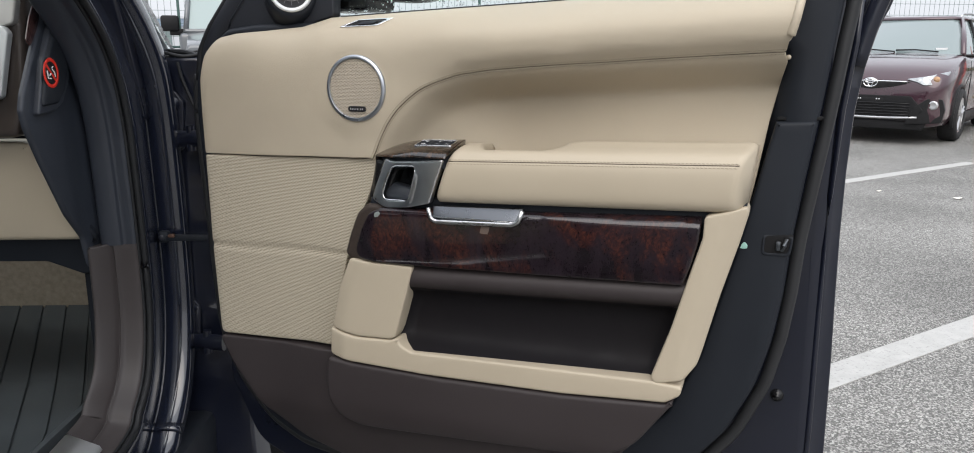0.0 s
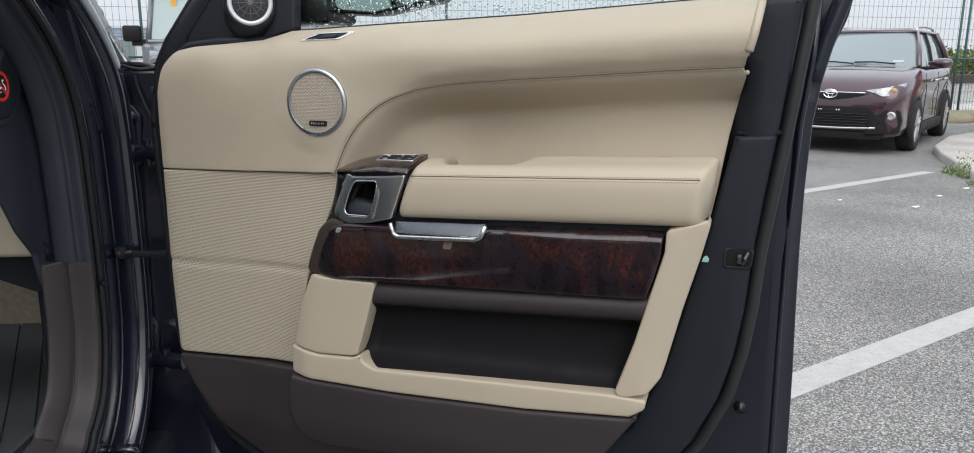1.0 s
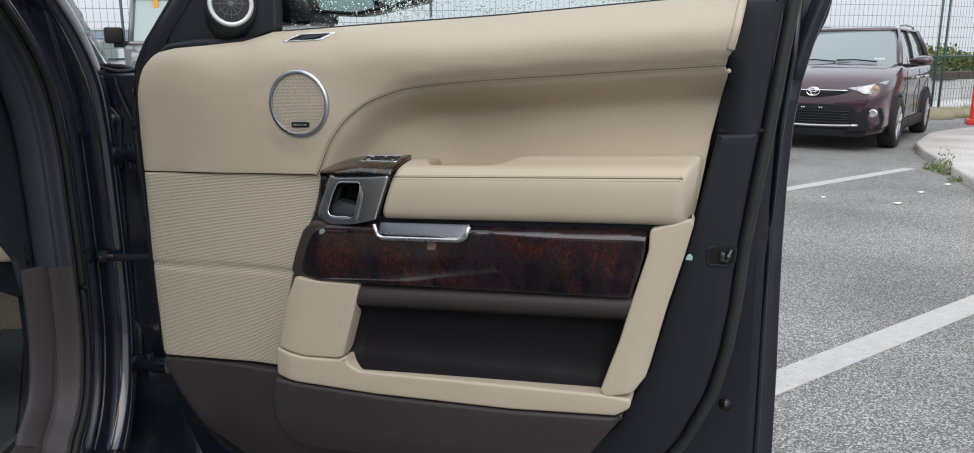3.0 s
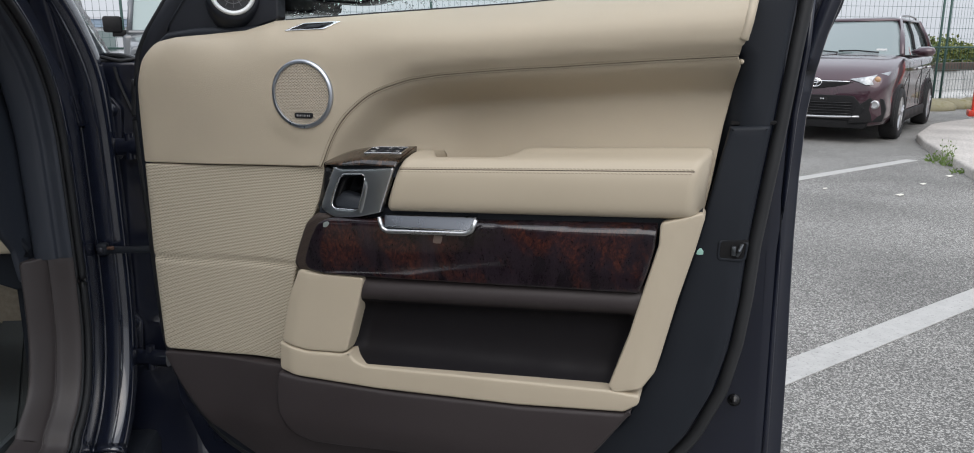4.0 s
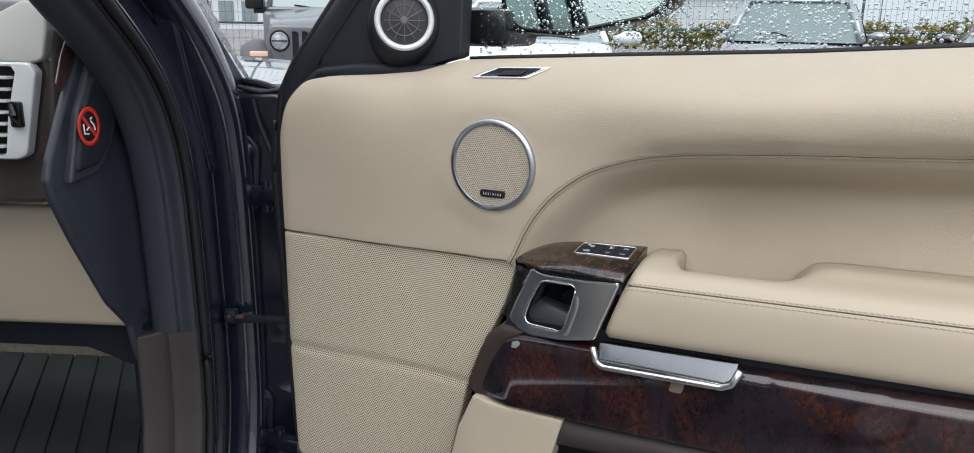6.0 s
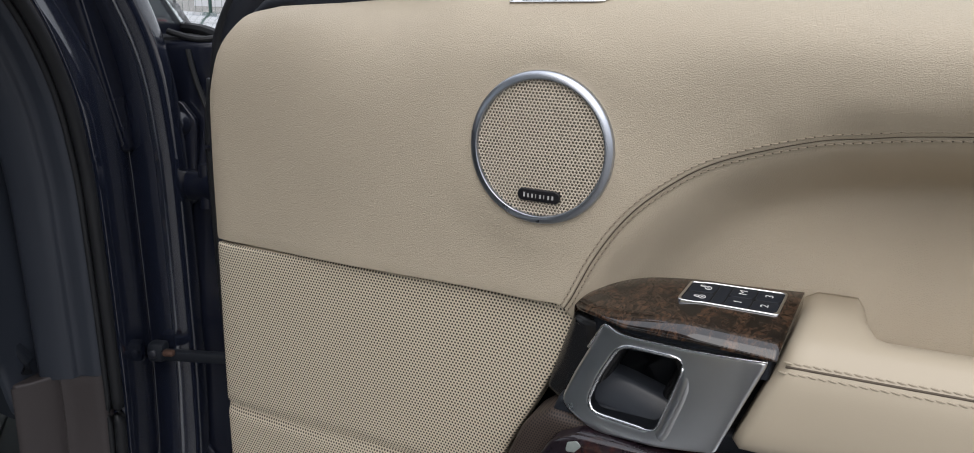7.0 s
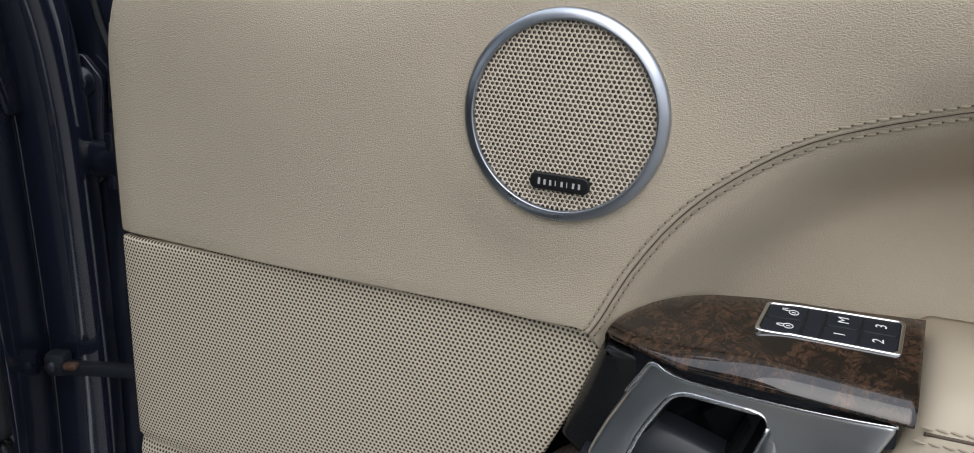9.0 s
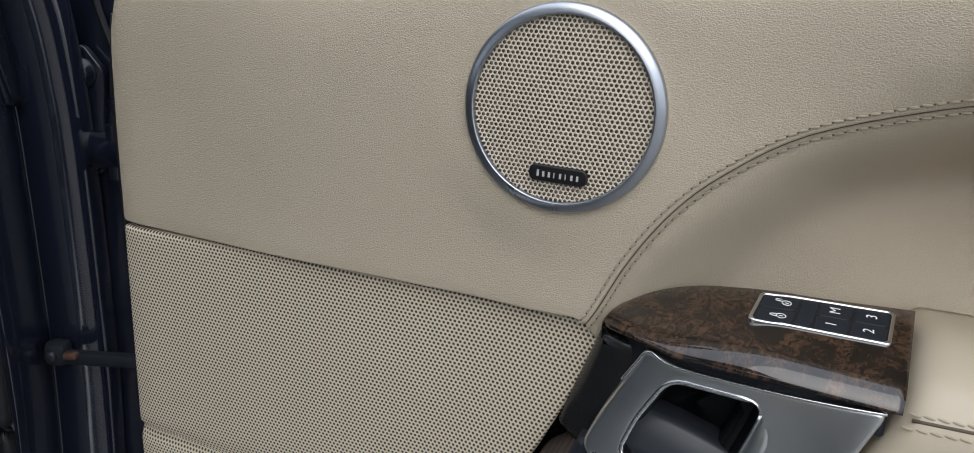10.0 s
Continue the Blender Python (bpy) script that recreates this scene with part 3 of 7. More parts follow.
def panel_front(a):
    return interp(a, [p.x for p in FRONT], [p.y for p in FRONT])


def panel_fold(a):
    """Where the panel's top turns down into its front bevel."""
    return panel_front(min(a, 0.478)) - 0.0052 * ease((a - 0.354) / 0.035)


def z_top(a, b):
    fold = panel_fold(a)
    return 1.0662 - 0.25 * b - panel_drop(a) - (0.30 + 0.58 * ease((a - 0.365) / 0.06)) * max(0.0, b - fold)


def panel_back(a):
    return interp(a, [p.x for p in BACK], [p.y for p in BACK])


rings = []
for k in np.concatenate((0.16 * np.linspace(0, 1, 17)[:-1] ** 1.8, np.linspace(0.16, 1, 36))):
    a = 0.3440 + 0.1395 * float(k)
    b0, b1 = panel_back(a), max(panel_front(min(a, 0.478)), panel_back(a) + 0.002)
    fold = min(max(panel_fold(a), b0 + 0.0012), b1 - 0.0006)
    sec = [(b0 + 0.001, -0.010), (b0, -0.0015), (b0 + 0.0006, -0.0004), (b0 + 0.0014, 0.0)] + [(b0 + 0.0014 + (fold - b0 - 0.0014) * s, 0.0) for s in (0.25, 0.5, 0.75, 1.0)]
    sec += [(fold + (b1 - fold) * s, 0.0) for s in (0.45, 0.9)] + [(b1, -0.0007), (b1 + 0.0002, -0.0016), (b1 - 0.0008, -0.0028), (b1 - 0.006, -0.0040)]
    rings.append([to_top(a - 0.0062 * k ** 4 * (b + 0.0115) / 0.066, b, z_top(a, min(max(b, b0), b1)) + dz) for b, dz in sec])
switch_panel = part("switch_panel", loft(rings, True, True), WOODTOP, door, "glossy brown burl switch panel", sharp=11)
part("switch_gap", plate([(0.348, 0.006, 0.006), (0.365, -0.008, 0.03), (0.422, -0.004, 0.03), (0.479, -0.006, 0.003), (0.4735, 0.048, 0.003), (0.43, 0.047, 0.05), (0.389, 0.038, 0.03), (0.36, 0.024, 0.03)], lambda a, b: z_top(a, b) - 0.006, r=0.002, thick=0.016, to=to_top), BLACK, door)


def quad_uv(s, t):
    """Switch block: s along the door, t out into the cabin, both 0 to 1."""
    p00, p10, p11, p01 = Vector((0.4154, 0.0000)), Vector((0.4750, -0.0036)), Vector((0.4722, 0.0222)), Vector((0.4116, 0.0235))
    return (p00 * (1 - s) + p10 * s) * (1 - t) + (p01 * (1 - s) + p11 * s) * t


frame_o = [(*quad_uv(s, t), 0.003) for s, t in ((0, 0), (1, 0), (1, 1), (0, 1))]
frame_i = [(*quad_uv(s, t), 0.002) for s, t in ((0.03, 0.05), (0.97, 0.05), (0.97, 0.95), (0.03, 0.95))]
part("switch_bed", plate([(*quad_uv(s, t), 0.002) for s, t in ((0.01, 0.02), (0.99, 0.02), (0.99, 0.98), (0.01, 0.98))], lambda a, b: z_top(max(a, 0.4215), b) + 0.0004, r=0.0003, thick=0.001, step=0.02, to=to_top, edge=0.004), BLACKHOLE, switch_panel)
block = part("switch_block", plate(frame_o, lambda a, b: z_top(max(a, 0.4215), b) + 0.0012, r=0.0006, thick=0.002, step=0.02, holes=[frame_i], to=to_top, edge=0.004), BRIGHT, switch_panel, "chrome frame of the seat memory switches")
for s0, s1, t0, t1 in ((0.04, 0.31, 0.06, 0.49), (0.04, 0.31, 0.51, 0.94), (0.325, 0.445, 0.06, 0.94), (0.46, 0.70, 0.06, 0.49), (0.46, 0.70, 0.51, 0.94), (0.715, 0.96, 0.06, 0.49), (0.715, 0.96, 0.51, 0.94)):
    key = [(*quad_uv(s, t), 0.0012) for s, t in ((s0, t0), (s1, t0), (s1, t1), (s0, t1))]
    part("switch_key", plate(key, lambda a, b: z_top(max(a, 0.4215), b) + 0.0008, r=0.0006, thick=0.002, step=0.02, to=to_top, edge=0.004), BLACK, block)


def lettering(text, s, t, size):
    """Raised white character that reads from the seat."""
    c = bpy.data.curves.new("t", "FONT")
    c.body, c.size, c.align_x, c.align_y, c.extrude = text, size, "CENTER", "CENTER", 0.0
    tmp = bpy.data.objects.new("t", c)
    me = bpy.data.meshes.new_from_object(tmp)
    q = quad_uv(s, t)
    m = Matrix.Translation(to_top(q.x, q.y, z_top(q.x, q.y) + 0.00105)) @ Matrix.Rotation(math.atan(0.25), 4, "X") @ Matrix.Rotation(radians(90), 4, "Z")
    me.transform(m)
    me.materials.append(WHITE)
    bpy.data.objects.remove(tmp)
    bpy.data.curves.remove(c)
    ob = new("switch_symbol", me)
    ob.parent = block
    return ob


for text, s, t in (("M", 0.58, 0.28), ("1", 0.58, 0.72), ("3", 0.84, 0.28), ("2", 0.84, 0.72)):
    lettering(text, s, t, 0.0068)
for t, shift in ((0.28, 0.004), (0.72, 0.0)):
    q = quad_uv(0.185, t)
    zz = z_top(q.x, q.y) + 0.0010
    body = [to_top(q.x + 0.0022 + 0.0021 * math.cos(a), q.y + 0.0017 * math.sin(a), zz - 0.25 * 0.0017 * math.sin(a)) for a in np.linspace(0, 2 * math.pi, 14)]
    arch = [to_top(q.x + 0.0002 - 0.0030 * math.sin(a), q.y + (0.0014 - shift * 0.25) * math.cos(a) - shift * 0.6 * (1 if a > 1.6 else 0.4), zz + shift * 0.08) for a in np.linspace(0, math.pi, 10)]
    part("switch_symbol", merge([tube(body, 0.00026, 5), tube(arch, 0.00026, 5), tube([to_top(q.x + 0.0022 + o, q.y, zz) for o in (-0.0009, 0.0009)], 0.00026, 5)]), WHITE, block)

# armrest
def arm_section(k):
    """Half-open section of the armrest at the share k of its length, as (out, up)."""
    u = 0.475 + 0.425 * k
    dip = ease((u - 0.508) / 0.014) * ease((0.640 - u) / 0.035)
    rise = 0.004 * ease((u - 0.62) / 0.04)
    top = 1.0585 + 0.030 * (u - 0.475) 
    return [(-0.045, top + rise - 0.040 * dip), (-0.015, top + rise + 0.004 - 0.044 * dip), (0.002, top + rise + 0.005 - 0.036 * dip), (0.016, top + 0.004 - 0.011 * dip), (0.030, top + 0.001 - 0.002 * dip), (0.041, top - 0.003), (0.0480, top - 0.010),
            (0.0525, top - 0.018), (0.0545, top - 0.029), (0.0545, top - 0.046), (0.0525, top - 0.064), (0.048, top - 0.074), (0.038, top - 0.080), (0.01, top - 0.082), (-0.02, top - 0.082)]


rings, NK = [], 70
for i in range(NK + 1):
    k = i / NK
    sec = spline(arm_section(k), 3)
    end = max(0.0, 1 - k / 0.012, (k - 0.975) / 0.025)
    sh = 1 - 0.09 * end ** 2
    ring = []
    for w, v in sec:
        cw, cv = 0.0, 1.022 + 0.013 * k
        ww, vv = cw + (w - cw) * sh, cv + (v - cv) * sh
        u0 = 0.4575 + (vv - 0.985) * 0.36
        u1 = 0.898 + (vv - 0.99) * 0.10 - 0.012 * max(0.0, (w + 0.01) / 0.06) ** 2
        ring.append(to_door(u0 + (u1 - u0) * k, vv, ww))
    rings.append(ring)
armrest = part("armrest", loft(rings, True, True), LEATHER_SOFT, door, "padded beige leather armrest with twin stitching", sharp=60)


def arm_point(k, share, lift):
    sec = spline(arm_section(k), 8)
    w, v = sec[int(share * (len(sec) - 1))]
    u0, u1 = 0.4575 + (v - 0.985) * 0.36, 0.898 + (v - 0.99) * 0.10 - 0.012 * max(0.0, (w + 0.01) / 0.06) ** 2
    return to_door(u0 + (u1 - u0) * k, v, w) + Vector((0, -0.8, 0.6)) * lift


ks = np.linspace(0.008, 0.985, 60)
for share in (0.466, 0.514):
    tagged(part("armrest_stitching", stitches([arm_point(k, share, 0.0001) for k in ks], Vector((0, -0.8, 0.6)), 0.0043, 0.0009, 0.00062), THREAD, armrest, "row of beige stitching"), kind="stuff")
part("armrest_seam", tube([arm_point(k, 0.49, -0.0002) for k in ks], 0.0008, 6), SEAMDARK, armrest)

# dark gap under the armrest and the burl band
part("gap_strip", plate([(0.34, 0.978, 0.004), (0.90, 1.000, 0.004), (0.893, 0.972, 0.004), (0.33, 0.95, 0.004)], 0.030, r=0.004, thick=0.03), BLACK, door)


def band_top(a):
    return interp(a, (0.36, 0.603, 0.843), (0.9630, 0.9725, 0.9828))


def w_band(a, b):
    bevel = 0.0025 + 0.0085 * ease((a - 0.40) / 0.5)
    return 0.0485 + 0.0025 * math.sin(max(0.0, min(1.0, (b - 0.872) / 0.1)) * math.pi) - 0.9 * max(0.0, 0.352 - a) ** 1.35 - 1.25 * max(0.0, b - band_top(a) + bevel)


band_outline = [(0.361, 0.9635, 0.010), (0.343, 0.9545, 0.02), (0.3265, 0.926, 0.05), (0.3130, 0.891, 0.012), (0.321, 0.8795, 0.010), (0.352, 0.8775, 0), (0.458, 0.8785, 0), (0.651, 0.8835, 0), (0.8225, 0.8880, 0.006),
                (0.832, 0.917, 0.03), (0.840, 0.950, 0.03), (0.8430, 0.9825, 0.004), (0.603, 0.9725, 0)]
part("wood_band", plate(band_outline, w_band, r=0.0028, thick=0.024, step=0.0042, edge=0.004, arcs=5), WOOD, door, "lacquered dark burl walnut band with reddish figure")
part("band_backing", plate([(0.336, 0.968, 0.015), (0.316, 0.952, 0.03), (0.301, 0.915, 0.04), (0.291, 0.884, 0.012), (0.302, 0.874, 0.01), (0.40, 0.872, 0), (0.40, 0.966, 0.004)], 0.036, r=0.008, thick=0.03), perforated("perforated_brown", (0.05, 0.035, 0.028), (0.006, 0.005, 0.005), 0.0021, 0.3), door, "dark perforated end piece behind the wood")

part("paper_scrap", plate([(0.531, 0.949, 0.001), (0.5445, 0.9495, 0.001), (0.542, 0.938, 0.001), (0.529, 0.9375, 0.001)], lambda a, b: w_band(a, b) + 0.0005, r=0.0002, thick=0.0003, step=0.01, edge=0.004), surf("paper_residue", (0.16, 0.12, 0.10), 0.5), door, "scrap of old label on the wood")

# bright highlight on the lacquer, made as a small pale plate
GLINT = surf("pale_glint", (0.22, 0.25, 0.24), 0.35, vary=(200, 0.2))
part("wood_glint", plate([(0.3555, 0.9570, 0.001), (0.3620, 0.9595, 0.002), (0.3655, 0.9565, 0.002), (0.3610, 0.9510, 0.002), (0.3545, 0.9500, 0.002)], lambda a, b: w_band(a, b) + 0.0006, r=0.0005, thick=0.002, step=0.01, edge=0.002), GLINT, door, "pale plate standing in for a highlight on the wood")

# chrome tray let into the band
tray_path = rounded([(0.4495, 0.9725), (0.4535, 0.956, 0.008), (0.462, 0.9525, 0.008), (0.580, 0.9560, 0.008), (0.5895, 0.9605, 0.008), (0.5965, 0.977)], 0.008, closed=False)
tray = part("tray", tube([to_door(p.x, p.y, 0.0565) for p in tray_path], 0.0036, 8), CHROME, door, "small chrome pull tray in the wood")
part("tray_floor", plate([(0.452, 0.9735, 0.001), (0.456, 0.957, 0.006), (0.464, 0.9545, 0.006), (0.579, 0.958, 0.006), (0.588, 0.9625, 0.006), (0.594, 0.9775, 0.001)], lambda a, b: 0.0570 - 0.7 * (b - 0.955), r=0.001, thick=0.004), TRAYM, tray, "mirror-bright tray floor")
part("tray_step", box(0.458, 0.586, -0.0585, -0.050, 0.9585, 0.9605, 0.0006), BRIGHT, tray)

# beige surround of the map pocket
part("pocket_cheek", plate([(0.3035, 0.8775, 0.006), (0.340, 0.8755, 0), (0.4165, 0.8750, 0.005), (0.4045, 0.829, 0.05), (0.3832, 0.7560, 0.004), (0.374, 0.7522, 0.02), (0.3136, 0.7500, 0.05), (0.2672, 0.7585, 0.006), (0.284, 0.832, 0.05)],
                           lambda a, b: 0.0405 + 0.0065 * ease((a - interp(b, (0.757, 0.832, 0.877), (0.262, 0.279, 0.298))) / 0.03), r=0.0026, thick=0.03, step=0.008), LEATHER_SOFT, door, "beige cheek of the map pocket")
part("pocket_lip", plate([(0.2620, 0.7568, 0.004), (0.290, 0.7520, 0.03), (0.3136, 0.7482, 0.05), (0.374, 0.7503, 0.02), (0.3836, 0.7545, 0.003), (0.3875, 0.7550, 0.003), (0.3945, 0.7430, 0.02), (0.4130, 0.7358, 0.02), (0.5368, 0.7385, 0), (0.785, 0.7435, 0), (0.8295, 0.7405, 0.006),
                          (0.8280, 0.7268, 0.012), (0.8080, 0.7132, 0.012), (0.653, 0.7035, 0), (0.4335, 0.7005, 0.1), (0.300, 0.7045, 0.05), (0.2600, 0.7095, 0.008)],
                         lambda a, b: 0.0405 + 0.0085 * ease((a - 0.258) / 0.035), r=0.0042, thick=0.04, step=0.008, arcs=5), LEATHER_SOFT, door, "beige lower lip of the map pocket")
part("rear_cheek", plate([(0.846, 0.9855, 0.009), (0.8985, 1.0000, 0.010), (0.902, 0.993, 0.010), (0.892, 0.950, 0.05), (0.872, 0.876, 0.1), (0.853, 0.794, 0.1), (0.847, 0.772, 0.02), (0.831, 0.7495, 0.008), (0.793, 0.7395, 0.008),
                          (0.785, 0.748, 0.006), (0.810, 0.824, 0.1), (0.829, 0.897, 0.05), (0.845, 0.955, 0.03)],
                         lambda a, b: 0.048 - 0.55 * max(0.0, a - interp(b, (0.74, 0.8, 0.9, 1.0), (0.822, 0.832, 0.855, 0.880))), r=0.0035, thick=0.04, step=0.008, arcs=5), LEATHER_SOFT, door, "beige rear cheek of the map pocket")

# map pocket: soft roll above, hollow below with its shade in the lining colour
prof = [(0.893, 0.026), (0.882, 0.026), (0.877, 0.032), (0.872, 0.0395), (0.865, 0.0445), (0.857, 0.046), (0.849, 0.044), (0.842, 0.037), (0.836, 0.026), (0.829, 0.012), (0.818, 0.003), (0.80, 0.0), (0.77, 0.002), (0.75, 0.012), (0.735, 0.042)]
grid = []
for v, w in spline(prof, 4):
    row = []
    for k in np.linspace(0, 1, 40):
        l, r = interp(v, (0.735, 0.758, 0.784, 0.873, 0.9), (0.390, 0.382, 0.386, 0.412, 0.418)), interp(v, (0.74, 0.824, 0.897, 0.95), (0.789, 0.815, 0.834, 0.85))
        vv = v + 0.016 * (k - 0.15) * ease((v - 0.76) / 0.06)
        edge_in = max(0.0, 1 - (r - l) * min(k, 1 - k) / 0.012)
        row.append(to_door(l + (r - l) * k, vv, w + (0.040 - w) * edge_in ** 2 * 0.5))
    grid.append(row)
pocket = loft(grid, False, False)
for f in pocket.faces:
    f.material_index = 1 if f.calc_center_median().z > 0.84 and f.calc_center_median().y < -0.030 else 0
part("map_pocket", pocket, [POCKET, BROWN], door, "dark brown lined map pocket, hollow shaded in its colour, with a soft upper roll")

# dark brown lower panels
def w_low(a, b):
    return 0.002 + 0.018 * ease((a - 0.10) / 0.16) - 0.03 * ease((0.60 - b) / 0.12)


part("kick_trim", plate([(0.004, 0.6975, 0.01), (0.128, 0.7015, 0), (0.27, 0.7065, 0.004), (0.40, 0.705, 0), (0.823, 0.7165, 0.006), (0.812, 0.700, 0.02), (0.755, 0.62, 0.10), (0.68, 0.545, 0.1), (0.55, 0.500, 0.1), (0.28, 0.492, 0.1),
                         (0.16, 0.518, 0.1), (0.085, 0.571, 0.1), (0.038, 0.635, 0.1), (0.012, 0.678, 0.05)], w_low, r=0.004, thick=0.03, step=0.012), BROWN, door, "dark brown plastic lower door trim")


def w_bulge(a, b):
    return 0.050 - 0.02 * ease((0.64 - b) / 0.10)


part("kick_bulge", plate([(0.2605, 0.7070, 0.006), (0.303, 0.7020, 0.04), (0.457, 0.6980, 0.1), (0.656, 0.7015, 0), (0.808, 0.7110, 0.004), (0.820, 0.7205, 0.004), (0.816, 0.709, 0.01), (0.762, 0.634, 0.1), (0.715, 0.612, 0.1), (0.62, 0.603, 0.1),
                          (0.366, 0.589, 0.2), (0.310, 0.588, 0.05), (0.272, 0.602, 0.04), (0.256, 0.638, 0.05), (0.2545, 0.682, 0.1)],
                         w_bulge, r=0.006, thick=0.04, step=0.012, arcs=6), BROWN, door, "bulging dark brown lower door trim")

# black carrier round the trim, rubber seal and painted shell
flange = [(-0.020, 1.20, 0.05), (0.03, 1.238, 0.03), (0.09, 1.245, 0), (0.20, 1.246, 0), (0.24, 1.252, 0), (0.96, 1.288, 0), (1.000, 1.290, 0.01), (0.991, 1.212, 0), (0.981, 1.122, 0), (0.969, 1.030, 0.2), (0.9585, 0.940, 0.2), (0.953, 0.860, 0.2),
          (0.942, 0.786, 0.2), (0.925, 0.721, 0.2), (0.888, 0.640, 0.2), (0.81, 0.545, 0.15), (0.66, 0.482, 0.1), (0.28, 0.472, 0.1), (0.14, 0.488, 0.1), (0.07, 0.525, 0.1), (0.018, 0.585, 0.1), (-0.015, 0.64, 0.1), (-0.030, 0.70, 0.1),
          (-0.034, 0.78, 0.1), (-0.038, 0.88, 0), (-0.044, 1.0, 0), (-0.048, 1.10, 0.1), (-0.042, 1.16, 0.05)]
carrier = part("trim_carrier", plate(flange, lambda a, b: -0.042 + 0.010 * ease((a - 0.86) / 0.06) - 0.055 * ease((a - 0.01) / 0.02) * ease((0.932 - a) / 0.02) * ease((b - 0.72) / 0.03) * ease((1.22 - b) / 0.03), r=0.010, thick=0.03, step=0.02), BLACK, door, "black plastic carrier round the door trim")
part("carrier_joint", plate([(0.927, 1.1125, 0.002), (0.985, 1.1145, 0.002), (0.984, 1.1095, 0.002), (0.926, 1.1075, 0.002)], -0.0345, r=0.0015, thick=0.01, step=0.05), BLACKHOLE, carrier)
part("rear_cover", plate([(0.926, 1.1065, 0.003), (0.978, 1.109, 0.006), (0.967, 1.03, 0.2), (0.9565, 0.940, 0.2), (0.951, 0.860, 0.2), (0.940, 0.786, 0.2), (0.923, 0.721, 0.2), (0.886, 0.640, 0.2), (0.808, 0.547, 0.15), (0.66, 0.486, 0.1), (0.50, 0.482, 0.02), (0.50, 0.52, 0.02), (0.70, 0.57, 0.1), (0.80, 0.66, 0.05), (0.845, 0.76, 0.05), (0.885, 0.92, 0.05)],
                         lambda a, b: -0.0265 - 0.9 * max(0.0, a - interp(b, (0.55, 0.64, 0.721, 0.786, 0.86, 0.94, 1.03, 1.11), (0.80, 0.876, 0.913, 0.930, 0.941, 0.9465, 0.957, 0.968))) ** 1.2, r=0.006, thick=0.02, step=0.011), BLACK, carrier, "black plastic cover over the rear door edge")

seal_line = rounded([(p[0], p[1]) for p in [(1.014, 1.30), (1.003, 1.212), (0.992, 1.115), (0.980, 1.025), (0.969, 0.942), (0.9635, 0.865), (0.955, 0.795), (0.939, 0.722), (0.902, 0.638), (0.822, 0.534), (0.66, 0.468), (0.28, 0.458), (0.135, 0.476), (0.06, 0.515), (0.006, 0.578), (-0.028, 0.636), (-0.043, 0.70), (-0.047, 0.78), (-0.052, 0.88), (-0.058, 1.0), (-0.062, 1.10), (-0.055, 1.16)]], 0.15, closed=False)
part("door_seal", tube([to_door(p.x, p.y, -0.068 + 0.014 * ease((p.x - 0.3) / 0.3)) for p in resample(seal_line, 0.012, False)], 0.0095, 10), surf("seal_rubber", (0.020, 0.021, 0.023), 0.42, grain=(500, 0.1), vary=(20, 0.15)), door, "black rubber door seal")

shell = [(-0.055, 1.13, 0.05), (-0.02, 1.205, 0.03), (0.10, 1.228, 0), (0.24, 1.240, 0), (0.60, 1.255, 0), (0.93, 1.272, 0), (1.00, 1.300, 0.01), (1.069, 1.300, 0.004), (1.063, 1.264, 0.1), (1.049, 1.231, 0.1), (1.037, 1.179, 0.1), (1.029, 1.118, 0.2), (1.026, 1.029, 0), (1.026, 0.936, 0), (1.028, 0.841, 0), (1.031, 0.743, 0), (1.034, 0.55, 0.05),
         (1.02, 0.43, 0.05), (0.95, 0.40, 0.05), (0.10, 0.40, 0.05), (0.0, 0.44, 0.08), (-0.055, 0.56, 0.08), (-0.066, 0.70, 0.1), (-0.072, 1.0, 0.1)]


def w_shell(a, b):
    return -0.098 - 0.014 * ease((a - 1.0) / 0.012) - 0.012 * ease((a - 1.017) / 0.006)


part("door_shell", plate(shell, w_shell, r=0.004, thick=0.05, step=0.012), PAINT, door, "dark blue painted door shell")
for shift, lip_r in ((-0.0135, 0.0036), (0.002, 0.0046)):
    part("shell_lip", tube([to_door(u + shift, v, -0.1015 - 0.55 * max(0.0, shift)) for u, v in ((1.006, 0.45), (1.005, 0.65), (1.003, 0.80), (1.001, 0.92), (1.003, 1.0), (1.009, 1.12), (1.018, 1.21), (1.021, 1.30))], lip_r, 8), PAINT, door)
part("door_bolt", lathe([(0.0, -0.088), (0.004, -0.088), (0.0045, -0.0925), (0.0065, -0.0925), (0.0072, -0.094), (0.0096, -0.0955), (0.0100, -0.100)], 24, (0.958, 0.687)), BLACKGLOSS, door, "black screw in the door edge")

# latch mouth
latch = part("latch", plate([(0.9205, 0.9515, 0.006), (0.9605, 0.9525, 0.006), (0.9575, 0.9225, 0.008), (0.9190, 0.9215, 0.008)], lambda a, b: -0.0250 - 0.002 * ease((b - 0.945) / 0.01), r=0.0012, thick=0.01, step=0.006, edge=0.003, holes=[[(0.9235, 0.949, 0.004), (0.957, 0.950, 0.004), (0.954, 0.9265, 0.005), (0.9225, 0.9255, 0.005)]]), BLACK, door, "black door latch mouth")
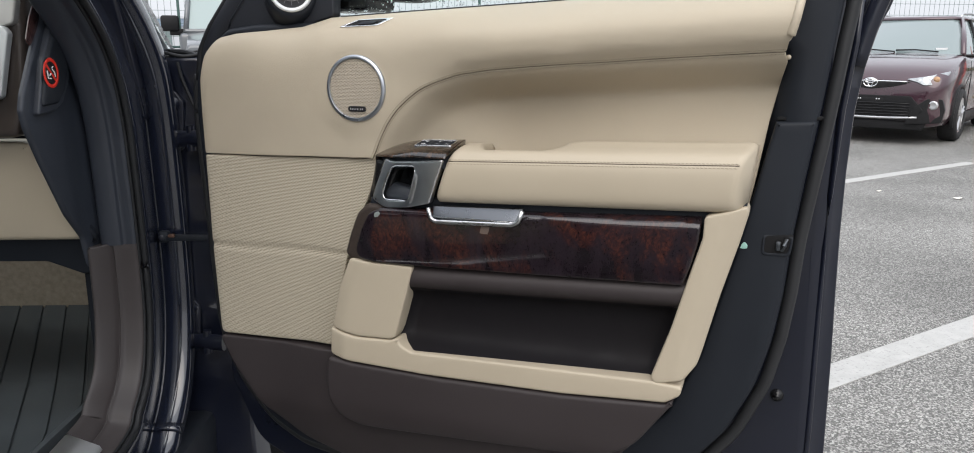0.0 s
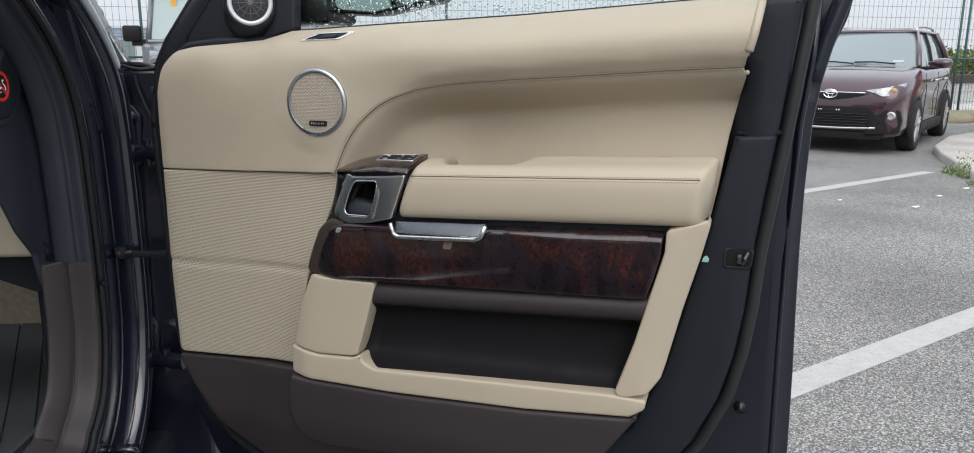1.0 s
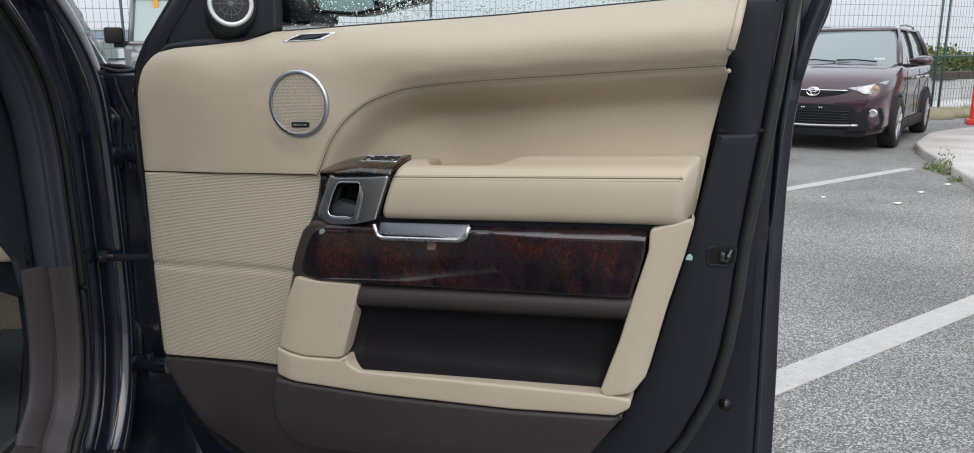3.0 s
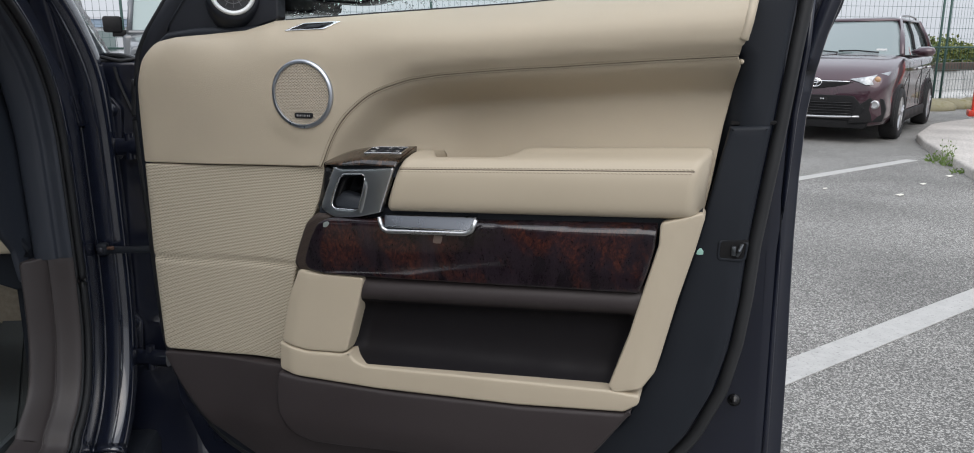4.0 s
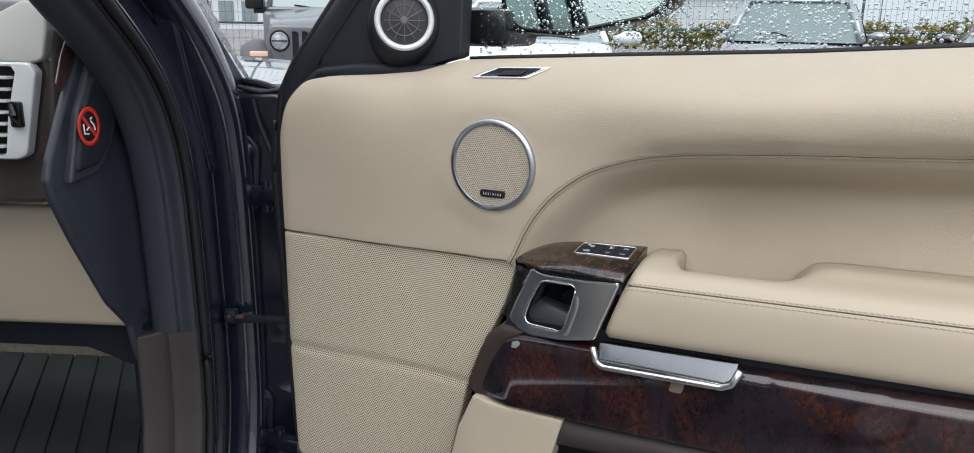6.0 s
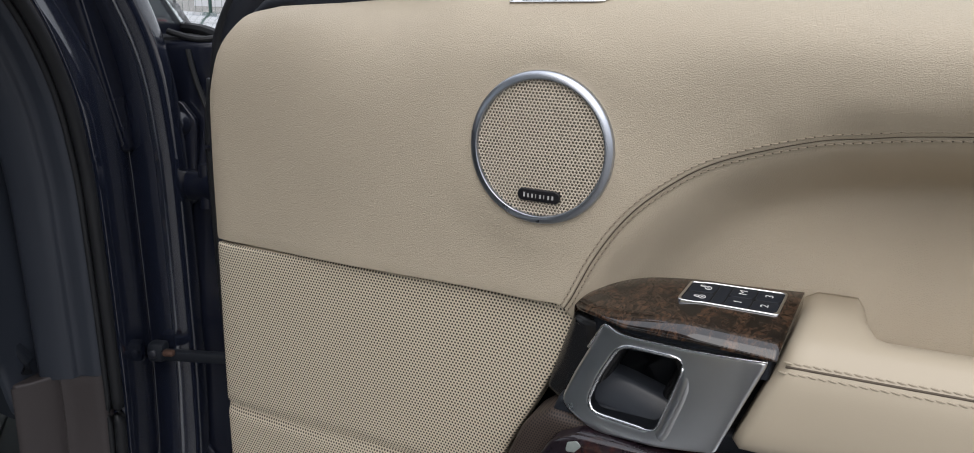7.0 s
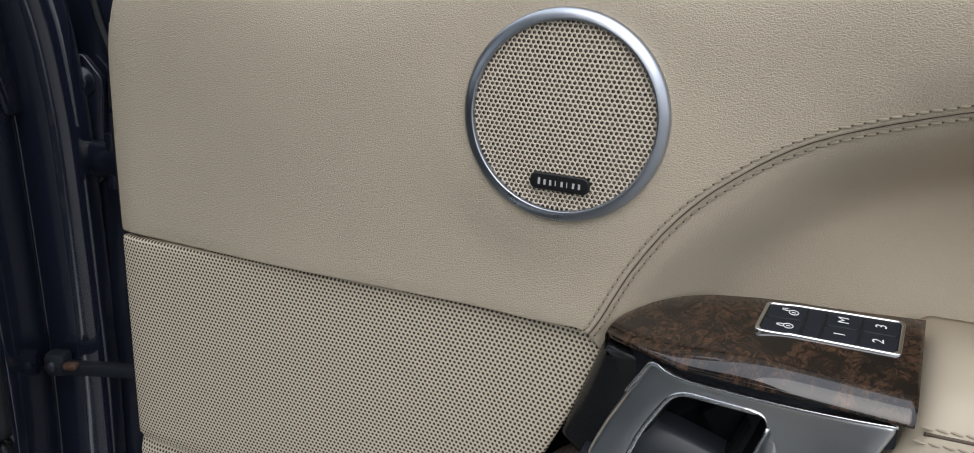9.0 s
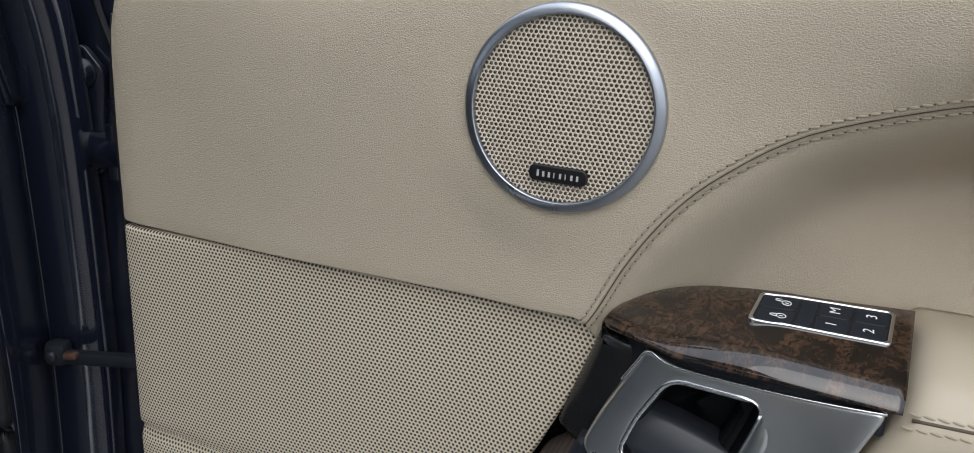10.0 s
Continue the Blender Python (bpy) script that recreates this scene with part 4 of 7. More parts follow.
part("latch_cavity", plate([(0.921, 0.951, 0.002), (0.960, 0.953, 0.002), (0.957, 0.923, 0.002), (0.920, 0.923, 0.002)], -0.0262, r=0.001, thick=0.004, step=0.01), BLACKHOLE, latch)
part("latch_claw", merge([tube([to_door(0.946, 0.931, -0.024), to_door(0.949, 0.939, -0.018), to_door(0.951, 0.947, -0.024)], 0.0028, 8), box(0.938, 0.944, 0.020, 0.026, 0.931, 0.944, 0.001)]), surf("blackened_steel", (0.10, 0.11, 0.12), 0.35, 0.8, vary=(200, 0.4)), latch, "blackened steel latch claw")
part("tape_scrap", plate([(0.8975, 0.9495, 0.002), (0.9030, 0.9450, 0.001), (0.9005, 0.943, 0.001), (0.9030, 0.9405, 0.002), (0.892, 0.9385, 0.001), (0.894, 0.945, 0.001)], 0.020, r=0.0005, thick=0.001, step=0.01), TEAL, door, "scrap of pale teal tape")
part("trim_clip", lathe([(0.0, 0.002), (0.0022, 0.0013), (0.0032, -0.001), (0.0032, -0.03)], 16, (0.9345, 1.1915)), LEATHER_SOFT, door, "small beige trim plug")

# lock lever recess in the upper trim
def w_sill(a, b):
    return w_upper(a, b) + 0.002


lock_o = [(0.272, 1.2365, 0.001), (0.341, 1.2385, 0.004), (0.364, 1.2505, 0.001), (0.298, 1.2485, 0.004)]
lock_i = [(0.2805, 1.2385, 0.001), (0.3375, 1.2402, 0.003), (0.355, 1.2492, 0.001), (0.3015, 1.2476, 0.003)]
lock = part("lock_frame", plate(lock_o, w_sill, r=0.0010, thick=0.004, step=0.01, holes=[lock_i], edge=0.004), BRIGHT, door, "chrome-edged lock lever recess")
part("lock_hollow", plate(lock_i, lambda a, b: w_sill(a, b) - 0.0012, r=0.0003, thick=0.002, step=0.01, edge=0.004), BLACKGLOSS, lock)
part("lock_lever", plate([(0.303, 1.2405, 0.001), (0.332, 1.2415, 0.002), (0.338, 1.2458, 0.001), (0.311, 1.245, 0.001)], lambda a, b: w_sill(a, b) + 0.001, r=0.0008, thick=0.003, step=0.01, edge=0.003), BLACK, lock)

# mirror corner cover with the tweeter
sail = [(-0.012, 1.212, 0.01), (0.022, 1.233, 0.01), (0.066, 1.2325, 0), (0.129, 1.2365, 0), (0.182, 1.2405, 0.02), (0.206, 1.2490, 0.02), (0.2335, 1.2560, 0.002), (0.241, 1.42, 0.01), (0.20, 1.46, 0.02)]
corner = part("mirror_corner_cover", plate(sail, lambda a, b: -0.056, r=0.003, thick=0.02, step=0.02), surf("corner_cover_black", (0.018, 0.020, 0.026), 0.45, grain=(1500, 0.12), vary=(15, 0.12)), door, "matt black mirror corner cover with a tweeter")
part("corner_ridge", tube([to_door(0.026, 1.2405, -0.055), to_door(0.031, 1.252, -0.055), to_door(0.104, 1.338, -0.055), to_door(0.165, 1.405, -0.055)], 0.0018, 6), BLACK, corner)
TW, TWT = (0.172, 1.2975), radians(30)


def to_tweeter(a, b, h):
    """The tweeter's own face, turned towards the seats; h out of it."""
    return to_door(TW[0] + a * math.cos(TWT) + h * math.sin(TWT), TW[1] + b, -0.030 - a * math.sin(TWT) + h * math.cos(TWT))


pod = [[to_tweeter(r * math.cos(q), r * math.sin(q) - low * (1 - math.sin(q)) / 2, h) for q in np.linspace(0, 2 * math.pi, 41)[:-1]] for r, low, h in ((0.030, 0.0, -0.006), (0.0372, 0.0, -0.003), (0.0405, 0.002, -0.005), (0.0425, 0.007, -0.014), (0.044, 0.013, -0.026), (0.047, 0.016, -0.045))]
part("tweeter_pod", loft(pod, True, False), BLACK, corner, "matt black tweeter pod")
part("tweeter_ring", lathe([(0.0282, -0.007), (0.0284, -0.001), (0.0298, 0.0012), (0.0318, 0.0020), (0.0338, 0.0014), (0.0352, -0.001), (0.0356, -0.006)], 56, (0, 0), to_tweeter), SILVER, corner, "bright silver tweeter ring")
part("tweeter_mesh", lathe([(0.0, -0.0015), (0.0115, -0.0022), (0.022, -0.0042), (0.0286, -0.0060)], 40, (0, 0), to_tweeter), surf("tweeter_mesh", (0.035, 0.036, 0.040), 0.45, grain=(1500, 0.8)), corner, "dark grey tweeter mesh")
ribs = [tube([to_tweeter(r * math.cos(q), r * math.sin(q), -0.0012 - 5.0 * r * r) for r in (0.004, 0.010, 0.017, 0.024)], 0.0006, 5) for q in np.arange(0, 6.28, 2 * math.pi / 12)]
ribs += [lathe([(0.0, 0.0006), (0.0035, 0.0004), (0.0048, -0.001)], 20, (0, 0), to_tweeter), tube([to_tweeter(0.0175 * math.cos(q), 0.0175 * math.sin(q), -0.0026) for q in np.linspace(0, 2 * math.pi, 41)], 0.0006, 5)]
part("tweeter_spider", merge(ribs), surf("tweeter_spider", (0.13, 0.13, 0.14), 0.4), corner, "grey spokes and hub of the tweeter")

# window frame, glass with rain on it
def frame_bar(pts, wide, w0, w1):
    """Flat bar in the door's plane along (u, v) points, from depth w0 to w1."""
    P = resample(rounded(pts, 0.1, closed=False), 0.02, False)
    a, b = offset_path(P, wide / 2), offset_path(P, -wide / 2)
    rings = []
    for p, q in zip(a, b):
        rings.append([to_door(p.x, p.y, w0), to_door(p.x, p.y, w1 - 0.004), to_door(*(p + (q - p) * 0.08), w1), to_door(*(q + (p - q) * 0.08), w1), to_door(q.x, q.y, w1 - 0.004), to_door(q.x, q.y, w0)])
    return loft(rings, True, True)


wframe = part("window_frame", frame_bar([(-0.026, 1.170), (-0.018, 1.205), (0.003, 1.238), (0.041, 1.283), (0.080, 1.328), (0.22, 1.475), (0.37, 1.60), (0.55, 1.66), (0.85, 1.68), (0.975, 1.665), (0.985, 1.5), (0.975, 1.28)], 0.034, -0.115, -0.055), surf("frame_black", (0.020, 0.022, 0.028), 0.36, grain=(1500, 0.1), vary=(15, 0.12)), door, "black window frame")
part("frame_seal", tube([to_door(p.x, p.y, -0.062) for p in resample(rounded([(-0.050, 1.15), (-0.042, 1.200), (-0.020, 1.238), (0.020, 1.285), (0.058, 1.330), (0.195, 1.49), (0.34, 1.615)], 0.05, closed=False), 0.02, False)], 0.0065, 8), RUBBER, wframe)
part("outer_frame", frame_bar([(0.23, 1.60), (0.42, 1.70), (0.85, 1.74), (1.04, 1.72), (1.085, 1.55), (1.072, 1.36), (1.052, 1.285), (1.036, 1.235), (1.024, 1.18)], 0.024, -0.15, -0.112), PAINT, door)
part("sill_strip", tube([to_door(u, belt(u) + 0.0015, -0.078) for u in np.linspace(0.236, 0.965, 20)], 0.0032, 6), RUBBER, door, "black window sill strip")
GLASS = glass("window_glass", (0.74, 0.85, 0.82))
pane = part("window_pane", plate([(0.10, 1.24, 0), (0.965, 1.26, 0), (0.965, 1.65, 0.02), (0.55, 1.645, 0.05), (0.36, 1.585, 0.05), (0.12, 1.38, 0.05)], -0.088, r=0.0005, thick=0.003, step=0.2, edge=0.05), GLASS, door, "rain-wet side window", smooth=False)
pane.visible_shadow = False
rng = random.Random(4)
drops = bmesh.new()
for _ in range(5200):
    u, v = rng.uniform(0.24, 0.96), 1.25 + 0.115 * rng.random()
    if v < belt(u) or (u < 0.40 and rng.random() < 0.55):
        continue
    r = 0.0007 + 0.0017 * rng.random() ** 3
    sx, sz = rng.uniform(0.8, 1.25), rng.uniform(0.8, 1.3)
    rings = []
    for k, h in ((1.0, 0.0), (0.85, 0.35), (0.5, 0.6)):
        rings.append([drops.verts.new(to_door(u + r * k * sx * math.cos(a), v + r * k * sz * math.sin(a), -0.0925 - r * h)) for a in (0, 1.05, 2.09, 3.14, 4.19, 5.24)])
    for A_, B_ in zip(rings, rings[1:]):
        for i in range(6):
            drops.faces.new((A_[i], A_[(i + 1) % 6], B_[(i + 1) % 6], B_[i]))
    drops.faces.new(rings[-1])
WATER = glass("water_drop", (0.95, 0.98, 1.0))
WATER.node_tree.nodes["Principled BSDF"].inputs["IOR"].default_value = 1.33
rain = tagged(part("raindrops", drops, WATER, pane, "raindrops on the glass"), kind="stuff")
rain.visible_shadow = False

# outside mirror behind the glass
mc = Vector((0.345, 1.362))
mout = rounded([(0.250, 1.315, 0.03), (0.268, 1.287, 0.02), (0.33, 1.283, 0.05), (0.43, 1.305, 0.04), (0.455, 1.325, 0.02), (0.462, 1.42, 0.03), (0.26, 1.42, 0.03)], 0.02)
mout = resample(mout, 0.01)
mrings = []
for s, w in ((0.90, -0.1555), (0.97, -0.150), (1.0, -0.156), (1.03, -0.175), (0.98, -0.23), (0.80, -0.28), (0.5, -0.30), (0.05, -0.305)):
    mrings.append([to_door(*(mc + (p - mc) * s), w - 0.25 * (p.x - 0.345)) for p in mout])
mirror = part("side_mirror", loft(mrings, True, False), BLACKGLOSS, door, "dark side mirror seen through the wet window")
MIRROR = surf("mirror_glass", (0.85, 0.9, 0.88), 0.02, 1.0)
mg = bmesh.new()
mg.faces.new([mg.verts.new(to_door(*(mc + (p - mc) * 0.925), -0.1535 - 0.25 * (p.x - 0.345))) for p in mout])
part("mirror_glass", mg, MIRROR, mirror, "mirror glass", smooth=False)
part("mirror_foot", box(0.16, 0.27, 0.105, 0.22, 1.268, 1.315, 0.012), BLACKGLOSS, mirror)
# ---- the dark blue car beside the door ----
car = thing("parked_car", "dark blue car with a beige and black cabin", "car", CARM)
OPEN = [(0.10, 1.72), (0.60, 1.66), (0.95, 1.535), (1.250, 1.318), (1.352, 1.235), (1.402, 1.160), (1.424, 1.080), (1.431, 1.000), (1.437, 0.869), (1.438, 0.787), (1.432, 0.700), (1.404, 0.614), (1.352, 0.563), (1.28, 0.530), (0.9, 0.515), (0.10, 0.515)]
OPENS = spline(OPEN, 8)
nrm = []
for i, p in enumerate(OPENS):
    t = (OPENS[min(i + 1, len(OPENS) - 1)] - OPENS[max(i - 1, 0)]).normalized()
    nrm.append(Vector((-t.y, t.x)))


def swept(section, lo=0, hi=None, smooth=3):
    """Surface along the door opening: section of (x, distance outward of the opening)."""
    sec = spline(section, smooth) if smooth > 1 else [Vector(s) for s in section]
    rings = [[Vector((x - 0.045 * ease((p.y - 1.12) / 0.25) * (1 if d > 0.02 else 0), p.x + n.x * d, p.y + n.y * d)) for x, d in sec] for p, n in list(zip(OPENS, nrm))[lo:hi]]
    return loft(rings, False, False)


part("door_jamb", swept([(-0.70, 0.034), (-0.645, 0.016), (-0.632, 0.010), (-0.6235, 0.013), (-0.6215, 0.022), (-0.6235, 0.060), (-0.628, 0.086), (-0.6305, 0.0905), (-0.6275, 0.0925), (-0.617, 0.0885), (-0.602, 0.0875), (-0.588, 0.0905), (-0.581, 0.096), (-0.579, 0.106), (-0.582, 0.125), (-0.605, 0.145)]), JAMB, car, "dark blue painted door jamb", sharp=80)
part("opening_seal", tube([Vector((-0.6265, p.x + n.x * 0.007, p.y + n.y * 0.007)) for p, n in zip(OPENS, nrm)], 0.0062, 10), RUBBER, car, "black rubber seal round the door opening")
part("seal_lip", tube([Vector((-0.6345, p.x + n.x * 0.002, p.y + n.y * 0.002)) for p, n in zip(OPENS, nrm)], 0.0032, 8), RUBBER, car)
KICK = [(-0.6335, 0.010), (-0.6345, 0.001), (-0.6395, -0.004), (-0.652, -0.007), (-0.667, -0.0105), (-0.6725, -0.0145), (-0.6755, -0.0105), (-0.680, -0.0175), (-0.692, -0.030), (-0.703, -0.039), (-0.710, -0.037), (-0.7135, -0.012), (-0.716, 0.06), (-0.718, 0.20)]
# same brown plastic as BROWN, colour lifted to replace light missing in the footwell
KICKM = surf("scuffed_brown_light_lift", (0.046, 0.039, 0.039), 0.5, grain=(1400, 0.15), vary=(9, 0.12), spots=(200, 0.78, (0.12, 0.115, 0.11)))
part("kick_panel", swept(KICK, 65, None, 3), KICKM, car, "dark brown plastic kick panel and sill trim", sharp=70)
KY, KZ = OPENS[65]
part("kick_panel_cap", plate([(x, KY + d, 0.002) for x, d in KICK[:-1]], lambda a, b: KZ + 0.0035 * ease((-0.664 - a) / 0.008) - 0.0015 * ease((-0.677 - a) / 0.02), r=0.0025, thick=0.006, step=0.006, edge=0.003, to=lambda a, b, h: Vector((a, b, h))), KICKM, car)
part("sill_plate", swept([(-0.648, -0.012), (-0.652, -0.020), (-0.702, -0.043), (-0.708, -0.040), (-0.712, -0.030)], 105, None, 1), ALU, car, "pale metal sill plate")
tread = surf("pillar_trim", (0.029, 0.034, 0.045), 0.38, grain=(1400, 0.1), vary=(6, 0.2))
part("pillar_trim", swept([(-0.6335, 0.006), (-0.638, -0.003), (-0.656, -0.005), (-0.662, -0.012), (-0.688, -0.018), (-0.696, -0.010), (-0.700, 0.02), (-0.702, 0.10)], 0, 66, 3), tread, car, "black windscreen pillar trim")

# dashboard end, with the airbag sticker
E0, ED, EN = Vector((-0.705, 1.20, 0)), Vector((0, 1, 0)), Vector((1, 0, 0))


def to_end(a, b, h):
    return E0 + ED * a + EN * h + Vector((0, 0, b))


endcap = part("dash_end_cap", plate([(0.187, 1.320, 0.01), (0.128, 1.246, 0.1), (0.097, 1.206, 0.1), (0.053, 1.138, 0.03), (0.044, 1.114, 0.012), (0.051, 1.088, 0.02), (0.082, 1.030, 0.1), (0.143, 0.930, 0.1), (0.190, 0.880, 0.02), (0.205, 0.82, 0.01), (0.30, 0.82, 0.01), (0.30, 1.05, 0), (0.26, 1.22, 0.03), (0.21, 1.34, 0.02)],
              lambda a, b: -0.002 + 0.25 * max(0.0, a - 0.20), r=0.006, thick=0.003, step=0.02, to=to_end), tread, car, "matt black end cap of the dashboard")
part("end_cap_step", plate([(0.071, 1.105, 0.004), (0.126, 1.109, 0.015), (0.152, 1.121, 0.015), (0.176, 1.150, 0.02), (0.195, 1.186, 0.02), (0.190, 1.235, 0.02), (0.150, 1.258, 0.02), (0.103, 1.19, 0.05)], 0.0080, r=0.0038, thick=0.008, step=0.02, to=to_end), tread, endcap)
part("end_cap_lid", plate([(0.079, 1.118, 0.006), (0.130, 1.121, 0.014), (0.154, 1.140, 0.014), (0.178, 1.184, 0.015), (0.172, 1.222, 0.02), (0.142, 1.241, 0.02), (0.112, 1.200, 0.05)], 0.0130, r=0.0050, thick=0.008, step=0.02, to=to_end), BLACK, endcap, "raised black lid")
RED = surf("sticker_red", (0.72, 0.035, 0.02), 0.45)
SC = (0.1120, 1.1705)
sticker = part("airbag_sticker", lathe([(0.0, 0.0134), (0.012, 0.0134), (0.0242, 0.0134), (0.0242, 0.012)], 40, SC, to_end), BADGE, endcap, "round red and black warning sticker")
part("sticker_ring", lathe([(0.0182, 0.0135), (0.0185, 0.0140), (0.0238, 0.0140), (0.024, 0.013)], 40, SC, to_end), RED, sticker, "red ring")
d = Vector((0.70, -0.71))
e = Vector((0.71, 0.70)) * 0.0022
part("sticker_bar", loft([[to_end(SC[0] + (d * s).x + f * e.x, SC[1] + (d * s).y + f * e.y, h) for s, f in ((-0.0195, -1), (0.0195, -1), (0.0195, 1), (-0.0195, 1))] for h in (0.0135, 0.0139)]), RED, sticker, smooth=False)
part("sticker_mark", merge([tube([to_end(SC[0] + x, SC[1] + z, 0.0136) for x, z in q], 0.0012, 5) for q in (((-0.012, 0.004), (-0.011, -0.008), (-0.002, -0.009)), ((-0.006, -0.004), (-0.001, -0.001)), ((0.004, 0.006), (0.010, 0.001), (0.012, -0.006)), ((0.003, 0.008), (0.007, 0.010)))]), WHITE, sticker)


def to_dash(y0):
    return lambda a, b, h: Vector((a, y0 - h, b))


DASHWOOD = surf("grey_brown_veneer", (0.058, 0.046, 0.041), 0.35, coat=0.6, grain=(60, 0.05), vary=(30, 0.35))
GREY = surf("grey_soft_trim", (0.42, 0.415, 0.40), 0.55, grain=(900, 0.1), vary=(6, 0.06))
DD = lambda a, b, h: Vector((a, 1.33 - h, b + 0.008))
dash = part("dashboard", plate([(-0.748, 1.31, 0.02), (-0.742, 1.24, 0.05), (-0.752, 1.12, 0.04), (-0.775, 1.055, 0.02), (-0.90, 1.052, 0), (-1.9, 1.052, 0), (-1.9, 1.34, 0)], lambda a, b: -0.01 - 0.4 * max(0.0, b - 1.24), r=0.012, thick=0.05, step=0.06, to=DD), DASHWOOD, car, "dashboard with grey-brown veneer")
part("dash_top_pad", plate([(-0.843, 1.238, 0.01), (-0.822, 1.292, 0.02), (-0.785, 1.312, 0.02), (-0.757, 1.306, 0.02), (-0.750, 1.275, 0.02), (-0.750, 1.240, 0.01), (-0.765, 1.236, 0.01)], lambda a, b: 0.004 - 0.4 * max(0.0, b - 1.24), r=0.004, thick=0.02, step=0.02, to=DD), GREY, dash, "pale grey soft pad above the vent")
vent = part("air_vent", plate([(-0.98, 1.237, 0.004), (-0.765, 1.237, 0.010), (-0.757, 1.225, 0.010), (-0.781, 1.124, 0.010), (-0.792, 1.117, 0.006), (-0.98, 1.116, 0.004)], 0.010, r=0.003, thick=0.012, step=0.03, to=DD,
                               holes=[[(-0.97, 1.232, 0.002), (-0.782, 1.232, 0.006), (-0.800, 1.172, 0), (-0.809, 1.122, 0.006), (-0.97, 1.121, 0.002)]]), SILVER, dash, "satin silver framed air vent with slats")
part("vent_cavity", plate([(-0.975, 1.234, 0), (-0.78, 1.234, 0), (-0.806, 1.119, 0), (-0.975, 1.119, 0)], -0.004, r=0.001, thick=0.004, step=0.1, to=DD), BLACKHOLE, vent)
for k in range(7):
    z = 1.2245 - k * 0.0142
    x1 = -0.790 - (1.234 - z) * 0.20
    part("vent_slat", box(-0.975, x1, 1.318, 1.334, z, z + 0.0035, 0.001), SILVER, vent)
part("vent_wheel", merge([box(-0.793, -0.778, 1.313, 1.325, 1.166, 1.198, 0.003), tube([Vector((-0.786, 1.316, 1.171)), Vector((-0.786, 1.310, 1.182)), Vector((-0.786, 1.316, 1.193))], 0.005, 8)]), BLACKGLOSS, vent, "black thumb wheel")
part("dash_gloss_strip", plate([(0.126, 1.283, 0.002), (0.140, 1.264, 0.008), (0.124, 1.238, 0.03), (0.099, 1.212, 0.003), (0.088, 1.222, 0.003), (0.105, 1.255, 0.03)], -0.007, r=0.001, thick=0.001, step=0.02, to=to_end), surf("strip_gloss", (0.060, 0.030, 0.030), 0.16, coat=0.9), dash, "glossy dark end of the veneer")
glove = part("glovebox", plate([(-1.75, 1.050, 0.005), (-0.792, 1.052, 0.008), (-0.781, 1.047, 0.008), (-0.755, 0.980, 0.1), (-0.7285, 0.918, 0.05), (-0.7035, 0.885, 0.014), (-0.708, 0.872, 0.006), (-1.75, 0.867, 0.005)], lambda a, b: 0.0 + 0.12 * (b - 0.95), r=0.010, thick=0.05, step=0.05, to=to_dash(1.39)), LEATHER_SOFT, car, "beige glovebox lid")
part("glovebox_edge", tube([Vector((-0.778, 1.40, 1.050)), Vector((-0.750, 1.405, 0.980)), Vector((-0.724, 1.41, 0.918)), Vector((-0.698, 1.415, 0.880)), Vector((-0.702, 1.415, 0.866))], 0.006, 8), BLACK, glove)
part("knee_panel", plate([(-1.75, 0.869, 0), (-0.70, 0.869, 0), (-0.70, 0.806, 0.01), (-0.735, 0.800, 0.01), (-0.80, 0.825, 0.03), (-1.75, 0.828, 0)], 0.0, r=0.004, thick=0.25, step=0.1, to=to_dash(1.43)), BLACK, car, "black panel under the glovebox")
CARPET = surf("beige_carpet", (0.34, 0.29, 0.23), 0.95, grain=(260, 0.9), vary=(90, 0.4))
part("carpet", merge([box(-1.8, -0.72, 1.95, 2.02, 0.50, 0.95, 0.01), box(-1.8, -0.72, 0.2, 1.97, 0.47, 0.505, 0.01)]), CARPET, car, "beige footwell carpet")
MAT = surf("rubber_mat", (0.060, 0.069, 0.074), 0.5, grain=(500, 0.25), vary=(14, 0.4), spots=(60, 0.68, (0.13, 0.125, 0.11)))


def mat_z(y):
    return 0.528 + 0.11 * max(0.0, y - 1.55)


def mat_row(y):
    """One cross-section of the mat, whose grooves run askew to the sill."""
    row = []
    for px, h in prof_x:
        at = px - 0.42 * (y - 1.93)
        row.append(Vector((min(at, -0.775) if px < -0.7705 else px, y, mat_z(y) + (h if at < -0.775 or px > -0.7705 else 0.0))))
    return row


ys = np.linspace(0.35, 1.95, 30)
prof_x = [(-2.24, 0.03), (-2.22, 0.0)]
x = -2.20
while x < -0.82:
    prof_x += [(x, 0.0), (x + 0.0015, -0.006), (x + 0.005, -0.006), (x + 0.0065, 0.0)]
    x += 0.058
prof_x += [(-0.770, 0.0), (-0.762, 0.016), (-0.745, 0.030), (-0.735, 0.030), (-0.730, 0.0)]
part("floor_mat", loft([mat_row(float(y)) for y in ys], False, False), MAT, car, "ribbed black rubber floor mat", smooth=False)
part("footwell_side", box(-0.745, -0.725, 1.45, 2.02, 0.5, 0.90, 0.004), BLACK, car)
part("firewall", box(-1.85, -0.70, 2.02, 2.06, 0.45, 1.15, 0.0), BLACK, car)

